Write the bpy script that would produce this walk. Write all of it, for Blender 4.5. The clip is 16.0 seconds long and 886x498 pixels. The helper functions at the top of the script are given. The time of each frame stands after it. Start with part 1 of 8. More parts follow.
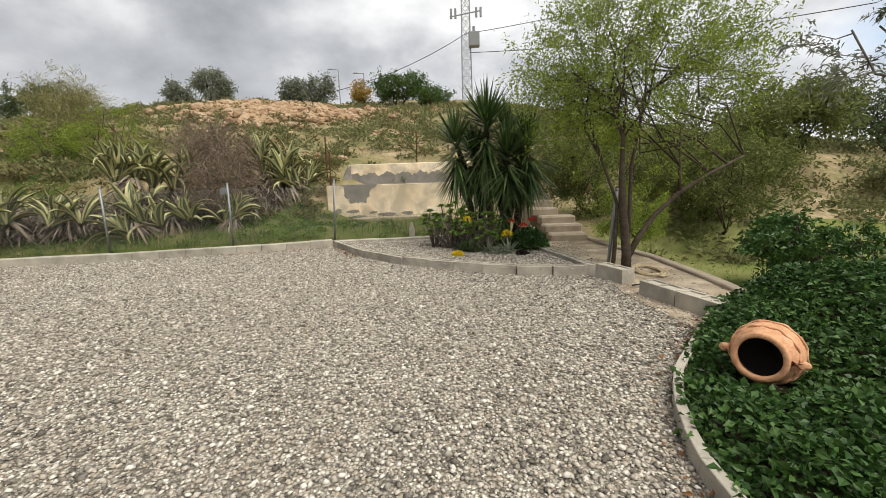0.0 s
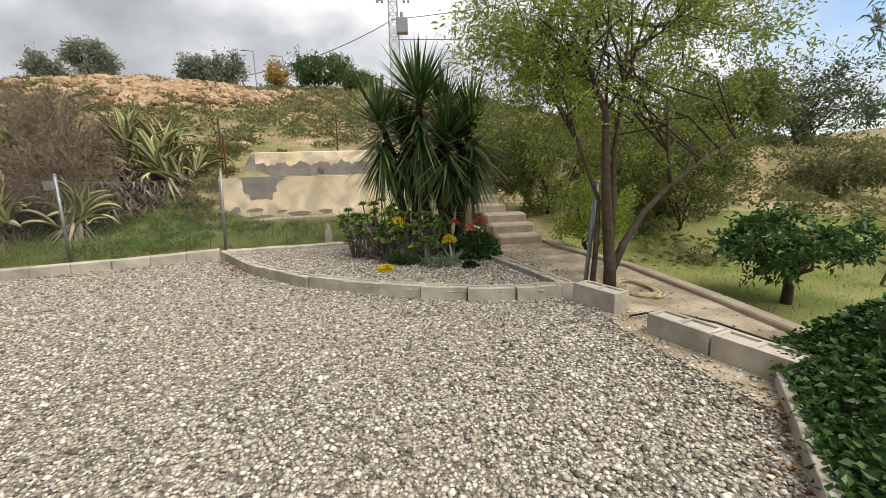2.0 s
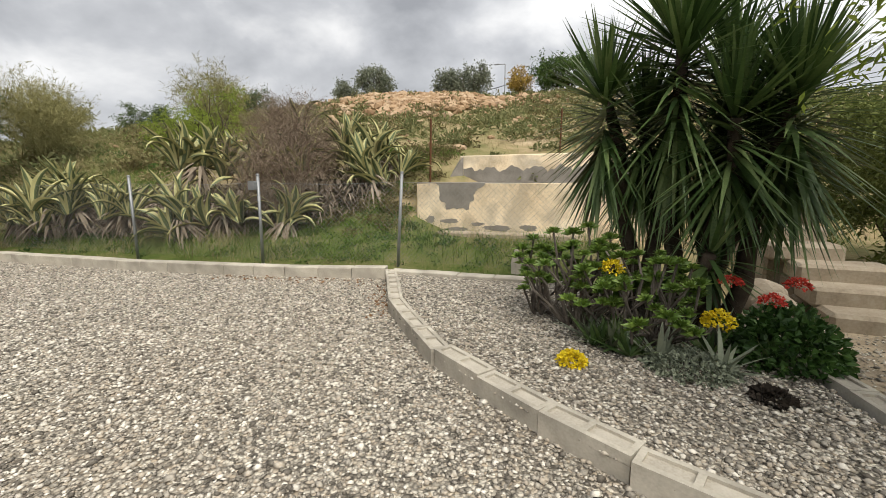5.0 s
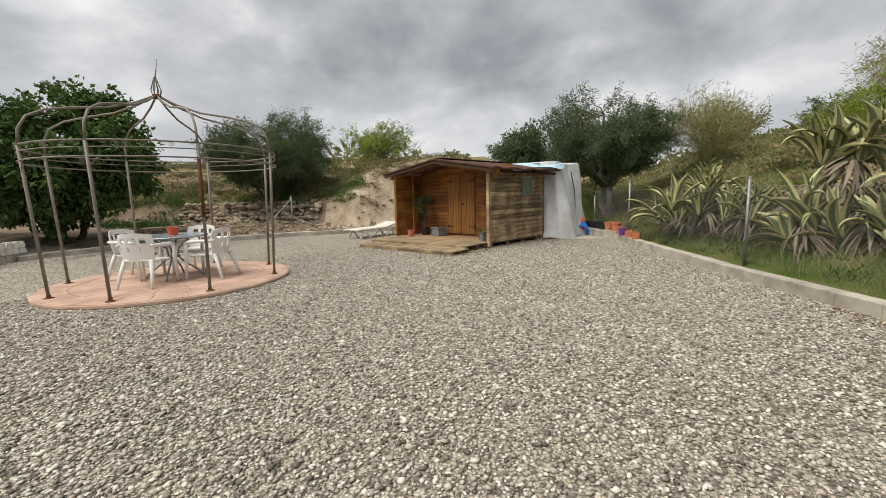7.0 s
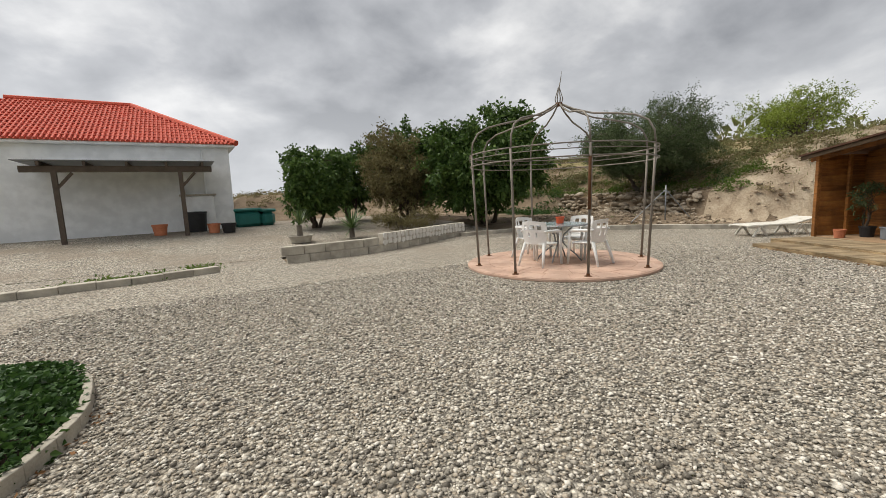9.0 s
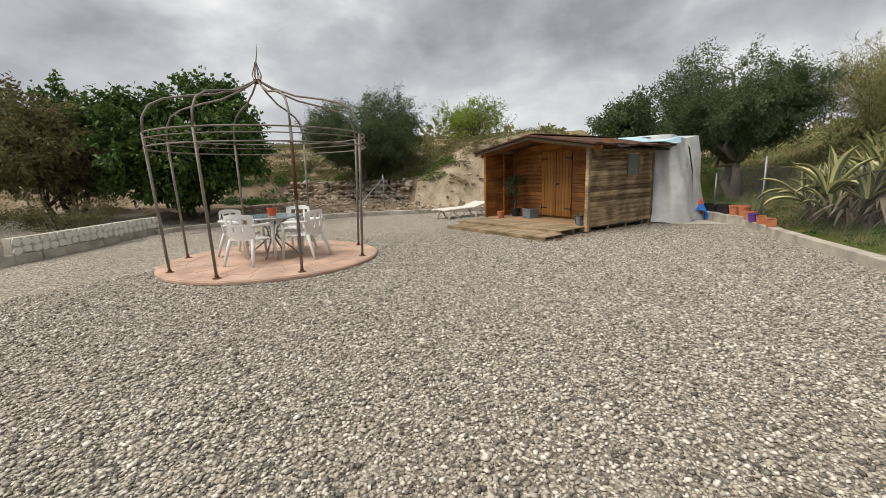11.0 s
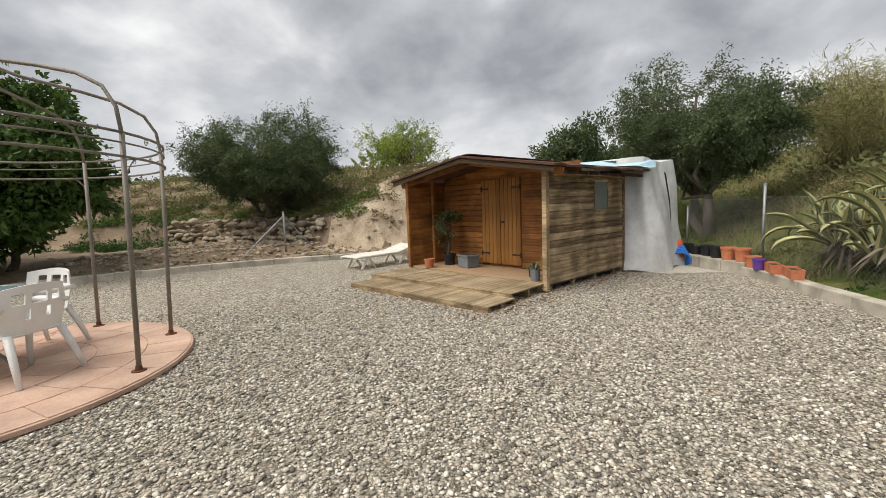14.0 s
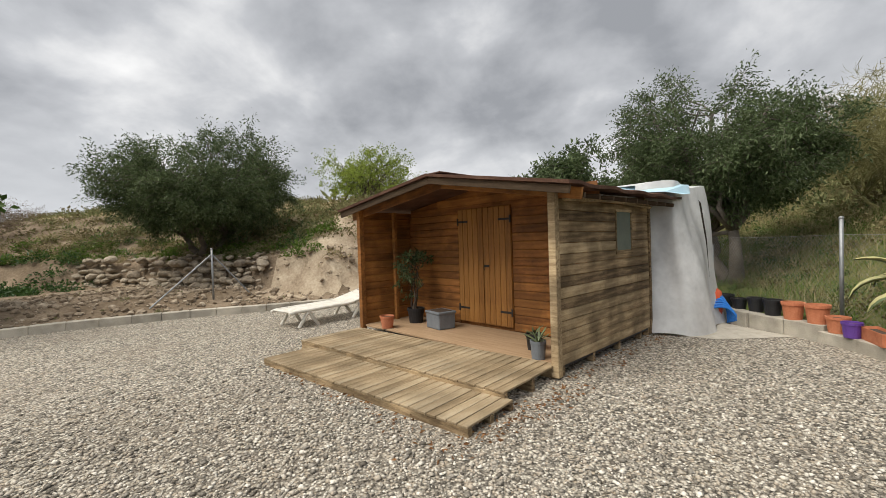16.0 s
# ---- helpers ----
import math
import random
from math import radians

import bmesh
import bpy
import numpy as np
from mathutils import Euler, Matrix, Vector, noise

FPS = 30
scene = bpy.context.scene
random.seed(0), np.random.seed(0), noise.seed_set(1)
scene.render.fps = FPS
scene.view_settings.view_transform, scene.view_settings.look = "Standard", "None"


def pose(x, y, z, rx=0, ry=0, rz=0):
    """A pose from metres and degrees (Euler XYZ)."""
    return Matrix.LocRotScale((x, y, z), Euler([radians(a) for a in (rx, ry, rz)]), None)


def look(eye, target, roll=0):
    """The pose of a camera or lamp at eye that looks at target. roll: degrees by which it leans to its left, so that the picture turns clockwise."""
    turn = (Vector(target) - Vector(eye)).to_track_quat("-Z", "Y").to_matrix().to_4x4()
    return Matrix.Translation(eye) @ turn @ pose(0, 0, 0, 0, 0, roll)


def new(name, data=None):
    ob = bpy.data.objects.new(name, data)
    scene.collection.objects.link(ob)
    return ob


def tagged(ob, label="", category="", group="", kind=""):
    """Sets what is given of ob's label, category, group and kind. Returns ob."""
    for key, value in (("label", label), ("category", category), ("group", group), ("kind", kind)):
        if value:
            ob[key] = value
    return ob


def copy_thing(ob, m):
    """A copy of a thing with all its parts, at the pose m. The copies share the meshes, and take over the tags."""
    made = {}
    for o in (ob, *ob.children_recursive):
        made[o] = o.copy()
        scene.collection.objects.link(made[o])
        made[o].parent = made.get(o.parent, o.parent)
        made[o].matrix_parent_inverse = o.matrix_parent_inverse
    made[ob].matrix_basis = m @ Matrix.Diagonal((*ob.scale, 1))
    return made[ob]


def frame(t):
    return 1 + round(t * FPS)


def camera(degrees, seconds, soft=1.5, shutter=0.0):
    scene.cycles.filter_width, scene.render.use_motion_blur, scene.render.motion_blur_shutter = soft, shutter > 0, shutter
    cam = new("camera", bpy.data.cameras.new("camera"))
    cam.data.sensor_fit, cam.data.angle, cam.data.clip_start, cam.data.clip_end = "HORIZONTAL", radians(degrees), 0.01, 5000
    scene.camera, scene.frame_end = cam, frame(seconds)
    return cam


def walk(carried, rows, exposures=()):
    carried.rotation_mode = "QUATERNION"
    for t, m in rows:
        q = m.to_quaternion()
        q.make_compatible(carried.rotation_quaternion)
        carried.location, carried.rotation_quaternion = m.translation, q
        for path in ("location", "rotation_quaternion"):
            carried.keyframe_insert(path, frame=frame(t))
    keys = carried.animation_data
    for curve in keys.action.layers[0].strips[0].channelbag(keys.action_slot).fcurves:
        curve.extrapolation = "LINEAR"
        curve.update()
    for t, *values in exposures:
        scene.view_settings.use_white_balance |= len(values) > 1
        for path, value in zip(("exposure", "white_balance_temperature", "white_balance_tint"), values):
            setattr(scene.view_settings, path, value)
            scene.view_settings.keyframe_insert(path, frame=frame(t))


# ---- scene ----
cam = camera(94.1, 16.0, soft=0.8)
PATH = [
    (0, (-0.057, -0.047, 1.409), (-0.189, 1.921, 1.08), -2.0),
    (0.5, (-0.042, 0.381, 1.377), (0.059, 2.347, 1.024), -2.7),
    (1, (-0.061, 0.806, 1.388), (0.164, 2.757, 1.013), -2.6),
    (1.5, (-0.097, 1.295, 1.394), (0.152, 3.243, 1.015), -2.2),
    (2, (-0.021, 1.766, 1.357), (0.165, 3.723, 0.986), -1.9),
    (2.5, (0.046, 2.23, 1.348), (0.116, 4.194, 0.978), -1.8),
    (3, (0.086, 2.701, 1.36), (0.002, 4.665, 0.988), -1.8),
    (3.2, (0.112, 2.869, 1.341), (-0.034, 4.828, 0.967), -1.8),
    (5.3, (0.116, 4.469, 1.331), (-0.997, 6.107, 1.053), 0.2),
    (5.5, (0.08, 4.622, 1.322), (-1.218, 6.119, 1.045), 0.3),
    (6, (-0.128, 4.903, 1.321), (-1.849, 5.892, 1.074), 0.1),
    (6.5, (-0.183, 5.08, 1.331), (-2.154, 5.308, 1.085), -0.6),
    (7, (-0.127, 5.16, 1.331), (-2.048, 4.668, 1.073), -1.4),
    (7.5, (-0.064, 5.136, 1.338), (-1.769, 4.122, 1.083), -2.1),
    (8, (0.053, 5.07, 1.375), (-1.385, 3.702, 1.128), -2.5),
    (8.2, (0.065, 5.057, 1.357), (-1.258, 3.575, 1.12), -2.3),
    (9.2, (0.07, 5.03, 1.41), (-0.85, 3.24, 1.15), -2.4),
    (10.3, (-0.022, 5.009, 1.463), (-1.349, 3.546, 1.152), -2.4),
    (10.5, (-0.137, 5.005, 1.442), (-1.612, 3.694, 1.114), -2.2),
    (11, (-0.562, 5.013, 1.406), (-2.318, 4.124, 1.05), -1.7),
    (11.5, (-0.987, 4.998, 1.394), (-2.859, 4.386, 1.046), -1.6),
    (12, (-1.514, 4.957, 1.422), (-3.411, 4.406, 1.107), -1.4),
    (12.5, (-2.081, 4.834, 1.389), (-3.969, 4.242, 1.092), -1.6),
    (13, (-2.618, 4.724, 1.367), (-4.492, 4.085, 1.084), -1.9),
    (13.5, (-3.165, 4.548, 1.397), (-5.036, 3.886, 1.144), -2.2),
    (14, (-3.757, 4.322, 1.397), (-5.637, 3.668, 1.196), -2.1),
    (14.5, (-4.367, 4.209, 1.388), (-6.259, 3.575, 1.25), -2.0),
    (15, (-4.908, 4.038, 1.38), (-6.813, 3.435, 1.299), -1.8),
    (15.5, (-5.44, 3.898, 1.405), (-7.354, 3.32, 1.358), -1.6),
    (16, (-6.005, 3.816, 1.441), (-7.926, 3.26, 1.406), -1.8),
]
walk(cam, [(t, look(eye, target, roll)) for t, eye, target, roll in PATH],
     [(0.0, 0.0), (1.0, 0.1), (3.0, 0.13), (5.5, 0.13), (6.5, 0.0), (8.0, -0.08), (10.5, -0.08), (12.5, 0.0), (16.0, 0.05)])

# ---- world, sun, exposure ----
SUN_EL, SUN_AZ = 58.0, 132.0      # degrees; azimuth clockwise from +y
world = bpy.data.worlds.new("overcast_sky")
scene.world = world
world.use_nodes = True
wn, wl = world.node_tree.nodes, world.node_tree.links
wn.clear()


def wnode(kind, **props):
    n = wn.new(kind)
    for k, v in props.items():
        n.inputs[k].default_value = v
    return n


w_out = wn.new("ShaderNodeOutputWorld")
w_bg = wn.new("ShaderNodeBackground")
w_sky = wn.new("ShaderNodeTexSky")
w_sky.sky_type = "NISHITA"
w_sky.sun_disc = False
w_sky.sun_elevation = radians(SUN_EL)
w_sky.sun_rotation = radians(SUN_AZ)
w_tc = wn.new("ShaderNodeTexCoord")
w_sep = wn.new("ShaderNodeSeparateXYZ")
wl.new(w_tc.outputs["Generated"], w_sep.inputs[0])
# flatten the dome into a cloud layer: direction / (height + 0.14)
w_add = wn.new("ShaderNodeMath"); w_add.operation = "ADD"; w_add.inputs[1].default_value = 0.5
w_abs = wn.new("ShaderNodeMath"); w_abs.operation = "MAXIMUM"; w_abs.inputs[1].default_value = 0.0
wl.new(w_sep.outputs["Z"], w_abs.inputs[0])
wl.new(w_abs.outputs[0], w_add.inputs[0])
w_div = wn.new("ShaderNodeVectorMath"); w_div.operation = "DIVIDE"
w_comb = wn.new("ShaderNodeCombineXYZ")
for a in range(3):
    wl.new(w_add.outputs[0], w_comb.inputs[a])
wl.new(w_tc.outputs["Generated"], w_div.inputs[0])
wl.new(w_comb.outputs[0], w_div.inputs[1])
w_n1 = wnode("ShaderNodeTexNoise", Scale=3.4, Detail=8.0, Roughness=0.52, Distortion=0.15)
w_n2 = wnode("ShaderNodeTexNoise", Scale=1.3, Detail=3.0, Roughness=0.5)
wl.new(w_div.outputs[0], w_n1.inputs["Vector"])
wl.new(w_div.outputs[0], w_n2.inputs["Vector"])
w_mixn = wn.new("ShaderNodeMix"); w_mixn.inputs["Factor"].default_value = 0.45
wl.new(w_n1.outputs["Fac"], w_mixn.inputs[2])
wl.new(w_n2.outputs["Fac"], w_mixn.inputs[3])
w_ramp = wn.new("ShaderNodeValToRGB")
wl.new(w_mixn.outputs[0], w_ramp.inputs[0])
e = w_ramp.color_ramp.elements
e[0].position, e[0].color = 0.38, (0.35, 0.365, 0.395, 1)
e[1].position, e[1].color = 0.63, (0.97, 0.97, 0.97, 1)
m1 = e.new(0.5); m1.color = (0.57, 0.585, 0.615, 1)
# paler towards the horizon
w_hz = wn.new("ShaderNodeMapRange")
w_hz.inputs["From Min"].default_value, w_hz.inputs["From Max"].default_value = 0.0, 0.28
w_hz.inputs["To Min"].default_value, w_hz.inputs["To Max"].default_value = 0.75, 0.0
wl.new(w_sep.outputs["Z"], w_hz.inputs["Value"])
w_pale = wn.new("ShaderNodeMix"); w_pale.data_type = "RGBA"
wl.new(w_hz.outputs[0], w_pale.inputs["Factor"])
wl.new(w_ramp.outputs[0], w_pale.inputs[6])
w_pale.inputs[7].default_value = (0.74, 0.76, 0.785, 1)
# blue breaks in the cloud, to the east only by the weather's drift
w_brk = wnode("ShaderNodeTexNoise", Scale=0.8, Detail=5.0, Roughness=0.55)
w_off = wn.new("ShaderNodeVectorMath"); w_off.operation = "ADD"; w_off.inputs[1].default_value = (7.3, 2.1, 0)
wl.new(w_div.outputs[0], w_off.inputs[0])
wl.new(w_off.outputs[0], w_brk.inputs["Vector"])
w_east = wn.new("ShaderNodeMapRange")
w_east.inputs["From Min"].default_value, w_east.inputs["From Max"].default_value = 0.25, 0.8
w_east.inputs["To Min"].default_value, w_east.inputs["To Max"].default_value = -0.35, 0.06
wl.new(w_sep.outputs["X"], w_east.inputs["Value"])
w_sum = wn.new("ShaderNodeMath"); w_sum.operation = "ADD"
wl.new(w_brk.outputs["Fac"], w_sum.inputs[0])
wl.new(w_east.outputs[0], w_sum.inputs[1])
w_gap = wn.new("ShaderNodeMapRange")
w_gap.inputs["From Min"].default_value, w_gap.inputs["From Max"].default_value = 0.54, 0.66
wl.new(w_sum.outputs[0], w_gap.inputs["Value"])
w_skymul = wn.new("ShaderNodeMix"); w_skymul.data_type = "RGBA"; w_skymul.blend_type = "MULTIPLY"
w_skymul.inputs["Factor"].default_value = 1.0
w_skymul.inputs[7].default_value = (0.15, 0.15, 0.15, 1)
wl.new(w_sky.outputs[0], w_skymul.inputs[6])
w_fin = wn.new("ShaderNodeMix"); w_fin.data_type = "RGBA"
wl.new(w_gap.outputs[0], w_fin.inputs["Factor"])
wl.new(w_pale.outputs[2], w_fin.inputs[6])
wl.new(w_skymul.outputs[2], w_fin.inputs[7])
wl.new(w_fin.outputs[2], w_bg.inputs["Color"])
# thinner cloud, so brighter, towards the east
w_thin = wn.new("ShaderNodeMapRange")
w_thin.inputs["From Min"].default_value, w_thin.inputs["From Max"].default_value = -0.7, 0.7
w_thin.inputs["To Min"].default_value, w_thin.inputs["To Max"].default_value = 0.95, 1.18
wl.new(w_sep.outputs["X"], w_thin.inputs["Value"])
wl.new(w_thin.outputs[0], w_bg.inputs["Strength"])
wl.new(w_bg.outputs[0], w_out.inputs[0])

sun = new("sun", bpy.data.lights.new("sun", "SUN"))
sun.data.energy, sun.data.angle, sun.data.color = 3.8, radians(50), (1.0, 0.945, 0.85)
_az, _el = radians(SUN_AZ), radians(SUN_EL)
sun.matrix_world = look((math.sin(_az) * math.cos(_el) * 60, math.cos(_az) * math.cos(_el) * 60, math.sin(_el) * 60), (0, 0, 0))


# ---- materials ----
def surf(name, cols, scale=8.0, rough=0.8, bump=0.2, fine=60.0, metal=0.0, rand=0.0, island=0.0, stretch=(1, 1, 1), spec=0.4, bump_d=0.01, trans=0.0, stain=0.0):
    """Noise at two scales through a colour ramp; rand and island vary pieces and islands."""
    m = bpy.data.materials.new(name)
    m.use_nodes = True
    nt = m.node_tree
    N, L = nt.nodes, nt.links
    b = N["Principled BSDF"]
    tc = N.new("ShaderNodeTexCoord")
    mp = N.new("ShaderNodeMapping")
    mp.inputs["Scale"].default_value = stretch
    L.new(tc.outputs["Object"], mp.inputs[0])
    n1 = N.new("ShaderNodeTexNoise")
    n1.inputs["Scale"].default_value, n1.inputs["Detail"].default_value = scale, 6
    n2 = N.new("ShaderNodeTexNoise")
    n2.inputs["Scale"].default_value, n2.inputs["Detail"].default_value = fine, 4
    L.new(mp.outputs[0], n1.inputs["Vector"])
    L.new(mp.outputs[0], n2.inputs["Vector"])
    mx = N.new("ShaderNodeMix")
    mx.inputs["Factor"].default_value = 0.4
    L.new(n1.outputs["Fac"], mx.inputs[2])
    L.new(n2.outputs["Fac"], mx.inputs[3])
    fac = mx.outputs[0]
    if rand or island:
        src = N.new("ShaderNodeObjectInfo").outputs["Random"] if rand else N.new("ShaderNodeNewGeometry").outputs["Random Per Island"]
        k = rand or island
        mr = N.new("ShaderNodeMapRange")
        mr.inputs["To Min"].default_value, mr.inputs["To Max"].default_value = -k, k
        L.new(src, mr.inputs["Value"])
        ad = N.new("ShaderNodeMath")
        ad.operation = "ADD"
        L.new(fac, ad.inputs[0])
        L.new(mr.outputs[0], ad.inputs[1])
        fac = ad.outputs[0]
    rp = N.new("ShaderNodeValToRGB")
    el = rp.color_ramp.elements
    lo, hi = (0.28, 0.72) if not island else (0.1, 0.9)
    el[0].position, el[0].color = lo, (*cols[0], 1)
    el[1].position, el[1].color = hi, (*cols[-1], 1)
    for i, c in enumerate(cols[1:-1]):
        el.new(lo + (hi - lo) * (i + 1) / (len(cols) - 1)).color = (*c, 1)
    L.new(fac, rp.inputs[0])
    col = rp.outputs[0]
    if stain:
        gp = N.new("ShaderNodeNewGeometry")
        n3 = N.new("ShaderNodeTexNoise")
        n3.inputs["Scale"].default_value, n3.inputs["Detail"].default_value = 2.6, 5
        L.new(gp.outputs["Position"], n3.inputs["Vector"])
        sm = N.new("ShaderNodeMapRange")
        sm.inputs["From Min"].default_value, sm.inputs["From Max"].default_value = 0.4, 0.62
        sm.inputs["To Min"].default_value, sm.inputs["To Max"].default_value = 1.0 - stain, 1.08
        L.new(n3.outputs["Fac"], sm.inputs["Value"])
        mu = N.new("ShaderNodeMix")
        mu.data_type, mu.blend_type = "RGBA", "MULTIPLY"
        mu.inputs["Factor"].default_value = 1.0
        L.new(col, mu.inputs[6])
        L.new(sm.outputs[0], mu.inputs[7])
        col = mu.outputs[2]
    L.new(col, b.inputs["Base Color"])
    rr = N.new("ShaderNodeMapRange")
    rr.inputs["To Min"].default_value, rr.inputs["To Max"].default_value = max(rough - 0.1, 0.03), min(rough + 0.1, 1)
    L.new(n1.outputs["Fac"], rr.inputs["Value"])
    L.new(rr.outputs[0], b.inputs["Roughness"])
    b.inputs["Metallic"].default_value = metal
    b.inputs["Specular IOR Level"].default_value = spec
    if bump:
        bp = N.new("ShaderNodeBump")
        bp.inputs["Strength"].default_value, bp.inputs["Distance"].default_value = bump, bump_d
        L.new(mx.outputs[0], bp.inputs["Height"])
        L.new(bp.outputs[0], b.inputs["Normal"])
    if trans:
        tr = N.new("ShaderNodeBsdfTranslucent")
        L.new(rp.outputs[0], tr.inputs["Color"])
        ms = N.new("ShaderNodeMixShader")
        ms.inputs[0].default_value = trans
        L.new(b.outputs[0], ms.inputs[1])
        L.new(tr.outputs[0], ms.inputs[2])
        L.new(ms.outputs[0], N["Material Output"].inputs[0])
    return m


def gravel_material(name, size, dirt):
    """Pebble bed: Voronoi cells give each pebble a tone and a rounded relief, with shade painted between pebbles; dirt
    shows in patches.
    """
    m = bpy.data.materials.new(name)
    m.use_nodes = True
    N, L = m.node_tree.nodes, m.node_tree.links
    b = N["Principled BSDF"]
    tc = N.new("ShaderNodeTexCoord")
    wob = N.new("ShaderNodeTexNoise")
    wob.inputs["Scale"].default_value = 30
    L.new(tc.outputs["Object"], wob.inputs["Vector"])
    addv = N.new("ShaderNodeVectorMath"); addv.operation = "MULTIPLY_ADD"
    addv.inputs[1].default_value = (0.025, 0.025, 0.025)
    L.new(wob.outputs["Color"], addv.inputs[0])
    L.new(tc.outputs["Object"], addv.inputs[2])
    vo = N.new("ShaderNodeTexVoronoi")
    vo.inputs["Scale"].default_value = 1 / size
    L.new(addv.outputs[0], vo.inputs["Vector"])
    sep = N.new("ShaderNodeSeparateColor")
    L.new(vo.outputs["Color"], sep.inputs[0])
    rp = N.new("ShaderNodeValToRGB")
    el = rp.color_ramp.elements
    el[0].position, el[0].color = 0.0, (0.12, 0.108, 0.09, 1)
    el[1].position, el[1].color = 1.0, (0.78, 0.715, 0.595, 1)
    for p, c in ((0.25, (0.30, 0.27, 0.22)), (0.45, (0.46, 0.416, 0.342)), (0.6, (0.48, 0.40, 0.30)), (0.75, (0.585, 0.535, 0.445))):
        el.new(p).color = (*c, 1)
    L.new(sep.outputs[0], rp.inputs[0])
    # shade between pebbles, painted by darkening the colour towards cell edges
    gap_shade = N.new("ShaderNodeMapRange")
    gap_shade.inputs["From Min"].default_value, gap_shade.inputs["From Max"].default_value = 0.38, 0.72
    gap_shade.inputs["To Min"].default_value, gap_shade.inputs["To Max"].default_value = 1.0, 0.4
    L.new(vo.outputs["Distance"], gap_shade.inputs["Value"])
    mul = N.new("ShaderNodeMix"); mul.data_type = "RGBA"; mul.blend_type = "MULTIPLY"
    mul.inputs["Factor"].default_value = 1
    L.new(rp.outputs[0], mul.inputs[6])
    L.new(gap_shade.outputs[0], mul.inputs[7])
    big = N.new("ShaderNodeTexNoise")
    big.inputs["Scale"].default_value, big.inputs["Detail"].default_value = 0.55, 5
    L.new(tc.outputs["Object"], big.inputs["Vector"])
    bm = N.new("ShaderNodeMapRange")
    bm.inputs["From Min"].default_value, bm.inputs["From Max"].default_value = 0.42, 0.72
    bm.inputs["To Min"].default_value, bm.inputs["To Max"].default_value = 0.0, dirt
    L.new(big.outputs["Fac"], bm.inputs["Value"])
    mx = N.new("ShaderNodeMix"); mx.data_type = "RGBA"
    L.new(bm.outputs[0], mx.inputs["Factor"])
    L.new(mul.outputs[2], mx.inputs[6])
    mx.inputs[7].default_value = (0.27, 0.22, 0.165, 1)
    L.new(mx.outputs[2], b.inputs["Base Color"])
    b.inputs["Roughness"].default_value = 0.85
    b.inputs["Specular IOR Level"].default_value = 0.25
    bp = N.new("ShaderNodeBump")
    bp.invert = True
    bp.inputs["Strength"].default_value, bp.inputs["Distance"].default_value = 1.0, size * 0.8
    grit = N.new("ShaderNodeTexNoise")
    grit.inputs["Scale"].default_value, grit.inputs["Detail"].default_value = 2.2 / size, 3
    L.new(tc.outputs["Object"], grit.inputs["Vector"])
    rel = N.new("ShaderNodeMath"); rel.operation = "MULTIPLY_ADD"
    rel.inputs[1].default_value = 0.55
    L.new(grit.outputs["Fac"], rel.inputs[0])
    L.new(vo.outputs["Distance"], rel.inputs[2])
    L.new(rel.outputs[0], bp.inputs["Height"])
    L.new(bp.outputs[0], b.inputs["Normal"])
    return m


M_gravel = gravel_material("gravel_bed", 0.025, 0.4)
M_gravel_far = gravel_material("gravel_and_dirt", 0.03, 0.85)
M_path = surf("pale_trodden_earth", [(0.25, 0.19, 0.13), (0.38, 0.305, 0.215), (0.48, 0.40, 0.295), (0.56, 0.48, 0.37)], 2.4, 0.95, 0.9, 40, spec=0.1, bump_d=0.03, stain=0.35)
M_stone = surf("pebbles", [(0.125, 0.11, 0.09), (0.255, 0.232, 0.194), (0.40, 0.365, 0.308), (0.43, 0.365, 0.285), (0.53, 0.49, 0.42), (0.74, 0.69, 0.60)], 20, 0.8, 0.15, 140, island=0.45, spec=0.25)
M_terrain = surf("dry_earth_and_scrub", [(0.11, 0.122, 0.044), (0.2, 0.18, 0.083), (0.31, 0.245, 0.14), (0.5, 0.4, 0.27)], 0.5, 0.95, 0.9, 3.0, spec=0.1, bump_d=0.25)
M_dirt = surf("bare_earth", [(0.10, 0.072, 0.047), (0.175, 0.13, 0.087), (0.26, 0.2, 0.138), (0.37, 0.295, 0.21)], 1.3, 0.95, 0.8, 18, spec=0.1, bump_d=0.05)
M_scree = surf("pale_sandy_scree", [(0.21, 0.155, 0.1), (0.34, 0.265, 0.185), (0.46, 0.375, 0.27), (0.56, 0.475, 0.36)], 2.2, 0.95, 0.9, 16, spec=0.1, bump_d=0.06)
M_field = surf("short_grass_ground", [(0.035, 0.055, 0.013), (0.07, 0.10, 0.022), (0.13, 0.13, 0.05), (0.24, 0.2, 0.12)], 2.4, 0.95, 0.6, 25, spec=0.1, bump_d=0.04)
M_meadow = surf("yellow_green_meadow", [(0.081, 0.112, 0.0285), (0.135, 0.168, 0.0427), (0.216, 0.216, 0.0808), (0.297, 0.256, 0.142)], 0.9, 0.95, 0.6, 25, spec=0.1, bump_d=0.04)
M_conc = surf("concrete", [(0.326, 0.296, 0.242), (0.452, 0.413, 0.342), (0.546, 0.505, 0.423)], 5, 0.9, 0.35, 70, rand=0.06, spec=0.2, bump_d=0.006, stain=0.25)
M_mortar = surf("old_mortar", [(0.34, 0.305, 0.25), (0.46, 0.42, 0.35), (0.54, 0.50, 0.43)], 9, 0.95, 0.5, 80, spec=0.15)
M_galv = surf("galvanised_steel", [(0.18, 0.189, 0.189), (0.271, 0.279, 0.283), (0.344, 0.353, 0.353)], 12, 0.5, 0.05, 90, metal=0.6)
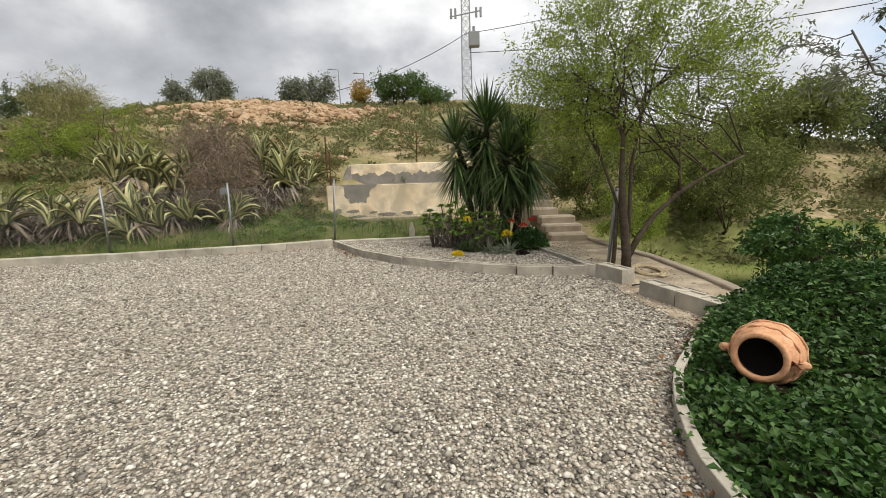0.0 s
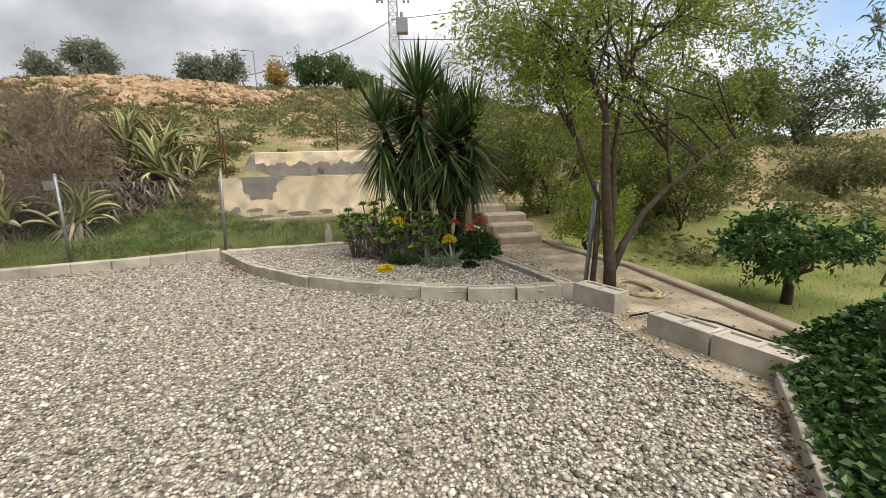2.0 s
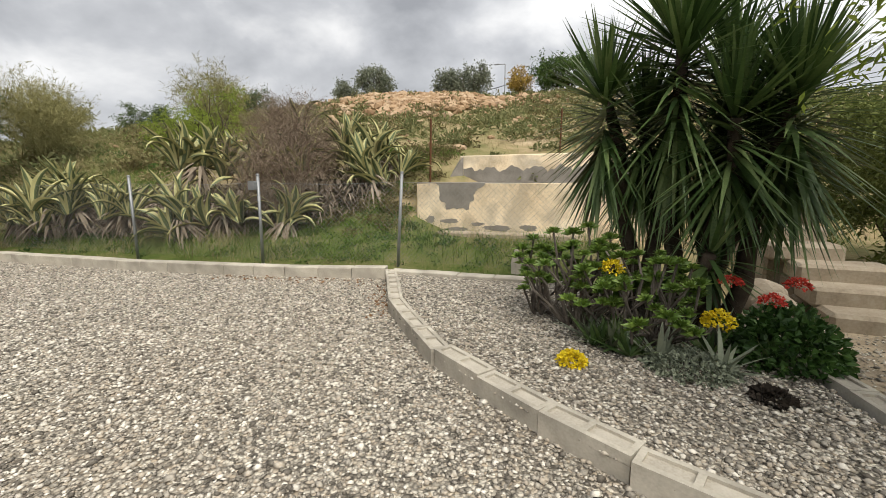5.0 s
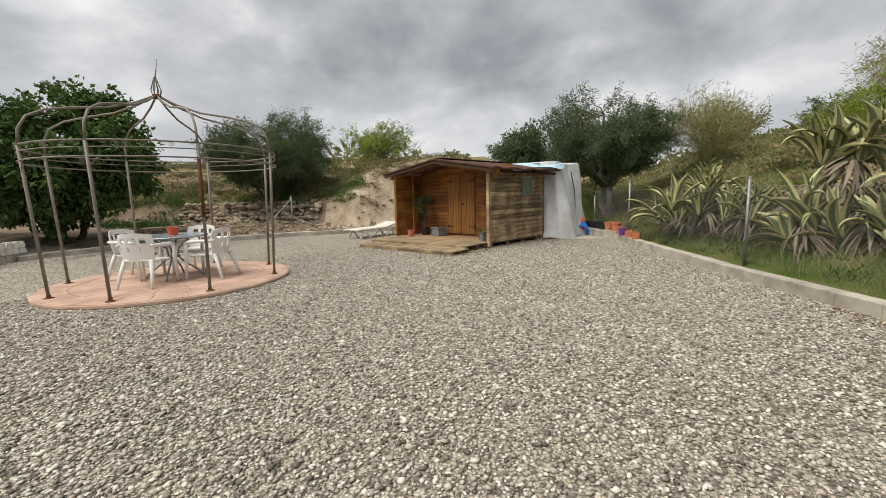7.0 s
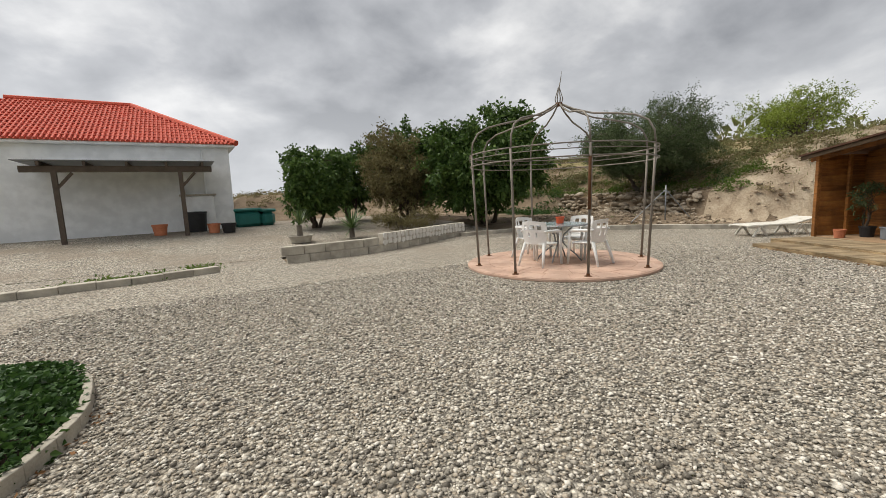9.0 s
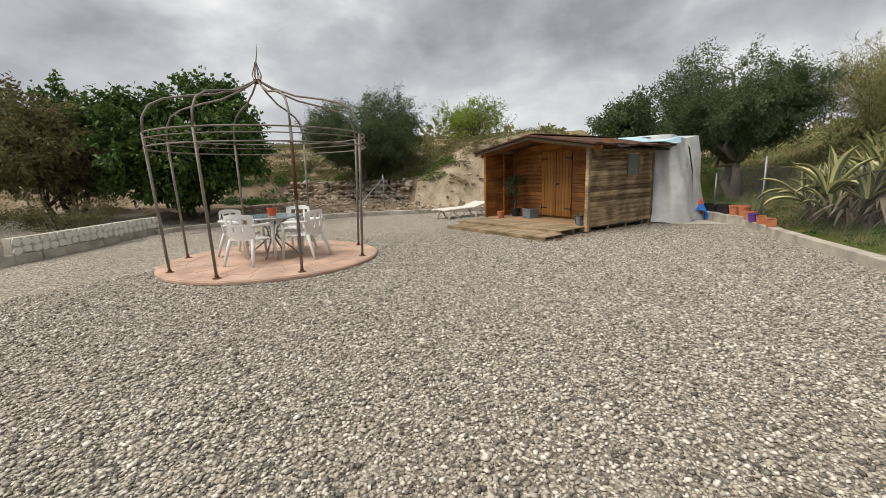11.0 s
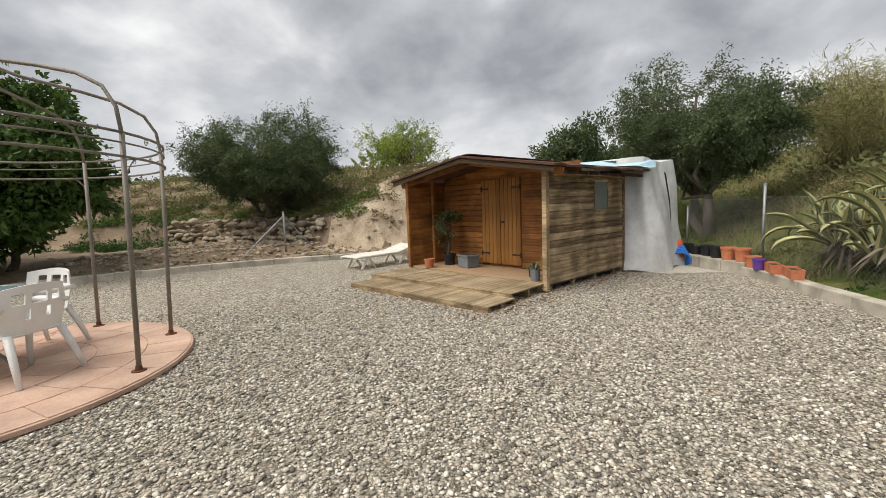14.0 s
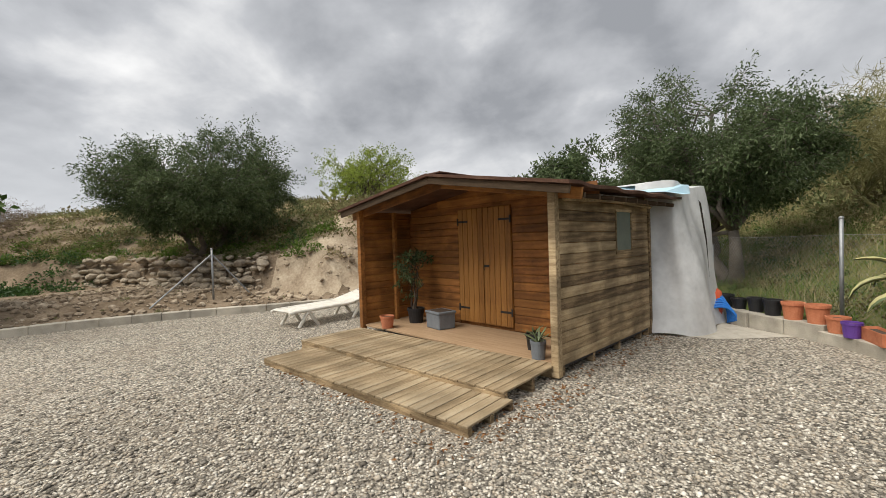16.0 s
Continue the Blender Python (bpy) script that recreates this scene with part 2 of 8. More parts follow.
M_wire = surf("fence_wire", [(0.25, 0.25, 0.24), (0.35, 0.35, 0.34)], 30, 0.6, 0.0, metal=0.5)
M_rust = surf("rusty_steel", [(0.06, 0.027, 0.0132), (0.12, 0.051, 0.021), (0.18, 0.084, 0.036)], 25, 0.85, 0.3, 120, metal=0.2)
M_gaz = surf("weathered_painted_steel", [(0.125, 0.108, 0.088), (0.205, 0.18, 0.15), (0.285, 0.255, 0.22)], 6, 0.65, 0.15, 60, metal=0.25)
M_pink = surf("pink_paving_concrete", [(0.407, 0.254, 0.186), (0.508, 0.347, 0.262), (0.576, 0.415, 0.326)], 1.6, 0.85, 0.25, 40, spec=0.25, rand=0.05, stain=0.15)
M_white = surf("white_plastic", [(0.614, 0.605, 0.577), (0.725, 0.721, 0.698), (0.763, 0.763, 0.744)], 6, 0.42, 0.03, 80)
M_offwhite = surf("weathered_white_plastic", [(0.52, 0.48, 0.40), (0.66, 0.63, 0.56), (0.74, 0.72, 0.66)], 7, 0.55, 0.05, 60)
M_glass_top = surf("rippled_glass_table_top", [(0.10, 0.15, 0.16), (0.18, 0.25, 0.26), (0.25, 0.32, 0.33)], 5, 0.18, 0.25, 50, spec=0.6)
M_wood_w = surf("weathered_wood_planks", [(0.064, 0.043, 0.026), (0.225, 0.155, 0.086), (0.4, 0.292, 0.168), (0.56, 0.435, 0.27)], 2.2, 0.85, 0.4, 26, rand=0.13, stretch=(1.2, 14, 14), spec=0.2, bump_d=0.006, stain=0.45)
M_wood_i = surf("oiled_brown_planks", [(0.12, 0.044, 0.012), (0.26, 0.103, 0.027), (0.375, 0.158, 0.041), (0.46, 0.21, 0.058)], 2.0, 0.6, 0.25, 24, rand=0.1, stretch=(1.2, 12, 12), spec=0.35, bump_d=0.005, stain=0.4)
M_wood_d = surf("oiled_brown_door_planks", [(0.145, 0.06, 0.015), (0.295, 0.134, 0.034), (0.41, 0.2, 0.053)], 2.0, 0.55, 0.25, 24, rand=0.08, stretch=(12, 12, 1.2), spec=0.35, bump_d=0.005)
M_deck = surf("sun_bleached_decking", [(0.154, 0.105, 0.0583), (0.259, 0.19, 0.111), (0.346, 0.265, 0.164), (0.403, 0.33, 0.223)], 2.2, 0.85, 0.4, 28, rand=0.1, stretch=(14, 1.2, 14), spec=0.2, bump_d=0.006, stain=0.25)
M_floor = surf("porch_boards", [(0.25, 0.155, 0.085), (0.36, 0.24, 0.14), (0.44, 0.31, 0.20)], 2.2, 0.8, 0.3, 30, stretch=(1.2, 12, 12), spec=0.2)
M_roof = surf("dark_roof_felt", [(0.0438, 0.0242, 0.018), (0.0938, 0.0495, 0.034), (0.163, 0.099, 0.07)], 4, 0.9, 0.5, 60, spec=0.15)
M_tarp = surf("grey_tarpaulin", [(0.494, 0.494, 0.484), (0.589, 0.589, 0.58), (0.665, 0.665, 0.655)], 3, 0.45, 0.25, 14, spec=0.4, bump_d=0.02, stain=0.12)
M_tarp_b = surf("pale_blue_tarpaulin", [(0.33, 0.50, 0.60), (0.46, 0.63, 0.70)], 4, 0.45, 0.2, 14)
M_blue = surf("blue_hose", [(0.02, 0.14, 0.50), (0.03, 0.22, 0.66)], 9, 0.4, 0.05)
M_orange = surf("orange_plastic", [(0.55, 0.08, 0.03), (0.68, 0.13, 0.05)], 9, 0.5, 0.1)
M_terra = surf("terracotta", [(0.36, 0.11, 0.05), (0.50, 0.175, 0.085), (0.58, 0.24, 0.13)], 8, 0.8, 0.2, 60)
M_jar = surf("carved_terracotta", [(0.42, 0.20, 0.10), (0.60, 0.32, 0.175), (0.68, 0.42, 0.26)], 9, 0.85, 0.9, 38, bump_d=0.012, spec=0.2)
M_black = surf("black_plastic", [(0.010, 0.010, 0.011), (0.025, 0.025, 0.027)], 9, 0.5, 0.05)
# near-black: painted shade in jar and cover slit, and the dark weed's own colour
M_dark = surf("inside_shade_and_weed", [(0.02, 0.014, 0.01), (0.04, 0.03, 0.02)], 9, 0.95, 0.0)
M_purple = surf("purple_plastic", [(0.09, 0.035, 0.22), (0.14, 0.06, 0.32)], 9, 0.5, 0.05)
M_greybox = surf("grey_planter_plastic", [(0.12, 0.135, 0.15), (0.20, 0.22, 0.24)], 9, 0.6, 0.1)
M_soil = surf("potting_soil", [(0.035, 0.022, 0.014), (0.09, 0.06, 0.04)], 30, 0.95, 0.6)
M_plaster = surf("flaking_cream_plaster", [(0.493, 0.37, 0.229), (0.729, 0.592, 0.402), (0.823, 0.702, 0.516), (0.87, 0.789, 0.645)], 1.1, 0.9, 0.35, 30, spec=0.15, stain=0.3)
M_render = surf("grey_cement_render", [(0.16, 0.145, 0.125), (0.24, 0.22, 0.19), (0.32, 0.295, 0.26)], 4, 0.95, 0.5, 50, spec=0.1)
M_step = surf("worn_stone_steps", [(0.24, 0.19, 0.135), (0.36, 0.30, 0.225), (0.45, 0.39, 0.31)], 4, 0.9, 0.5, 40)
M_house = surf("white_house_paint", [(0.70, 0.71, 0.71), (0.80, 0.81, 0.81)], 1.5, 0.85, 0.1, 40, stain=0.06)
M_tile = surf("red_roof_tile", [(0.40, 0.055, 0.03), (0.55, 0.09, 0.05), (0.62, 0.13, 0.075)], 6, 0.75, 0.2, 40, rand=0.1)
M_green_p = surf("green_plastic_tank", [(0.015, 0.12, 0.105), (0.03, 0.19, 0.165)], 4, 0.45, 0.05)
M_pergola = surf("dark_timber", [(0.06, 0.045, 0.035), (0.13, 0.10, 0.075)], 6, 0.85, 0.2)
M_rock = surf("field_stone", [(0.19, 0.155, 0.115), (0.33, 0.275, 0.205), (0.46, 0.40, 0.315)], 5, 0.9, 0.6, 40, rand=0.12, spec=0.15, bump_d=0.02)
M_crazy = surf("white_paving_stone", [(0.52, 0.48, 0.43), (0.66, 0.63, 0.58), (0.74, 0.72, 0.68)], 5, 0.85, 0.2, 50, rand=0.1)
M_steel_far = surf("lattice_steel", [(0.24, 0.25, 0.26), (0.33, 0.34, 0.35)], 2, 0.6, 0.0, metal=0.4)
M_cable = surf("black_cable", [(0.02, 0.02, 0.022), (0.04, 0.04, 0.042)], 5, 0.6, 0.0)
# vegetation
M_bark = surf("dark_bark", [(0.035, 0.026, 0.019), (0.075, 0.058, 0.043), (0.12, 0.10, 0.08)], 12, 0.95, 0.7, 60, spec=0.1, bump_d=0.01)
M_bark_o = surf("grey_bark", [(0.07, 0.06, 0.05), (0.14, 0.12, 0.10), (0.21, 0.19, 0.16)], 9, 0.95, 0.7, 50, spec=0.1, bump_d=0.01)
M_leaf_dull = surf("dull_green_leaves", [(0.08, 0.102, 0.028), (0.16, 0.19, 0.054), (0.27, 0.295, 0.105)], 0.9, 0.7, 0.0, island=0.3, trans=0.3, spec=0.2)
M_almond = surf("almond_leaves", [(0.13, 0.18, 0.024), (0.235, 0.305, 0.045), (0.38, 0.45, 0.095)], 0.9, 0.6, 0.0, island=0.3, trans=0.45, spec=0.25)
M_olive = surf("olive_leaves", [(0.042, 0.066, 0.027), (0.09, 0.124, 0.052), (0.185, 0.225, 0.12)], 0.8, 0.7, 0.0, island=0.3, trans=0.25, spec=0.15)
M_olive_s = surf("silvery_olive_leaves", [(0.0975, 0.111, 0.075), (0.182, 0.202, 0.138), (0.325, 0.345, 0.263)], 0.8, 0.5, 0.0, island=0.3, trans=0.2, spec=0.3)
M_carob = surf("glossy_dark_leaves", [(0.0275, 0.0581, 0.0116), (0.0634, 0.118, 0.0232), (0.132, 0.201, 0.0475)], 0.9, 0.5, 0.0, island=0.3, trans=0.22, spec=0.3)
M_dryleaf = surf("brownish_leaves", [(0.0929, 0.0761, 0.039), (0.169, 0.144, 0.0624), (0.254, 0.229, 0.109)], 0.9, 0.7, 0.0, island=0.3, trans=0.3, spec=0.2)
M_citrus = surf("citrus_leaves", [(0.0243, 0.0675, 0.0162), (0.054, 0.121, 0.027), (0.115, 0.203, 0.0473)], 2, 0.4, 0.0, island=0.3, trans=0.2, spec=0.4)
M_ivy = surf("trailing_groundcover_leaves", [(0.02, 0.052, 0.011), (0.043, 0.098, 0.02), (0.1, 0.185, 0.046)], 1.6, 0.45, 0.0, island=0.32, trans=0.2, spec=0.35)
M_yucca = surf("yucca_blades", [(0.03, 0.06, 0.018), (0.072, 0.125, 0.036), (0.2, 0.26, 0.1)], 1.5, 0.45, 0.0, island=0.3, trans=0.12, spec=0.35)
M_agave = surf("agave_green", [(0.06, 0.085, 0.04), (0.11, 0.14, 0.066), (0.17, 0.2, 0.1)], 2, 0.5, 0.05, island=0.2, spec=0.3)
M_agave_y = surf("agave_yellow_margin", [(0.29, 0.275, 0.11), (0.42, 0.395, 0.18), (0.56, 0.53, 0.29)], 3, 0.55, 0.0, island=0.2, spec=0.3)
M_agave_d = surf("dead_agave_leaves", [(0.12, 0.094, 0.068), (0.235, 0.19, 0.142), (0.38, 0.32, 0.25)], 3, 0.9, 0.2, island=0.3, spec=0.1)
M_grass = surf("green_grass_blades", [(0.055, 0.1, 0.016), (0.102, 0.168, 0.028), (0.19, 0.25, 0.06)], 0.7, 0.7, 0.0, island=0.3, trans=0.3, spec=0.2)
M_straw = surf("dry_grass_blades", [(0.20, 0.17, 0.08), (0.32, 0.27, 0.14), (0.42, 0.36, 0.21)], 0.7, 0.8, 0.0, island=0.3, trans=0.2, spec=0.15)
M_scrub = surf("scrub_leaves", [(0.105, 0.125, 0.05), (0.195, 0.205, 0.09), (0.32, 0.305, 0.15)], 0.3, 0.8, 0.0, island=0.3, trans=0.3, spec=0.15)
M_brown = surf("bare_brown_twigs", [(0.115, 0.084, 0.058), (0.2, 0.152, 0.11), (0.3, 0.24, 0.185)], 3, 0.9, 0.0, island=0.25, spec=0.1)
M_broom = surf("broom_stems", [(0.152, 0.141, 0.0557), (0.244, 0.229, 0.0975), (0.351, 0.318, 0.154)], 0.6, 0.85, 0.0, island=0.3, spec=0.1)
M_succ = surf("succulent_leaves", [(0.062, 0.11, 0.02), (0.125, 0.205, 0.036), (0.24, 0.33, 0.068)], 4, 0.4, 0.0, island=0.25, trans=0.1, spec=0.4)
M_yellow = surf("yellow_flowers", [(0.62, 0.46, 0.01), (0.78, 0.62, 0.02)], 9, 0.7, 0.0, island=0.2)
M_red = surf("red_flowers", [(0.55, 0.04, 0.03), (0.68, 0.09, 0.06)], 9, 0.7, 0.0, island=0.2)
M_grey_plant = surf("grey_green_groundcover", [(0.156, 0.182, 0.125), (0.273, 0.299, 0.213)], 6, 0.8, 0.0, island=0.3)
M_autumn = surf("yellow_autumn_leaves", [(0.30, 0.20, 0.04), (0.48, 0.33, 0.07)], 2, 0.8, 0.0, island=0.3)
M_litter = surf("dead_brown_leaves", [(0.10, 0.045, 0.02), (0.20, 0.10, 0.045), (0.30, 0.17, 0.08)], 6, 0.85, 0.1, 60, island=0.3, spec=0.15)
M_bankstone = surf("grey_brown_loose_stone", [(0.17, 0.13, 0.09), (0.31, 0.245, 0.175), (0.48, 0.40, 0.30)], 4, 0.95, 0.6, 30, island=0.35, spec=0.1, bump_d=0.02)
M_rubble = surf("broken_earth_rubble", [(0.24, 0.15, 0.085), (0.36, 0.25, 0.15), (0.46, 0.35, 0.24)], 2, 0.95, 0.6, 20, island=0.3, spec=0.1, bump_d=0.03)


# ---- mesh helpers ----
class Build:
    """Gathers vertices and faces for one mesh."""

    def __init__(self):
        self.v, self.f, self.m, self.n = [], [], [], 0

    def add(self, verts, faces, slot=0):
        verts = np.asarray(verts, dtype=float).reshape(-1, 3)
        self.v.append(verts)
        self.f += [tuple(i + self.n for i in f) for f in faces]
        self.m += [slot] * len(faces)
        self.n += len(verts)
        return self

    def box(self, size, m=None, bevel=0.004, slot=0):
        """Chamfered box, centred on m."""
        h = np.array(size) / 2
        b = min(bevel, *(0.45 * 2 * h / 1.0))
        vs, idx = [], {}
        for sx in (-1, 1):
            for sy in (-1, 1):
                for sz in (-1, 1):
                    s = np.array((sx, sy, sz))
                    for a in range(3):
                        p = s * (h - b)
                        p[a] = s[a] * h[a]
                        idx[(sx, sy, sz, a)] = len(vs)
                        vs.append(p)
        fs = []
        for a in range(3):
            o = [i for i in range(3) if i != a]
            for s in (-1, 1):
                ring = []
                for q in ((-1, -1), (1, -1), (1, 1), (-1, 1)):
                    k = [0, 0, 0]
                    k[a], k[o[0]], k[o[1]] = s, q[0], q[1]
                    ring.append(idx[(*k, a)])
                fs.append(ring if (s > 0) == (a != 1) else ring[::-1])
        for a in range(3):
            o = [i for i in range(3) if i != a]
            for q in ((-1, -1), (1, -1), (1, 1), (-1, 1)):
                k0, k1 = [0, 0, 0], [0, 0, 0]
                k0[a], k1[a] = -1, 1
                k0[o[0]] = k1[o[0]] = q[0]
                k0[o[1]] = k1[o[1]] = q[1]
                fs.append([idx[(*k0, o[0])], idx[(*k1, o[0])], idx[(*k1, o[1])], idx[(*k0, o[1])]])
        for sx in (-1, 1):
            for sy in (-1, 1):
                for sz in (-1, 1):
                    fs.append([idx[(sx, sy, sz, a)] for a in range(3)])
        vs = np.array(vs)
        if m is not None:
            vs = vs @ np.array(m.to_3x3()).T + np.array(m.translation)
        return self.add(vs, fs, slot)

    def tube(self, pts, rads, n=8, slot=0, cap=True):
        pts = np.asarray(pts, dtype=float)
        if np.isscalar(rads):
            rads = [rads] * len(pts)
        rings = []
        ref = np.array((0.0, 0.0, 1.0))
        d0 = pts[-1] - pts[0]
        if abs(d0[2]) > 0.9 * (np.linalg.norm(d0) + 1e-9):
            ref = np.array((1.0, 0.0, 0.0))
        for i, p in enumerate(pts):
            d = pts[min(i + 1, len(pts) - 1)] - pts[max(i - 1, 0)]
            d = d / (np.linalg.norm(d) + 1e-9)
            a = np.cross(d, ref)
            la = np.linalg.norm(a)
            a = a / la if la > 1e-4 else np.array((0.0, 1.0, 0.0))
            c = np.cross(d, a)
            ang = np.arange(n) * 2 * math.pi / n
            rings.append(p + rads[i] * (np.cos(ang)[:, None] * a + np.sin(ang)[:, None] * c))
        fs = []
        for i in range(len(pts) - 1):
            for j in range(n):
                k = (j + 1) % n
                fs.append((i * n + j, i * n + k, (i + 1) * n + k, (i + 1) * n + j))
        if cap:
            fs.append(tuple(range(n))[::-1])
            fs.append(tuple((len(pts) - 1) * n + j for j in range(n)))
        return self.add(np.concatenate(rings), fs, slot)

    def lathe(self, profile, n=20, m=None, slot=0):
        vs, fs = [], []
        for r, z in profile:
            for j in range(n):
                a = 2 * math.pi * j / n
                vs.append((r * math.cos(a), r * math.sin(a), z))
        for i in range(len(profile) - 1):
            for j in range(n):
                k = (j + 1) % n
                fs.append((i * n + j, i * n + k, (i + 1) * n + k, (i + 1) * n + j))
        vs = np.array(vs)
        if m is not None:
            vs = vs @ np.array(m.to_3x3()).T + np.array(m.translation)
        return self.add(vs, fs, slot)

    def mesh(self, name, mats, smooth=False):
        me = bpy.data.meshes.new(name)
        me.from_pydata(np.concatenate(self.v).tolist() if self.v else [], [], self.f)
        for mt in mats if isinstance(mats, (list, tuple)) else [mats]:
            me.materials.append(mt)
        if len(set(self.m)) > 1:
            me.polygons.foreach_set("material_index", self.m)
        if smooth:
            me.polygons.foreach_set("use_smooth", [True] * len(me.polygons))
        me.update()
        return me


def part(name, build, material, parent=None, label="", smooth=False, at=None):
    ob = new(name, build if isinstance(build, bpy.types.Mesh) else build.mesh(name, material, smooth))
    if at is not None:
        ob.matrix_world = at
    ob.parent = parent
    return tagged(ob, label)


def thing(name, label, category, at=None, group="", kind=""):
    ob = new(name)
    ob.empty_display_size = 0.2
    if at is not None:
        ob.matrix_world = at
    return tagged(ob, label, category, group, kind)


def tri_mesh(name, verts, tris, mats, smooth=False):
    """A mesh from arrays of vertices (n, 3) and triangles (m, 3)."""
    me = bpy.data.meshes.new(name)
    verts, tris = np.asarray(verts, dtype=np.float32), np.asarray(tris, dtype=np.int32)
    me.vertices.add(len(verts))
    me.vertices.foreach_set("co", verts.ravel())
    me.loops.add(tris.size)
    me.loops.foreach_set("vertex_index", tris.ravel())
    me.polygons.add(len(tris))
    me.polygons.foreach_set("loop_start", np.arange(0, tris.size, 3, dtype=np.int32))
    me.polygons.foreach_set("use_smooth", np.full(len(tris), smooth, dtype=bool))
    for mt in mats if isinstance(mats, (list, tuple)) else [mats]:
        me.materials.append(mt)
    me.update(calc_edges=True)
    return me


def unit(a):
    return a / (np.linalg.norm(a, axis=-1, keepdims=True) + 1e-9)


def leaf_arrays(p, d, length, width, rng, fold=0.25, droop=0.15):
    """Pointed, folded leaves: four vertices, two triangles each."""
    n = len(p)
    d = unit(d)
    side = unit(np.cross(d, unit(rng.normal(size=(n, 3)))))
    nor = np.cross(side, d)
    length, width = np.broadcast_to(length, (n,))[:, None], np.broadcast_to(width, (n,))[:, None]
    mid = p + d * length * 0.45
    tip = p + d * length + np.array((0, 0, -1.0)) * length * droop
    v = np.stack([p, mid + side * width / 2 + nor * width * fold, tip, mid - side * width / 2 + nor * width * fold], 1).reshape(-1, 3)
    b = np.arange(n)[:, None] * 4
    t = np.concatenate([b + np.array((0, 1, 2)), b + np.array((0, 2, 3))])
    return v, t


def blades(base, d, length, width, rng, seg=3, sag=0.4, chan=0.2):
    """Long arching blades: strips of seg quads tapering to a point. Returns vertices and triangles."""
    n = len(base)
    d = unit(d)
    length = np.broadcast_to(length, (n,))
    width = np.broadcast_to(width, (n,))
    sag = np.broadcast_to(sag, (n,))
    hor = d.copy(); hor[:, 2] = 0
    hor = unit(hor + 1e-4)
    side = unit(np.cross(d, np.array((0, 0, 1.0))) + 1e-4)
    vs = []
    for i in range(seg + 1):
        u = i / seg
        c = base + d * (length * u)[:, None] + np.array((0, 0, -1.0)) * (sag * length * u ** 2)[:, None] + hor * (0.25 * sag * length * u ** 2)[:, None]
        w = width * (1 - u ** 1.6) * (0.6 + 0.8 * min(u * 2.5, 1) * 0.5)
        vs.append(c + side * (w / 2)[:, None])
        vs.append(c - side * (w / 2)[:, None])
    v = np.stack(vs, 1).reshape(-1, 3)
    k = 2 * (seg + 1)
    b = np.arange(n)[:, None] * k
    tr = []
    for i in range(seg):
        tr.append(b + np.array((2 * i, 2 * i + 1, 2 * i + 3)))
        tr.append(b + np.array((2 * i, 2 * i + 3, 2 * i + 2)))
    return v, np.concatenate(tr)


def join_arrays(items):
    vs, ts, n = [], [], 0
    for v, t in items:
        vs.append(v)
        ts.append(t + n)
        n += len(v)
    return np.concatenate(vs), np.concatenate(ts)


# ---- plan ----
NORTH = [(-3.18, 9.08), (-4.67, 8.5), (-6.95, 7.89), (-10.3, 7.28), (-12.0, 7.07), (-12.6, 6.87), (-13.4, 6.4), (-14.8, 5.95)]
CURVE = [(1.62, 5.8), (1.34, 5.79), (0.84, 5.85), (0.36, 5.99), (-0.11, 6.19), (-0.57, 6.42), (-1.0, 6.67), (-1.39, 6.93), (-1.85, 7.36), (-2.3, 7.82), (-2.74, 8.46), (-3.14, 9.02)]
WEST = [(-16.3, 0.5), (-14.8, -1.7), (-14.05, -2.6), (-13.1, -3.8), (-11.6, -5.25), (-10.0, -6.4), (-9.1, -6.95), (-7.1, -7.05)]
SOUTHWALL = [(-7.1, -7.05), (-6.56, -6.85), (-4.34, -5.64), (-3.3, -5.2), (-1.77, -4.97), (-1.18, -4.95)]
HEDGE = [(2.2, 3.85), (1.62, 3.06), (1.3, 2.6), (1.08, 2.05), (1.02, 1.5), (1.25, 0.7), (2.0, 0.1), (3.4, -0.2), (9.0, -0.4)]



def smooth(points, n=6):
    """A rounded polyline through the points."""
    p = [np.array(q) for q in [points[0]] + list(points) + [points[-1]]]
    out = []
    for i in range(1, len(p) - 2):
        for k in range(n):
            t = k / n
            out.append(tuple(0.5 * (2 * p[i] + (p[i + 1] - p[i - 1]) * t + (2 * p[i - 1] - 5 * p[i] + 4 * p[i + 1] - p[i + 2]) * t * t + (3 * p[i] - p[i - 1] - 3 * p[i + 1] + p[i + 2]) * t ** 3)))
    return [(float(a), float(b)) for a, b in out] + [tuple(points[-1])]


HEDGE = smooth(HEDGE)


def north_y(x):
    xs = [-60, -14.7, -13.4, -12.1, -10.3, -6.95, -4.67, -3.1, 0.5, 4, 60]
    ys = [1.0, 6.0, 6.4, 7.2, 7.45, 8.0, 8.58, 9.2, 9.6, 9.9, 14.0]
    return np.interp(x, xs, ys)


def sstep(a, b, x):
    u = np.clip((x - a) / (b - a), 0, 1)
    return u * u * (3 - 2 * u)


def south_rise(y):
    return 0.42 * sstep(-5.5, -15, y)


def west_dist(x, y):
    """Metres beyond the western kerb."""
    px = np.interp(y, [-40, -7.0, -5.25, -3.8, -2.6, -1.7, 0.5, 5, 8], [-6, -9.1, -11.6, -13.1, -14.05, -14.8, -16.3, -16.6, -16.6])
    return (px - x) * 0.85


def scarp_x(y):
    """Where the western bank steps up, faced by the dry-stone wall."""
    return np.interp(y, [-40, -14, -10.5, -8.5, -6.0, -3.9, -2.4, 0.0, 6], [-9, -13.5, -15.2, -15.8, -15.6, -15.35, -15.5, -17.3, -18.5])


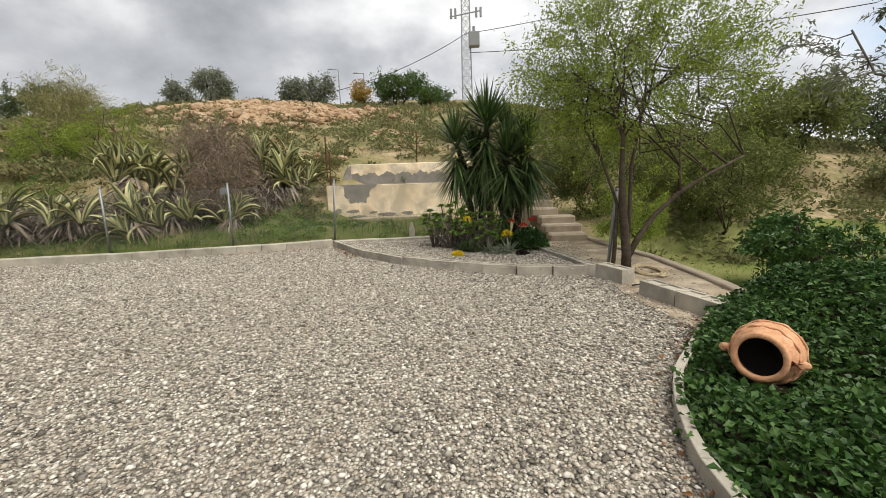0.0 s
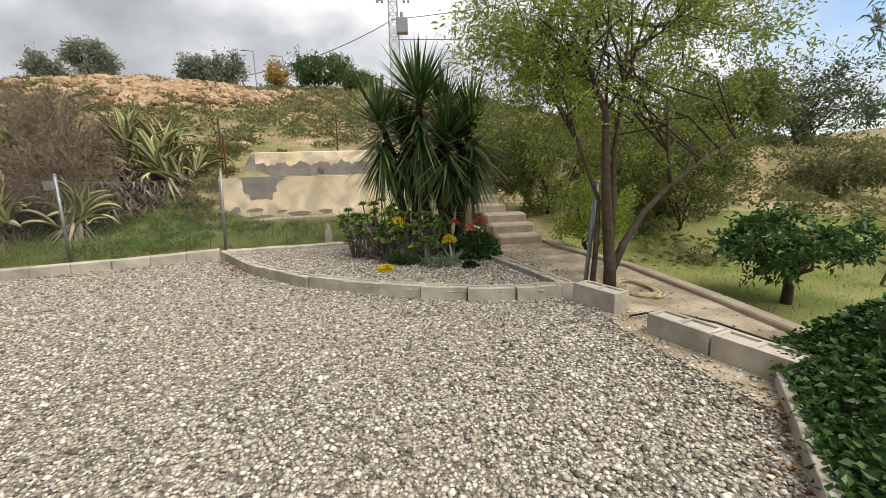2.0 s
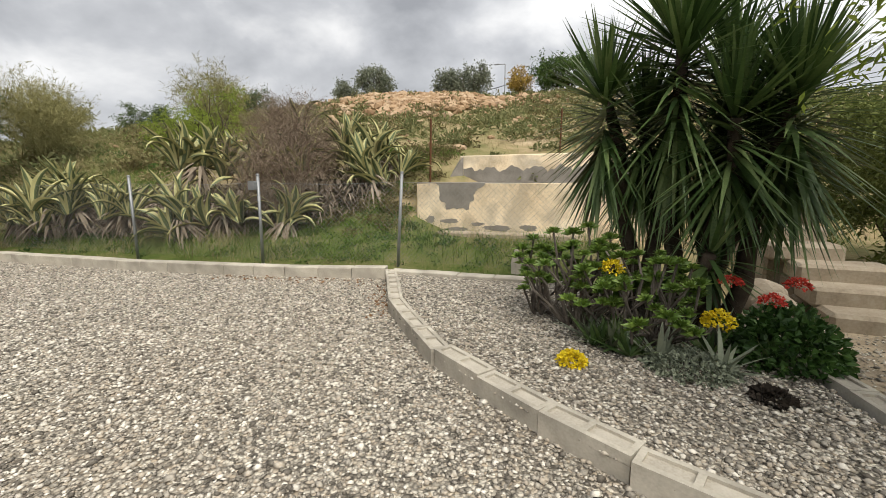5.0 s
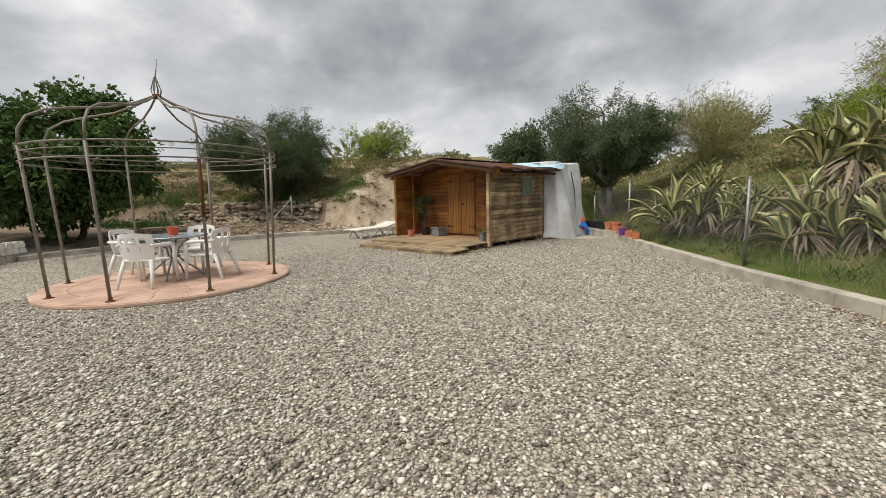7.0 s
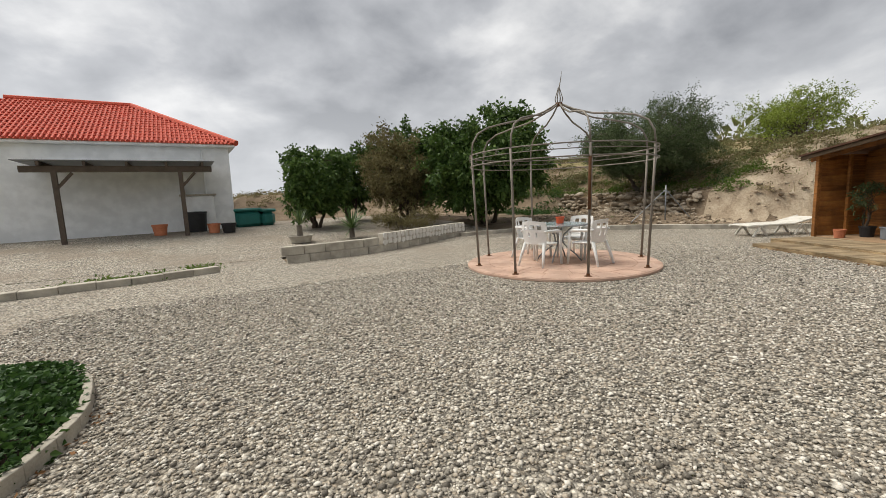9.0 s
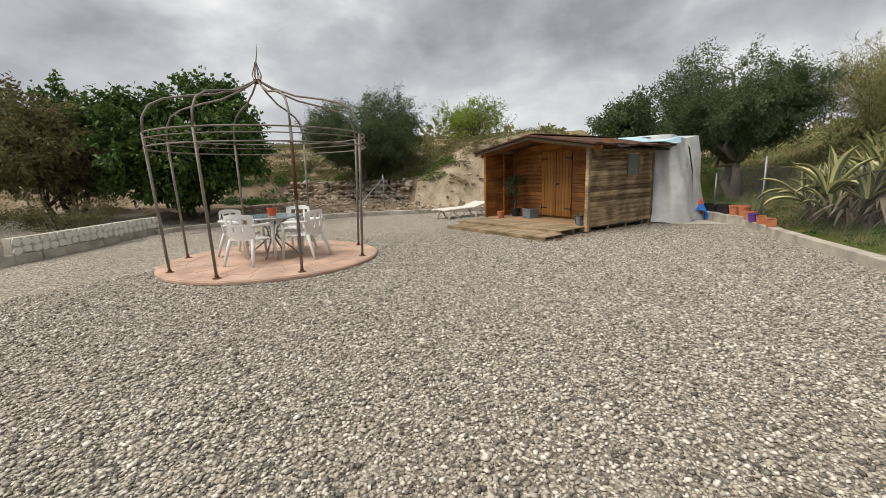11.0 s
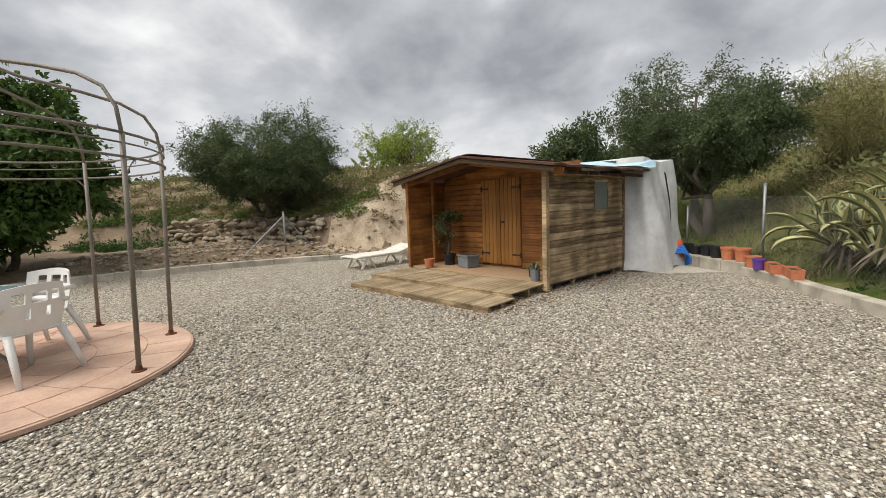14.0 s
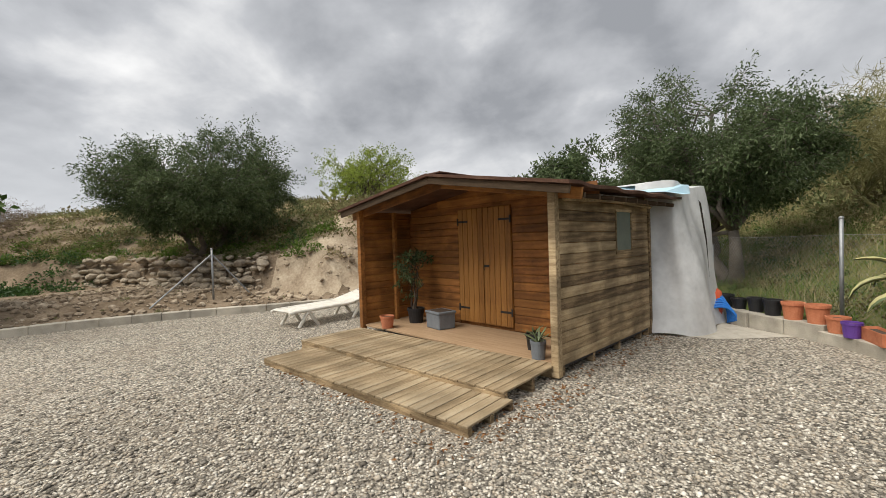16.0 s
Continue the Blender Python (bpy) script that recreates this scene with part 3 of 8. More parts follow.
def lumps(x, y, s, seed):
    r = np.random.RandomState(seed)
    z = 0
    for k in range(5):
        a, ph = r.uniform(0, 6.28), r.uniform(0, 6.28)
        f = s * (1.0 + 0.7 * k)
        z = z + np.sin((x * math.cos(a) + y * math.sin(a)) * f + ph) / (1 + 0.7 * k)
    return z * 0.4


def ground_z(x, y):
    """Height of the land outside the yard."""
    x, y = np.asarray(x, float), np.asarray(y, float)
    n = y - north_y(x)
    # grass strip, bank of agaves, then the hill; lower to the east, where the steps climb
    bank = 0.10 * sstep(0.1, 0.45, n) + 0.30 * sstep(0.3, 1.6, n) + 0.95 * sstep(1.6, 3.8, n) * sstep(-3.0, -5.2, x) + 0.9 * sstep(3.2, 6.5, n) * sstep(-5.2, -3.0, x)
    hill = 7.8 * np.clip((n - 3.5) / 30, 0, 1) ** 0.85 * (0.55 + 0.45 * sstep(-70, -20, x)) * (1 - 0.75 * sstep(2, 26, x))
    hill = hill + 0.9 * np.clip((n - 34) / 60, 0, 1)
    north = np.where(n > 0, bank + hill, 0.0)
    mound = 0.5 * np.exp(-(((x + 12.0) / 5.0) ** 2 + ((y - 26) / 4.0) ** 2))
    w = west_dist(x, y)
    ws = scarp_x(y) - x
    west = np.where(w > 0, 0.12 * sstep(0.1, 0.45, w) + 0.28 * sstep(0.3, 2.0, w) + 0.85 * sstep(-0.1, 0.3, ws) + (0.75 * sstep(0.4, 3.2, ws) + 0.7 * sstep(2.0, 7.0, ws) * sstep(-3.0, -7.0, y)) * sstep(1.5, -1.5, y) + 2.4 * np.clip((ws - 0.3) / 26, 0, 1) + 0.8 * np.exp(-((y + 1.8) / 1.6) ** 2) * sstep(0, 1.6, ws), 0)
    west = west * sstep(-42, -15, y)
    berm = 2.0 * sstep(-18.5, -23.5, y + 0.5 * lumps(x, y, 0.7, 6)) * sstep(1.5, -1.5, x) * sstep(-70, -40, y)
    z = np.maximum(np.maximum(north, west), berm) + mound
    z = z + south_rise(y) * (z < 0.2)
    east = -0.55 * sstep(2.9, 4.2, x) * sstep(1.5, -0.5, n) - 0.5 * sstep(6, 20, x) * sstep(6, 2, n)
    z = z + east
    z = z + lumps(x, y, 0.35, 3) * 0.35 * sstep(4, 14, np.maximum(n, w)) + lumps(x, y, 1.6, 5) * 0.07 * sstep(0.8, 3, np.maximum(n, w))
    # far hills to the east and a level distance elsewhere
    z = z + 26 * sstep(60, 420, x) * (0.7 + 0.3 * lumps(x, y, 0.012, 8)) * sstep(-200, 30, y)
    return z - 0.05


# ---- ground ----
def axis(lo, hi, step, far):
    a = list(np.arange(lo, hi + 1e-6, step))
    s, l, r = step, lo, hi
    while l > -far or r < far:
        s *= 1.16
        l, r = l - s, r + s
        a = [l] + a + [r]
    return np.array(a)


gx, gy = axis(-24, 10, 0.3, 2600), axis(-10, 24, 0.3, 2600)
GX, GY = np.meshgrid(gx, gy)
GZ = ground_z(GX, GY)
nx, ny = len(gx), len(gy)
gi = np.arange(nx * ny).reshape(ny, nx)
q = np.stack([gi[:-1, :-1], gi[:-1, 1:], gi[1:, 1:], gi[1:, :-1]], -1).reshape(-1, 4)
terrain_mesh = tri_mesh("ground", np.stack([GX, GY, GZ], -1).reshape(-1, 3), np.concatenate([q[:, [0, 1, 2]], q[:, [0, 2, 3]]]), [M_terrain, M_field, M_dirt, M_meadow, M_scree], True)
fc = np.stack([GX, GY], -1).reshape(-1, 2)[q].mean(1)
slot = np.zeros(len(q), int)
fn = fc[:, 1] - north_y(fc[:, 0])
fw = west_dist(fc[:, 0], fc[:, 1])
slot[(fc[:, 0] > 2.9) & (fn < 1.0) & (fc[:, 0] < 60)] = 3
slot[(fn > -0.5) & (fn < 3.0) & (fc[:, 0] < -0.5) & (fc[:, 0] > -26)] = 1
slot[(fn > 3.0) & (fn < 9.0) & (fc[:, 0] < -11.5) & (fc[:, 0] > -26)] = 1
slot[(fw > -1) & (fw < 9) & (fn < 0) & (fc[:, 1] < 6)] = 2
slot[(fn < 0) & (fw < 0) & (fc[:, 0] < 2.9)] = 2
slot[(fw > 0.9) & (fw < 7) & (fc[:, 1] > -3.7) & (fc[:, 1] < 1.5)] = 4
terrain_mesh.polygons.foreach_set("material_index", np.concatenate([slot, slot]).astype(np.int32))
ground = tagged(new("ground", terrain_mesh), "dry hillside of earth, scrub and rough grass", "ground", kind="structure")

yard_outline = NORTH[::1] + [(-16.5, 5.6), (-16.6, 3)] + WEST + SOUTHWALL[1:] + [(-1.18, -6.2), (9.0, -6.2)] + HEDGE[::-1] + [(2.0, 4.4), (1.88, 4.8), (1.85, 5.2)] + CURVE[:-1]


def sheet(name, outline, z, material, label, category):
    bm = bmesh.new()
    vs = [bm.verts.new((x, y, z if not callable(z) else z(x, y))) for x, y in outline]
    f = bm.faces.new(vs)
    if f.normal.z < 0:
        f.normal_flip()
    bmesh.ops.triangulate(bm, faces=[f])
    me = bpy.data.meshes.new(name)
    bm.normal_update()
    for f in bm.faces:
        if f.normal.z < 0:
            f.normal_flip()
    bm.to_mesh(me)
    bm.free()
    me.materials.append(material)
    return tagged(new(name, me), label, category, kind="structure")


def clean(outline):
    out = []
    for p in outline:
        if not out or math.dist(p, out[-1]) > 0.01:
            out.append(p)
    return out


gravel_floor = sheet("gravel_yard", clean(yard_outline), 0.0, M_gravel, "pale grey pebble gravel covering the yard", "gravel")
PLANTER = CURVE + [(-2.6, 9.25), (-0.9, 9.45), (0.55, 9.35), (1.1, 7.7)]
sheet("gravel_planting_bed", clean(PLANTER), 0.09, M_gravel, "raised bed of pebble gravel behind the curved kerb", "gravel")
ab = Build()
ys = [-6.2, -8, -10, -12, -14, -17, -22, -30]
xs_a = [-9.0, -4, -1.18, 4, 9, 20]
for i in range(len(ys) - 1):
    for j in range(len(xs_a) - 1):
        c = [(xs_a[j], ys[i + 1]), (xs_a[j + 1], ys[i + 1]), (xs_a[j + 1], ys[i]), (xs_a[j], ys[i])]
        ab.add([(x, y, float(south_rise(y)) + 0.001) for x, y in c], [(0, 1, 2, 3)])
tagged(new("gravel_drive", ab.mesh("gravel_drive", M_gravel_far)), "thin gravel over earth running up to the house", "gravel", kind="structure")


# ---- kerbs of hollow concrete blocks ----
def block_mesh(name, length, width, height, pits):
    """A concrete block; with pits, its two hollows are filled with mortar a little below the rim."""
    b = Build()
    if not pits:
        return b.box((length, width, height), pose(0, 0, height / 2), 0.008).mesh(name, [M_conc, M_mortar])
    t, dz = 0.032, 0.016
    xs = [-length / 2, -length / 2 + t, -t / 2, t / 2, length / 2 - t, length / 2]
    ys = [-width / 2, -width / 2 + t, width / 2 - t, width / 2]
    vs = [(x, y, height) for x in xs for y in ys]
    at_ = lambda i, j: i * 4 + j
    fs, slots = [], []
    for i in range(5):
        for j in range(3):
            ring = [at_(i, j), at_(i + 1, j), at_(i + 1, j + 1), at_(i, j + 1)]
            if j == 1 and i in (1, 3):
                n0 = len(vs)
                vs += [(vs[k][0], vs[k][1], height - dz) for k in ring]
                fs.append(tuple(n0 + k for k in range(4)))
                slots.append(1)
                for k in range(4):
                    fs.append((ring[k], ring[(k + 1) % 4], n0 + (k + 1) % 4, n0 + k))
                    slots.append(0)
            else:
                fs.append(tuple(ring))
                slots.append(0)
    n0 = len(vs)
    vs += [(x, y, 0) for x in (xs[0], xs[-1]) for y in (ys[0], ys[-1])]
    fs += [(n0, n0 + 2) + tuple(at_(i, 0) for i in range(5, -1, -1)), (n0 + 3, n0 + 1) + tuple(at_(i, 3) for i in range(6)), (n0 + 1, n0) + tuple(at_(0, j) for j in range(4)), (n0 + 2, n0 + 3) + tuple(at_(5, j) for j in range(3, -1, -1))]
    slots += [0] * 4
    b.add(vs, fs)
    b.m = slots
    return b.mesh(name, [M_conc, M_mortar])


def along(points, step):
    """Centres and headings every step metres along a polyline."""
    pts = [Vector(p) for p in points]
    out, carry = [], step / 2
    for a, b in zip(pts, pts[1:]):
        d = b - a
        l = d.length
        s = carry
        while s <= l:
            p = a + d * (s / l)
            out.append((p.x, p.y, math.degrees(math.atan2(d.y, d.x))))
            s += step
        carry = s - l
    return out


def offset(points, d):
    """Shift a polyline sideways (to the left of its heading for positive d)."""
    pts = [Vector(p) for p in points]
    res = []
    for i, p in enumerate(pts):
        t = (pts[min(i + 1, len(pts) - 1)] - pts[max(i - 1, 0)]).normalized()
        res.append((p.x - t.y * d, p.y + t.x * d))
    return res


def kerb(name, points, height, mesh, label, step=0.5, side=0.1, z=0.0, wobble=0.006):
    k = thing(name, label, "kerb", kind="structure")
    r = random.Random(len(points))
    for x, y, a in along(offset(points, side), step):
        ob = new("concrete_block", mesh)
        ob.matrix_world = pose(x, y, z - 0.05 + r.uniform(-wobble, wobble), r.uniform(-0.8, 0.8), 0, a + r.uniform(-1, 1))
        ob.parent = k
    return k


BLK = block_mesh("concrete_block", 0.494, 0.2, 0.2, False)
BLK_PIT = block_mesh("hollow_block", 0.494, 0.155, 0.19, True)
BLK_LOW = block_mesh("concrete_block_low", 0.494, 0.2, 0.18, False)
kerb("kerb_north", NORTH[:6], 0.2, BLK, "row of grey concrete kerb blocks below the fence", side=-0.1)
kerb("kerb_north_raised", [(-12.38, 6.95)] + NORTH[5:], 0.2, block_mesh("concrete_block_tall", 0.494, 0.2, 0.27, False), "taller row of grey concrete blocks carrying flower pots", side=-0.1)
kerb("kerb_curved", CURVE, 0.19, BLK_PIT, "curved row of hollow concrete blocks edging the planting bed", side=-0.078)
kerb("kerb_bed_east", [(1.62, 5.85), (1.2, 7.4), (0.6, 9.3)], 0.19, BLK_PIT, "row of sunken hollow blocks beside the path", side=-0.1, z=0.0)
kerb("kerb_bed_north", [(-3.1, 9.05), (-1.0, 9.35), (0.7, 9.45)], 0.19, BLK_LOW, "low concrete edge behind the planting bed", side=0.1, z=0.0)
kerb("kerb_west", WEST, 0.2, BLK, "curved row of concrete kerb blocks below the earth bank", side=0.1)
E1 = block_mesh("loose_hollow_block", 0.494, 0.2, 0.24, True)
end_block = tagged(new("hollow_block", E1), "hollow grey concrete block at the end of the kerb", "concrete block")
end_block.matrix_world = pose(1.86, 5.48, -0.04, 0, 0, 114)
for k, (x, y) in enumerate([(2.08, 4.56), (2.255, 4.08)]):
    ob = tagged(new("hollow_block", E1), "hollow grey concrete block laid beside the ivy", "concrete block", "blocks beside the ivy")
    ob.matrix_world = pose(x, y, -0.06, 0, 0, 110)
# thin concrete edging round the ivy
edge = thing("kerb_ivy", "thin precast concrete edging round the ivy bed", "kerb", kind="structure")
eb = Build().box((0.247, 0.06, 0.2), pose(0, 0, 0.0), 0.004).mesh("edging_slab", M_conc)
for x, y, a in along(HEDGE, 0.245):
    ob = new("edging_slab", eb)
    ob.matrix_world = pose(x, y, 0.0, 0, 0, a)
    ob.parent = edge

# low wall by the shrubs: two courses of blocks, then crazy paving facing
wall_sw = thing("wall_southwest", "low wall of concrete blocks and white crazy-paving stones", "wall", kind="structure")
SWB = list(reversed(SOUTHWALL))
course = along(offset(SWB, 0.1), 0.5)
for k, (x, y, a) in enumerate(course):
    for c in range(2):
        if c == 1 and k >= 5:
            continue
        ob = new("concrete_block", BLK)
        ob.matrix_world = pose(x + (0.12 if c else 0), y, -0.02 + c * 0.205, 0, 0, a)
        ob.parent = wall_sw
    if k >= 5:
        part("wall_core", Build().box((0.52, 0.18, 0.3), None, 0.01), M_mortar, wall_sw, at=pose(x, y, 0.335, 0, 0, a))
rc = random.Random(11)
stone_meshes = []
for k in range(6):
    bmx = bmesh.new()
    n = rc.randint(5, 7)
    ring = [(0.098 * rc.uniform(0.72, 1.15) * math.cos(6.283 * i / n), 0.088 * rc.uniform(0.72, 1.2) * math.sin(6.283 * i / n)) for i in range(n)]
    lo = [bmx.verts.new((x, 0, z)) for x, z in ring]
    hi = [bmx.verts.new((x * 0.93, -0.02, z * 0.93)) for x, z in ring]
    for i in range(n):
        bmx.faces.new((lo[i], lo[(i + 1) % n], hi[(i + 1) % n], hi[i]))
    bmx.faces.new(hi)
    bmesh.ops.recalc_face_normals(bmx, faces=bmx.faces)
    me = bpy.data.meshes.new("paving_stone")
    bmx.to_mesh(me)
    bmx.free()
    me.materials.append(M_crazy)
    stone_meshes.append(me)
for x, y, a in course[5:]:
    t = radians(a)
    for i in range(3):
        for j in range(2):
            ob = new("paving_stone", rc.choice(stone_meshes))
            u = -0.17 + i * 0.17 + rc.uniform(-0.02, 0.02)
            ob.matrix_world = pose(x + u * math.cos(t) + 0.09 * math.sin(t), y + u * math.sin(t) - 0.09 * math.cos(t), 0.26 + j * 0.14 + rc.uniform(-0.015, 0.015), 0, rc.uniform(-60, 60), a)
            ob.parent = wall_sw


# ---- shed ----
M_wood_dark = surf("dark_weathered_wood", [(0.03, 0.02, 0.013), (0.075, 0.05, 0.03), (0.13, 0.092, 0.06)], 2.5, 0.85, 0.35, 26, stretch=(1.2, 12, 12), spec=0.2)
S = pose(-10.365, 3.745, 0.0, 0, 0, 60.1)      # x along the front, y to the back
shed = thing("garden_shed", "weathered wooden garden shed with open porch", "shed", S)


def spart(name, b, mat, label="", at=None, smooth=False, parent=None):
    ob = new(name, b if isinstance(b, bpy.types.Mesh) else b.mesh(name, mat, smooth))
    ob.parent = parent or shed
    if at is not None:
        ob.matrix_local = at
    return tagged(ob, label)


rs = random.Random(5)
WX0, DEP, FZ = -3.56, 2.52, 0.13
RIDGE_X, RIDGE_Z, EAVE_R, EAVE_L = -1.66, 2.26, 1.93, 1.98
# side wall boards, the right wall weathered, with a small window
BH = 0.116
board = Build().box((DEP - 0.02, 0.022, BH - 0.005), None, 0.006).mesh("board", M_wood_w)
board_a = Build().box((1.43, 0.022, BH - 0.005), None, 0.006).mesh("board_front", M_wood_w)
board_b = Build().box((0.60, 0.022, BH - 0.005), None, 0.006).mesh("board_rear", M_wood_w)
for i in range(15):
    z = 0.17 + BH * i
    if 1.22 < z < 1.74:
        spart("board", board_a, None, at=pose(0, 0.745, z, rs.uniform(-1.5, 1.5), 0, 90))
        spart("board", board_b, None, at=pose(0, 2.195, z, rs.uniform(-1.5, 1.5), 0, 90))
    else:
        spart("board", board, None, at=pose(rs.uniform(-0.003, 0.003), DEP / 2 + 0.01, z, rs.uniform(-1.5, 1.5), 0, 90))
win = spart("window", Build().box((0.44, 0.02, 0.54), None, 0.004), surf("dusty_window_glass", [(0.10, 0.12, 0.11), (0.16, 0.19, 0.18)], 4, 0.15, 0.05, spec=0.6), "dusty greenish pane", pose(0.0, 1.675, 1.5, 0, 0, 90))
for nm, sz, mm in (("frame_rail", (0.5, 0.035, 0.035), pose(0, 0, 0.27)), ("frame_rail", (0.5, 0.045, 0.035), pose(0, 0, -0.27)), ("frame_stile", (0.035, 0.035, 0.54), pose(-0.235, 0, 0)), ("frame_stile", (0.035, 0.035, 0.54), pose(0.235, 0, 0))):
    spart(nm, Build().box(sz, None, 0.004), M_wood_w, at=mm, parent=win)
# left wall, both faces brown
bi = Build().box((DEP - 0.02, 0.022, BH - 0.005), None, 0.006).mesh("board_oiled", M_wood_i)
for i in range(16):
    spart("board", bi, None, at=pose(WX0, DEP / 2 + 0.01, 0.17 + BH * i, 0, 0, 90))
# inner lining of the right wall
bl = Build().box((0.96, 0.012, BH - 0.004), None, 0.003).mesh("lining_board", M_wood_i)
for i in range(15):
    spart("lining_board", bl, None, at=pose(-0.03, 0.52, 0.17 + BH * i, 0, 0, 90))
# sheathing behind the boards
for x_ in (-0.018, WX0 - 0.02):
    spart("sheathing", Build().box((0.01, DEP - 0.04, 1.78), pose(x_, DEP / 2, 1.03), 0.002), M_wood_i)
spart("sheathing", Build().box((abs(WX0) - 0.06, 0.01, 2.0), pose(WX0 / 2, 1.045, 1.12), 0.002), M_wood_i)
spart("rear_wall", Build().box((abs(WX0) - 0.04, 0.03, 1.9), pose(WX0 / 2, DEP - 0.02, 1.05), 0.004), M_wood_w)
# porch back wall with the double door
PB = 1.02
dl, dr = -2.32, -1.28
b1 = Build().box((dl - WX0 - 0.03, 0.022, BH - 0.005), None, 0.006).mesh("porch_board", M_wood_i)
b2 = Build().box((-0.03 - dr, 0.022, BH - 0.005), None, 0.006).mesh("porch_board_short", M_wood_i)
for i in range(15):
    z = 0.2 + BH * i
    spart("board", b1, None, at=pose((WX0 + dl) / 2, PB, z, rs.uniform(-1, 1)))
    spart("board", b2, None, at=pose((dr - 0.03) / 2, PB, z, rs.uniform(-1, 1)))
for i in range(3):
    spart("gable_board", Build().box((3.5 - i * 0.7 * 2, 0.022, BH), None, 0.004), M_wood_i, at=pose(-1.75, PB, 1.94 + BH * i))
for k, (x0, x1) in enumerate(((dl, (dl + dr) / 2), ((dl + dr) / 2, dr))):
    door = spart("door", Build().box((x1 - x0 - 0.012, 0.02, 1.76), None, 0.004), M_wood_d, "brown plank door leaf", pose((x0 + x1) / 2, PB - 0.012, 1.06))
    w = (x1 - x0 - 0.012) / 5
    plank = Build().box((w - 0.006, 0.018, 1.74), None, 0.004).mesh("plank", M_wood_d)
    for j in range(5):
        spart("plank", plank, None, at=pose(-(x1 - x0) / 2 + 0.006 + w * (j + 0.5), -0.016, 0), parent=door)
    sx = -1 if k == 0 else 1
    for z in (0.68, -0.66):
        spart("hinge", Build().box((0.2, 0.008, 0.03), pose(sx * 0.14, -0.03, z), 0.002).box((0.03, 0.01, 0.11), pose(sx * 0.25, -0.03, z), 0.002), M_black, "black strap hinge", parent=door)
    if k == 1:
        spart("latch", Build().box((0.09, 0.02, 0.035), pose(-0.19, -0.035, 0.0), 0.003).tube([(-0.23, -0.04, 0.0), (-0.23, -0.06, -0.03), (-0.23, -0.045, -0.06)], 0.006), M_black, "black latch with padlock", parent=door)
gp_ = [(WX0 + 0.02, 1.9), (-0.02, 1.9), (-0.02, 2.0), (RIDGE_X, 2.285), (WX0 + 0.02, 2.02)]
spart("gable_panel", Build().add([(x, PB + 0.018, z) for x, z in gp_] + [(x, PB + 0.045, z) for x, z in gp_], [(0, 1, 2, 3, 4), (9, 8, 7, 6, 5)] + [(i, 5 + i, 5 + (i + 1) % 5, (i + 1) % 5) for i in range(5)]), M_wood_i)
# posts
for nm, x, y, h, w in (("corner_post", 0.0, -0.02, 1.95, 0.085), ("corner_post", WX0, -0.02, 2.03, 0.085), ("inner_post", WX0 + 0.07, 0.62, 1.95, 0.065), ("rear_post", 0.0, DEP + 0.02, 1.88, 0.06)):
    spart(nm, Build().box((w, w, h), pose(0, 0, h / 2 + 0.02), 0.006), M_wood_w if x > -1 else M_wood_i, at=pose(x, y, 0))
# floor and its joists
spart("porch_floor", Build().box((abs(WX0) - 0.06, PB + 0.02, 0.03), pose(WX0 / 2, PB / 2, FZ - 0.015), 0.004), M_floor, "pale sanded floorboards")
for y in (0.12, 0.8, 1.5, 2.2, 2.5):
    spart("joist_end", Build().box((0.07, 0.06, 0.12), pose(-0.04, y, 0.05), 0.004), M_wood_w)
spart("base_beam", Build().box((0.03, DEP, 0.05), pose(-0.02, DEP / 2, 0.105), 0.004), M_black)
# shelf of shade: roof in two slopes with an overhang, gable boards and rafters
y0, y1 = -0.26, 3.0


def roof_side(xe, ze, nm):
    b = Build()
    n = 16
    t = 0.035
    top, bot = [], []
    for i in range(n + 1):
        y = y0 + (y1 - y0) * i / n
        s = 0.012 * math.sin(i * 1.7) + rs.uniform(-0.006, 0.006)
        top += [(RIDGE_X, y, RIDGE_Z + 0.05), (xe, y, ze + 0.045 + s)]
        bot += [(RIDGE_X, y, RIDGE_Z + 0.05 - t), (xe, y, ze + 0.045 + s - t)]
    vs = top + bot
    m = 2 * (n + 1)
    fs = []
    for i in range(n):
        a = 2 * i
        fs += [(a, a + 1, a + 3, a + 2), (m + a, m + a + 2, m + a + 3, m + a + 1), (a + 1, m + a + 1, m + a + 3, a + 3)]
    fs += [(0, m, m + 1, 1), (2 * n, 2 * n + 1, m + 2 * n + 1, m + 2 * n)]
    b.add(vs, fs)
    return spart(nm, b, M_roof)


roof_side(0.32, EAVE_R, "roof_slope")
roof_side(-3.85, EAVE_L - 0.02, "roof_slope")
for sx, xe, ze in ((1, 0.3, EAVE_R), (-1, -3.83, EAVE_L - 0.02)):
    L = math.hypot(xe - RIDGE_X, ze - RIDGE_Z)
    ang = math.degrees(math.atan2(RIDGE_Z - ze, abs(xe - RIDGE_X)))
    spart("bargeboard", Build().box((L, 0.022, 0.085), None, 0.004), M_wood_dark, at=pose((xe + RIDGE_X) / 2, y0 + 0.05, (ze + RIDGE_Z) / 2 - 0.035, 0, sx * ang, 0))
    spart("gable_rail", Build().box((L, 0.03, 0.12), None, 0.004), M_wood_i, at=pose((xe + RIDGE_X) / 2, 0.02, (ze + RIDGE_Z) / 2 - 0.06, 0, sx * ang, 0))
for i in range(9):
    spart("rafter_end", Build().box((0.34, 0.035, 0.05), None, 0.004), M_wood_dark, at=pose(0.12, 0.1 + i * 0.33, EAVE_R - 0.045, 0, 9, 0))
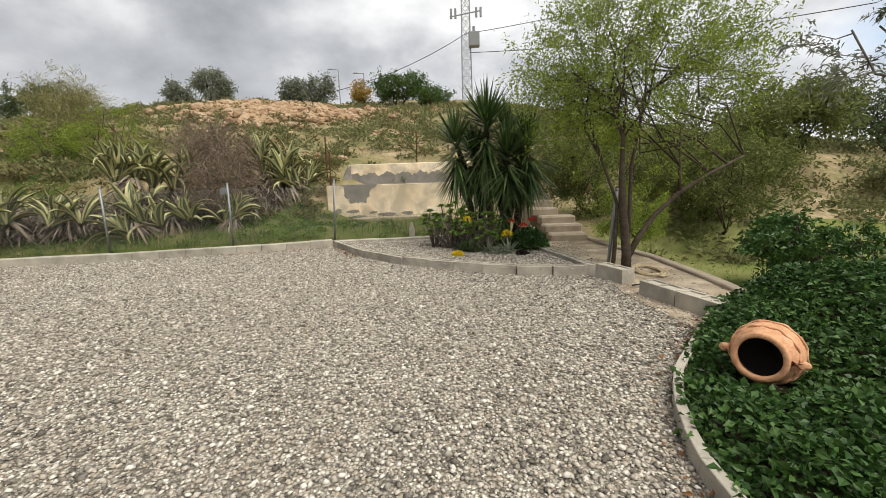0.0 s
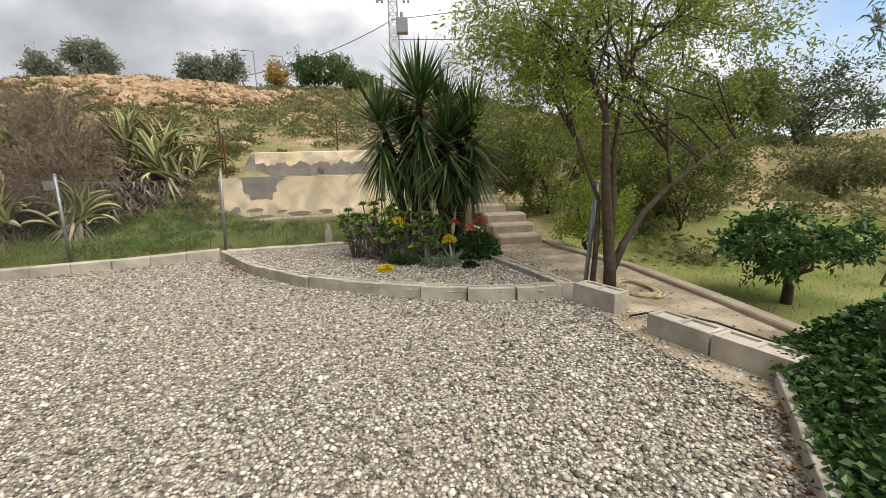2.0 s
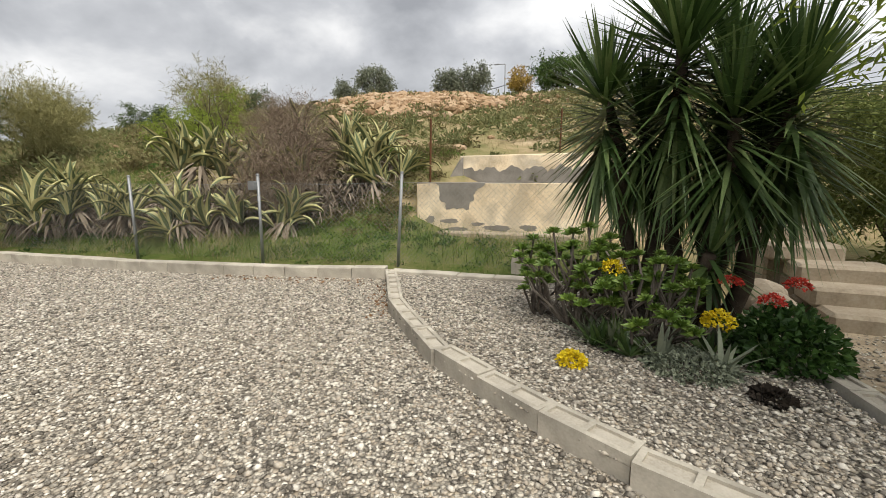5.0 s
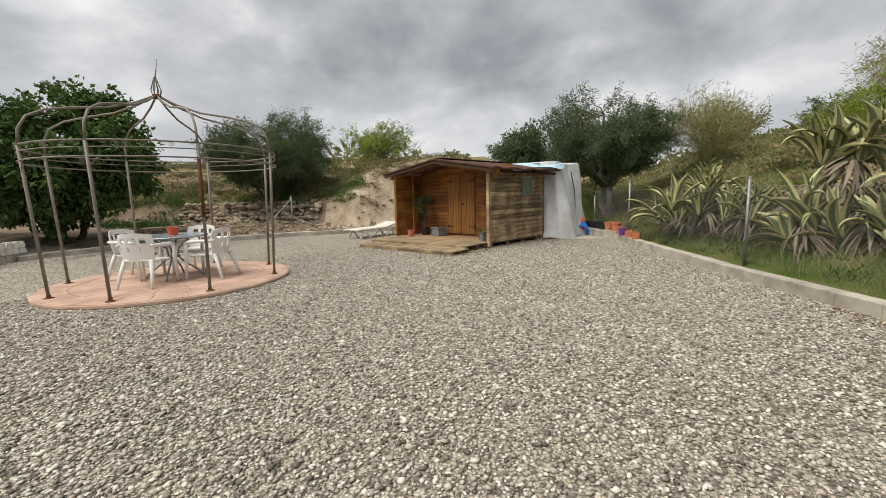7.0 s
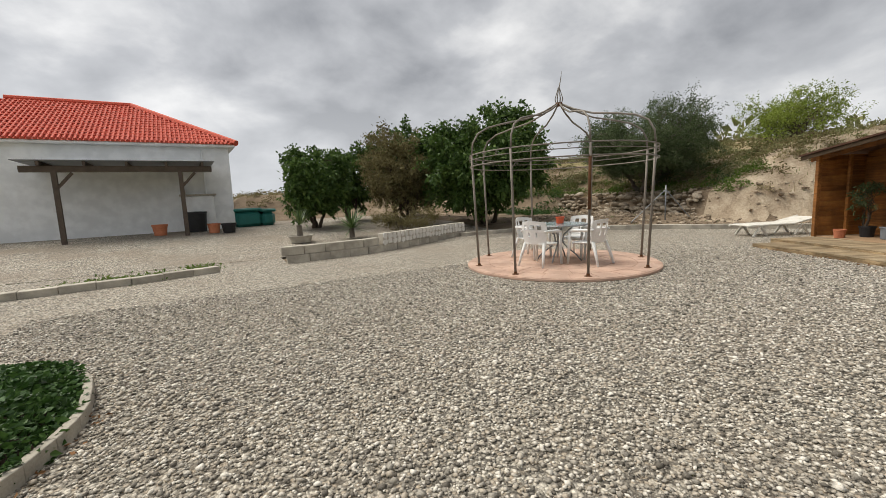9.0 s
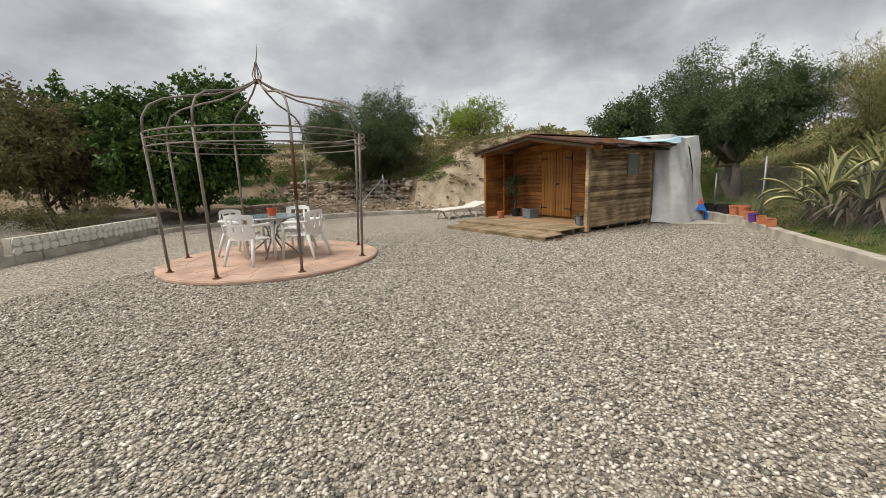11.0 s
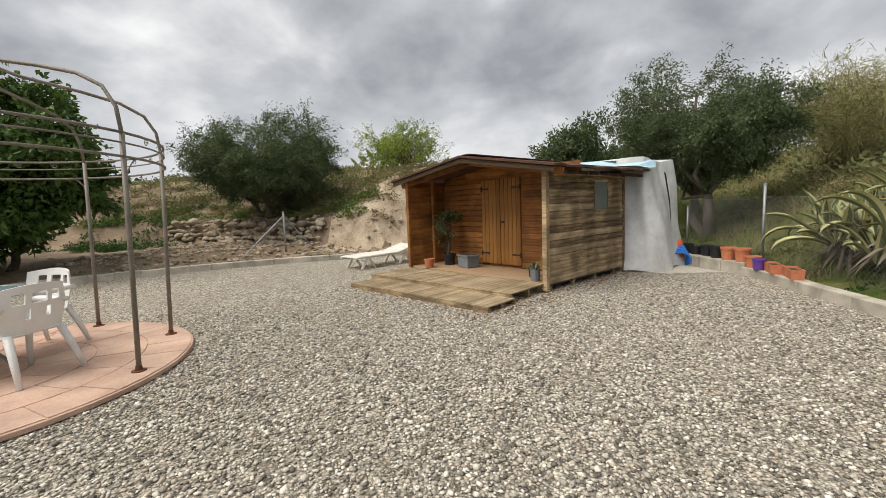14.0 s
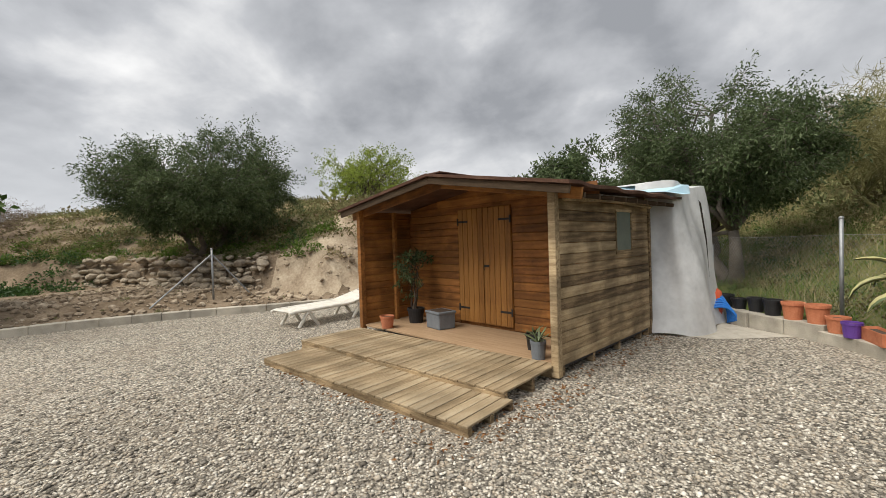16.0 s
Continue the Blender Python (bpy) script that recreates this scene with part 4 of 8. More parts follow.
spart("eave_pole", Build().tube([(0.08, 0.05, 1.84), (0.10, 1.2, 1.86), (0.09, 2.4, 1.83)], 0.018, 7).tube([(0.13, 0.3, 1.85), (0.14, 2.2, 1.86)], 0.013, 6), M_wood_w, "bleached poles tied under the eave")
spart("ridge_cap", Build().box((0.22, y1 - y0 - 0.3, 0.02), None, 0.004), M_roof, at=pose(RIDGE_X, (y0 + y1) / 2, RIDGE_Z + 0.07))

# two timber deck platforms in front of the porch
for nm, u0, u1, v0, v1, z, rot, lab, cnt in (("deck_platform", -3.32, 0.02, -1.1, -0.1, 0.1, 4.4, "upper slatted deck platform of worn grey-brown boards", 32), ("deck_ramp", -2.98, 0.16, -1.72, -1.08, 0.045, 5.3, "lower slatted deck ramp of bleached boards on the gravel", 30)):
    d = thing(nm, lab, "decking", S @ pose((u0 + u1) / 2, (v0 + v1) / 2, z, 0, 0, rot), "deck platforms")
    W, D = u1 - u0, v1 - v0
    slat = Build().box((W / cnt - 0.008, D, 0.022), None, 0.004).mesh("slat", M_deck)
    for i in range(cnt):
        ob = new("slat", slat)
        ob.parent = d
        ob.matrix_local = pose(-W / 2 + W / cnt * (i + 0.5), rs.uniform(-0.006, 0.006), 0.03 + rs.uniform(-0.002, 0.002), 0, 0, rs.uniform(-0.2, 0.2))
    for y in (-D / 2 + 0.03, 0, D / 2 - 0.03):
        ob = new("bearer", Build().box((W, 0.05, z + 0.05), pose(0, y, 0.019 - (z + 0.05) / 2), 0.004).mesh("bearer", M_wood_w))
        ob.parent = d


# ---- pots and planters ----
def pot(name, x, y, z, r, h, mat, label, category="plant pot", group="", soil=True, taper=0.78):
    t = thing(name, label, category, pose(x, y, z), group)
    b = Build().lathe([(0.001, 0), (r * taper, 0), (r * 0.96, h * 0.84), (r * 1.04, h * 0.84), (r * 1.04, h), (r * 0.93, h), (r * 0.9, h * 0.85)], 20)
    part("body", b, mat, t, smooth=False)
    if soil:
        part("soil", Build().lathe([(0.001, h * 0.9), (r * 0.5, h * 0.905), (r * 0.9, h * 0.87)], 16), M_soil, t)
    return t


def trough(x, y, z, a, label):
    t = thing("planter_trough", label, "planter", pose(x, y, z, 0, 0, a), "planters on the kerb")
    b = Build()
    L, W, H = 0.48, 0.17, 0.15
    o = [(-L / 2, -W / 2), (L / 2, -W / 2), (L / 2, W / 2), (-L / 2, W / 2)]
    vs = [(px * 0.93, py * 0.85, 0) for px, py in o] + [(px, py, H) for px, py in o] + [(px * 0.96, py * 0.88, H) for px, py in o] + [(px * 0.94, py * 0.84, H * 0.75) for px, py in o]
    fs = [(3, 2, 1, 0), (12, 13, 14, 15)]
    for k in range(3):
        for i in range(4):
            j = (i + 1) % 4
            fs.append((4 * k + i, 4 * k + j, 4 * k + 4 + j, 4 * k + 4 + i))
    part("body", b.add(vs, fs), M_terra, t)
    part("soil", Build().box((L * 0.92, W * 0.8, 0.01), pose(0, 0, H * 0.78), 0.002), M_soil, t)


def Sp(u, v):
    p = S @ Vector((u, v, 0))
    return p.x, p.y


x, y = Sp(-3.0, 0.05); pot("flower_pot", x, y, FZ, 0.11, 0.19, M_terra, "orange terracotta pot standing on the porch")
px1, py1 = Sp(-2.98, 0.62); pot("flower_pot", px1, py1, FZ, 0.14, 0.24, M_black, "black plastic pot with a leggy shrub in the porch")
x, y = Sp(-2.35, 0.58)
cb = thing("square_planter", "grey square planter box on the porch floor", "planter", pose(x, y, FZ, 0, 0, 50))
part("body", Build().box((0.36, 0.3, 0.24), pose(0, 0, 0.12), 0.012), M_greybox, cb)
part("rim", Build().box((0.39, 0.33, 0.035), pose(0, 0, 0.245), 0.008).box((0.3, 0.24, 0.01), pose(0, 0, 0.262), 0.002, slot=1), [M_greybox, M_soil], cb)
px2, py2 = Sp(-0.3, 0.1); pot("flower_pot", px2, py2, FZ, 0.085, 0.2, M_greybox, "dark grey pot with a spiky plant on the porch", taper=0.85)
px3, py3 = Sp(-0.55, 0.4); pot("flower_pot", px3, py3, FZ, 0.1, 0.19, M_black, "black plastic pot with a small plant on the porch")
for k, (x, y, r, h, mt, lab) in enumerate([
        (-13.94, 6.42, 0.15, 0.22, M_black, "black plastic flower pot on the blocks"), (-13.66, 6.52, 0.13, 0.19, M_black, "black plastic flower pot on the blocks"),
        (-13.42, 6.66, 0.135, 0.24, M_black, "black plastic flower pot on the blocks"), (-13.14, 6.76, 0.14, 0.25, M_black, "black plastic flower pot on the blocks"),
        (-12.83, 6.87, 0.15, 0.26, M_terra, "orange terracotta flower pot on the blocks"), (-12.56, 7.02, 0.155, 0.27, M_terra, "orange terracotta flower pot on the blocks"),
        (-12.3, 7.1, 0.14, 0.22, M_terra, "wide orange terracotta pot on the blocks"), (-12.04, 7.1, 0.115, 0.2, M_purple, "purple plastic flower pot on the blocks")]):
    pot("flower_pot", x, y, 0.215 if k < 6 else 0.15, r * 0.86, h * 0.92, mt, lab, group="pots on the kerb")
trough(-11.76, 7.2, 0.15, 172, "terracotta plastic trough of soil on the kerb")
trough(-11.25, 7.27, 0.15, 172, "terracotta plastic trough of soil on the kerb")

# ---- tarpaulin cover behind the shed ----
tp = thing("tarpaulin_cover", "grey tarpaulin draped over stored goods behind the shed", "tarpaulin", S)
n_u, n_v = 90, 26


def foot(s):
    """Outline of the covered heap, s from 0 to 1: along the yard side, round the corner, along the end."""
    pts = [(-0.25, 2.78), (0.30, 2.84), (0.38, 3.3), (0.40, 4.0), (0.25, 4.25), (-1.2, 4.3), (-2.6, 4.3)]
    lens = [0]
    for a, b in zip(pts, pts[1:]):
        lens.append(lens[-1] + math.dist(a, b))
    d = s * lens[-1]
    xs_, ys_ = [p[0] for p in pts], [p[1] for p in pts]
    return float(np.interp(d, lens, xs_)), float(np.interp(d, lens, ys_))


vs, fs = [], []
for i in range(n_u + 1):
    s = i / n_u
    x, y = foot(s)
    for j in range(n_v + 1):
        v = j / n_v
        fold = 0.06 * math.sin(s * 34 + 1.5 * math.sin(s * 9) + 2.2 * v) * (1 - v) ** 0.7 + 0.008 * math.sin(s * 95 + v * 7) + 0.03 * math.sin(s * 19 - v * 6)
        flare = 0.26 * (1 - v) ** 1.3
        cx, cy = -0.6, 3.45
        dx, dy = x - cx, y - cy
        l = math.hypot(dx, dy)
        k = (l + flare + fold - 0.06 * v) / l
        top = 2.2 - 0.06 * s + 0.04 * math.sin(s * 20)
        vs.append((cx + dx * k, cy + dy * k, 0.01 + v * top + 0.03 * (1 - v) * math.sin(s * 30)))
for i in range(n_u):
    for j in range(n_v):
        a = i * (n_v + 1) + j
        fs.append((a, a + n_v + 1, a + n_v + 2, a + 1))
part("drape", Build().add(vs, fs), M_tarp, None, smooth=True).parent = tp
tv = [v for v in vs[n_v::n_v + 1]]
c = len(tv)
tb = Build().add(tv + [(-1.2, 3.4, 2.3)], [(i, i + 1, c) for i in range(c - 1)])
part("drape_top", tb, M_tarp, None, smooth=True).parent = tp
part("blue_flap", Build().add([(-1.6, 2.66, 2.16), (0.2, 2.66, 2.06), (0.42, 2.72, 2.0), (0.44, 2.95, 2.02), (0.40, 3.05, 2.16), (-0.1, 3.1, 2.25), (-1.6, 3.2, 2.30), (0.36, 2.9, 2.14)], [(0, 1, 7, 5, 6), (1, 2, 3, 7), (7, 3, 4, 5)]), M_tarp_b, None, "pale blue sheet folded over the top").parent = tp
# flat near-black face on the unbroken drape, painting the shade within a slit
part("seam_gap", Build().add([(0.455, 3.30, 1.95), (0.475, 3.36, 1.9), (0.505, 3.52, 1.35), (0.52, 3.56, 0.75), (0.50, 3.48, 1.3)], [(0, 1, 2, 3, 4)]), M_dark, None, "slit in the cover, its inner shade painted dark").parent = tp
# orange bag and blue hose at its foot
bag = thing("orange_sack", "orange plastic sack beside the tarpaulin", "sack", pose(-13.66, 6.12, 0.0))
part("body", Build().lathe([(0.001, 0.0), (0.13, 0.01), (0.16, 0.15), (0.17, 0.35), (0.15, 0.5), (0.09, 0.56), (0.001, 0.57)], 14), M_orange, bag, smooth=True)
hose = thing("blue_hose", "coiled blue garden hose heaped on the concrete", "hose", pose(-13.6, 5.76, 0.0))
rh = random.Random(14)
for loop in range(6):
    w_, h_ = 0.2 + 0.018 * loop, 0.46 - 0.035 * loop
    hp = []
    for i in range(26):
        a = math.pi * (1.15 - 1.3 * i / 25)
        hp.append((0.02 + 0.03 * loop + rh.uniform(-0.006, 0.006), 0.42 - w_ * math.cos(a) * 0.8, max(0.02 + 0.012 * loop, h_ * max(math.sin(a), -0.05) ** 0.8 if math.sin(a) > 0 else 0.02)))
    hp += [(0.1 + 0.05 * j + 0.03 * loop, 0.42 - w_ * 0.8 - 0.1 * j, 0.022 + 0.012 * loop) for j in range(1, 5)]
    part("loop", Build().tube(hp, 0.022, 6), M_blue, hose, smooth=True)
hp = [(0.16 + 0.28 * math.cos(i * 0.33) * (0.8 + 0.1 * math.sin(i * 0.61)), 0.05 + 0.26 * math.sin(i * 0.33), 0.02 + 0.0015 * i) for i in range(80)]
part("coil", Build().tube(hp, 0.022, 6), M_blue, hose, smooth=True)
sheet("concrete_pad", [Sp(0.2, 2.65), Sp(0.8, 2.75), (-12.66, 6.8), (-13.42, 6.31), (-14.75, 5.88), Sp(-0.6, 5.0)], 0.006, M_mortar, "small concrete pad behind the shed", "paving")

# ---- lounger ----
lg = thing("sun_lounger", "weathered white plastic sun lounger on the gravel", "sun lounger", pose(-13.09, -0.6, 0, 0, 0, 156))
for k in range(9):
    part("slat", Build().box((0.115, 0.62, 0.03), pose(-0.9 + k * 0.135, 0, 0.29 + 0.002 * k), 0.01), M_offwhite, lg)
for k in range(5):
    part("back_slat", Build().box((0.12, 0.6, 0.03), pose(0.36 + k * 0.13, 0, 0.315 + k * 0.03, 0, -13), 0.01), M_offwhite, lg)
for s in (-1, 1):
    part("side_rail", Build().tube([(-1.0, s * 0.31, 0.27), (-0.9, s * 0.31, 0.29), (0.3, s * 0.31, 0.3), (1.0, s * 0.31, 0.46)], 0.028, 8), M_offwhite, lg)
    for xx in (-0.62, 0.55):
        part("leg", Build().tube([(xx - 0.2, s * 0.3, 0.0), (xx, s * 0.3, 0.28)], [0.03, 0.035], 7).tube([(xx + 0.2, s * 0.3, 0.0), (xx, s * 0.3, 0.28)], [0.03, 0.035], 7), M_offwhite, lg)
st = thing("plastic_side_table", "small white plastic side table beside the lounger", "side table", pose(-13.45, 0.5, 0, 0, 0, 60))
part("tabletop", Build().box((0.42, 0.36, 0.03), pose(0, 0, 0.39), 0.012), M_offwhite, st)
for sx in (-1, 1):
    for sy in (-1, 1):
        part("leg", Build().tube([(sx * 0.18, sy * 0.15, 0), (sx * 0.16, sy * 0.13, 0.38)], 0.024, 8), M_offwhite, st)

# ---- gazebo on its round base ----
GC = (-5.67, -0.93)
disc = thing("patio_disc", "round pink paved base under the gazebo", "paving", pose(GC[0], GC[1], 0))
part("base_slab", Build().lathe([(1.77, 0.0), (1.79, 0.01), (1.79, 0.045), (1.78, 0.05), (0.001, 0.05)], 64), M_pink, disc)
rp_ = random.Random(8)
for ring, (r0, r1, n) in enumerate(((0.02, 0.48, 6), (0.49, 0.95, 12), (0.96, 1.37, 18), (1.38, 1.77, 24))):
    for i in range(n):
        a0, a1 = 2 * math.pi * i / n + ring * 0.3, 2 * math.pi * (i + 1) / n + ring * 0.3
        g = 0.006
        cs = []
        for r, aa in ((r0, a0 + g / max(r0, 0.1)), (r1, a0 + g / r1), (r1, (a0 + a1) / 2), (r1, a1 - g / r1), (r0, a1 - g / max(r0, 0.1)), (r0, (a0 + a1) / 2)):
            cs.append((r * math.cos(aa), r * math.sin(aa)))
        h = 0.058 + rp_.uniform(-0.001, 0.001)
        vs = [(p[0], p[1], 0.05) for p in cs] + [(p[0], p[1], h) for p in cs]
        part("paving_tile", Build().add(vs, [(6, 7, 8, 9, 10, 11)] + [(k, (k + 1) % 6, 6 + (k + 1) % 6, 6 + k) for k in range(6)]), M_pink, disc)
gz = thing("metal_gazebo", "open weathered steel gazebo frame with finial", "gazebo", pose(GC[0], GC[1], 0.058))
GR, RING_HI, RING_LO, HUB = 1.61, 2.06, 1.86, 2.95
POST_AT = (-20, 20, 61.5, 109, 153, 202, 248, 294, 340)
for k in range(8):
    a = radians(POST_AT[k])
    ca, sa = math.cos(a), math.sin(a)
    arch = [(GR, 0.0), (GR * 1.03, 1.2), (GR * 1.05, 2.05), (GR * 1.035, 2.27), (GR * 0.975, 2.44), (GR * 0.85, 2.55), (GR * 0.66, 2.62), (GR * 0.4, 2.69), (GR * 0.18, 2.82), (0.05, HUB)]
    part("post", Build().tube([(r * ca, r * sa, z) for r, z in arch[:3]], 0.021, 8), M_gaz, gz, smooth=True)
    if k == 2:
        part("rust_sleeve", Build().tube([(r * ca, r * sa, z) for r, z in ((GR * 1.026, 1.05), (GR * 1.037, 1.5), (GR * 1.045, 1.85))], 0.0235, 8), M_rust, gz, "stretch of bare rusted tube", smooth=True)
    part("roof_rib", Build().tube([(r * ca, r * sa, z) for r, z in arch[2:]], 0.016, 8), M_gaz, gz, smooth=True)
    part("foot_plate", Build().lathe([(0.001, 0.0), (0.06, 0.0), (0.06, 0.008), (0.03, 0.012), (0.024, 0.05)], 12, pose(GR * ca, GR * sa, 0)), M_rust, gz)
    a2 = radians(POST_AT[k + 1])
    for z, rr in ((RING_HI, 0.012), (RING_HI - 0.085, 0.008), (RING_LO, 0.012)):
        part("ring_rail", Build().tube([(GR * 1.05 * math.cos(b), GR * 1.05 * math.sin(b), z) for b in np.linspace(a, a2, 7)], rr, 6), M_gaz, gz, smooth=True)
    for b in np.linspace(a, a2, 5)[1:-1]:
        sc = [(GR * 1.05 * math.cos(b + 0.022 * math.cos(q_) * (1 - q_ / 11)), GR * 1.05 * math.sin(b + 0.022 * math.cos(q_) * (1 - q_ / 11)), RING_HI - 0.043 + 0.035 * math.sin(q_) * (1 - q_ / 11)) for q_ in np.linspace(0, 8, 16)]
        part("scroll", Build().tube(sc, 0.004, 4), M_gaz, gz)
    part("bracket", Build().tube([(GR * 1.05 * math.cos(a + u), GR * 1.05 * math.sin(a + u), RING_LO - 0.16 * (1 - (u / 0.1)) ** 2) for u in (0, 0.03, 0.06, 0.1)], 0.006, 5), M_gaz, gz)
    part("finial_bar", Build().tube([(0.05 * ca, 0.05 * sa, HUB), (0.075 * ca, 0.075 * sa, HUB + 0.1), (0.03 * ca, 0.03 * sa, HUB + 0.24), (0.012 * ca, 0.012 * sa, HUB + 0.3)], 0.007, 5), M_gaz, gz)
part("hub", Build().lathe([(0.001, -0.03), (0.06, -0.03), (0.07, 0.0), (0.06, 0.03), (0.001, 0.03)], 12, pose(0, 0, HUB)), M_rust, gz)
part("spike", Build().tube([(0, 0, HUB + 0.28), (-0.02, 0.02, HUB + 0.42), (-0.03, 0.04, HUB + 0.58)], [0.012, 0.007, 0.003], 6), M_gaz, gz)

# ---- table, chairs, pot ----
TB = (-5.72, -1.0)
table = thing("garden_table", "round garden table with glass top and metal legs", "table", pose(TB[0], TB[1], 0.058))
part("tabletop", Build().lathe([(0.001, 0.69), (0.5, 0.69), (0.53, 0.695), (0.54, 0.705), (0.53, 0.715), (0.5, 0.715), (0.001, 0.713)], 40), M_glass_top, table, "rippled grey-green glass")
part("rim_band", Build().lathe([(0.525, 0.685), (0.545, 0.69), (0.548, 0.705), (0.535, 0.718), (0.525, 0.712)], 40), M_galv, table)
for k in range(4):
    a = radians(30 + 90 * k)
    part("leg", Build().tube([(r * math.cos(a), r * math.sin(a), z) for r, z in ((0.44, 0.0), (0.34, 0.12), (0.16, 0.26), (0.07, 0.36), (0.09, 0.5), (0.3, 0.69))], 0.015, 8), M_galv, table, smooth=True)
part("leg_ring", Build().tube([(0.1 * math.cos(a), 0.1 * math.sin(a), 0.36) for a in np.linspace(0, 2 * math.pi, 16)], 0.01, 6), M_galv, table)
pt = pot("flower_pot", TB[0] - 0.08, TB[1] - 0.05, 0.773, 0.085, 0.13, M_orange, "red plastic flower pot on the table")


def chair_mesh_parts(c):
    part("seat", Build().box((0.46, 0.44, 0.025), pose(0, 0.0, 0.40, 3, 0, 0), 0.012).box((0.44, 0.03, 0.05), pose(0, -0.21, 0.385), 0.01), M_white, c)
    # backrest: moulded slab with a row of square cut-outs near the top, gently curved
    n_x, n_z = 13, 9
    holes = {(2, 6), (2, 7), (3, 6), (3, 7), (5, 6), (5, 7), (6, 6), (6, 7), (7, 6), (7, 7), (9, 6), (9, 7), (10, 6), (10, 7), (4, 3), (4, 4), (8, 3), (8, 4)}
    b = Build()

    def pt_(i, j, o):
        u, v = i / n_x - 0.5, j / n_z
        wdt = 0.44 + 0.09 * math.sin(v * 2.4)
        z = 0.40 + v * 0.40 + (0.03 * (1 - (2 * u) ** 2) if v > 0.9 else 0)
        y = 0.2 + 0.1 * v - 0.10 * (2 * u) ** 2 * (0.4 + 0.6 * v)
        return (u * wdt, y + o, z)
    vs = [pt_(i, j, o) for o in (0, 0.016) for i in range(n_x + 1) for j in range(n_z + 1)]
    at_ = lambda i, j, o: o * (n_x + 1) * (n_z + 1) + i * (n_z + 1) + j
    solid = lambda i, j: 0 <= i < n_x and 0 <= j < n_z and (i, j) not in holes
    fs = []
    for i in range(n_x):
        for j in range(n_z):
            if not solid(i, j):
                continue
            fs += [(at_(i, j, 0), at_(i + 1, j, 0), at_(i + 1, j + 1, 0), at_(i, j + 1, 0)), (at_(i, j + 1, 1), at_(i + 1, j + 1, 1), at_(i + 1, j, 1), at_(i, j, 1))]
            for di, dj, p0, p1 in ((0, -1, (0, 0), (1, 0)), (0, 1, (1, 1), (0, 1)), (-1, 0, (0, 1), (0, 0)), (1, 0, (1, 0), (1, 1))):
                if not solid(i + di, j + dj):
                    q0, q1 = (i + p0[0], j + p0[1]), (i + p1[0], j + p1[1])
                    fs.append((at_(*q1, 0), at_(*q0, 0), at_(*q0, 1), at_(*q1, 1)))
    b.add(vs, fs)
    part("backrest", b, M_white, c)
    for s in (-1, 1):
        part("armrest", Build().tube([(s * 0.25, 0.24, 0.64), (s * 0.28, 0.1, 0.635), (s * 0.285, -0.12, 0.63), (s * 0.275, -0.24, 0.61)], [0.022, 0.028, 0.03, 0.026], 8), M_white, c, smooth=True)
        part("leg", Build().tube([(s * 0.275, -0.24, 0.62), (s * 0.265, -0.25, 0.4), (s * 0.27, -0.28, 0.0)], [0.026, 0.03, 0.022], 7), M_white, c, smooth=True)
        part("leg", Build().tube([(s * 0.2, 0.19, 0.42), (s * 0.235, 0.27, 0.2), (s * 0.26, 0.33, 0.0)], [0.032, 0.028, 0.02], 7), M_white, c, smooth=True)


chair0 = None
for dx, dy in ((0.62, 0.17), (-0.12, 0.66), (-0.62, -0.14), (0.13, -0.65)):
    ang = math.degrees(math.atan2(dy, dx)) - 90
    m = pose(TB[0] + dx, TB[1] + dy, 0.058, 0, 0, ang)
    if chair0 is None:
        chair0 = thing("garden_chair", "white moulded plastic garden armchair with pierced back", "chair", m, "chairs round the table")
        chair_mesh_parts(chair0)
    else:
        copy_thing(chair0, m)


# ---- fence ----
def fence_post(x, y, z, h, lean=(0, 0), parent=None, mat=None):
    b = Build().tube([(0, 0, -0.1), (lean[0], lean[1], h)], 0.024, 10)
    b.lathe([(0.026, h - 0.02), (0.03, h - 0.005), (0.02, h + 0.012), (0.001, h + 0.015)], 10, pose(lean[0], lean[1], 0))
    ob = part("post", b, mat or M_galv, None, smooth=True)
    ob.matrix_world = pose(x, y, z)
    ob.parent = parent
    return ob


fence = thing("wire_fence", "chain-link fence on galvanised posts beyond the kerb", "fence")
FP = [(0.2, 9.85, 1.4), (-3.3, 9.6, 1.42), (-5.4, 8.86, 1.4), (-7.85, 8.3, 1.4), (-12.75, 7.38, 1.5), (-15.6, 6.75, 1.1)]
for i, (x, y, h) in enumerate(FP):
    fence_post(x, y, 0.1, h, (0.05 if i == 1 else 0.01 * (i % 3), 0.1 if i == 1 else 0.0), fence)
for seg, ((xa, ya, ha), (xb, yb, hb)) in enumerate(zip(FP, FP[1:])):
    nb = Build()
    L = math.dist((xa, ya), (xb, yb))
    H, step = 1.2, 0.075
    n = int(L / step)
    for s in (-1, 1):
        for i in range(-int(H / step), n + 1):
            u0, u1 = i * step, i * step + H
            z0, z1 = 0.0, H
            if u0 < 0:
                z0, u0 = -u0, 0
            if u1 > L:
                z1, u1 = H - (u1 - L), L
            if z1 - z0 < 0.05:
                continue
            if s < 0:
                z0, z1 = H - z0, H - z1
            p = [(xa + (xb - xa) * u / L, ya + (yb - ya) * u / L, 0.16 + z) for u, z in ((u0, z0), (u1, z1))]
            nb.tube(p, 0.0013, 3, cap=False)
    part("netting", nb, M_wire, fence)
    part("tension_wire", Build().tube([(xa, ya, 1.37), ((xa + xb) / 2, (ya + yb) / 2, 1.34), (xb, yb, 1.37)], 0.002, 4), M_wire, fence)
bx = thing("junction_box", "small grey box strapped to a fence post", "box", pose(-5.44, 8.82, 1.33))
part("body", Build().box((0.12, 0.07, 0.13), None, 0.01), M_galv, bx)
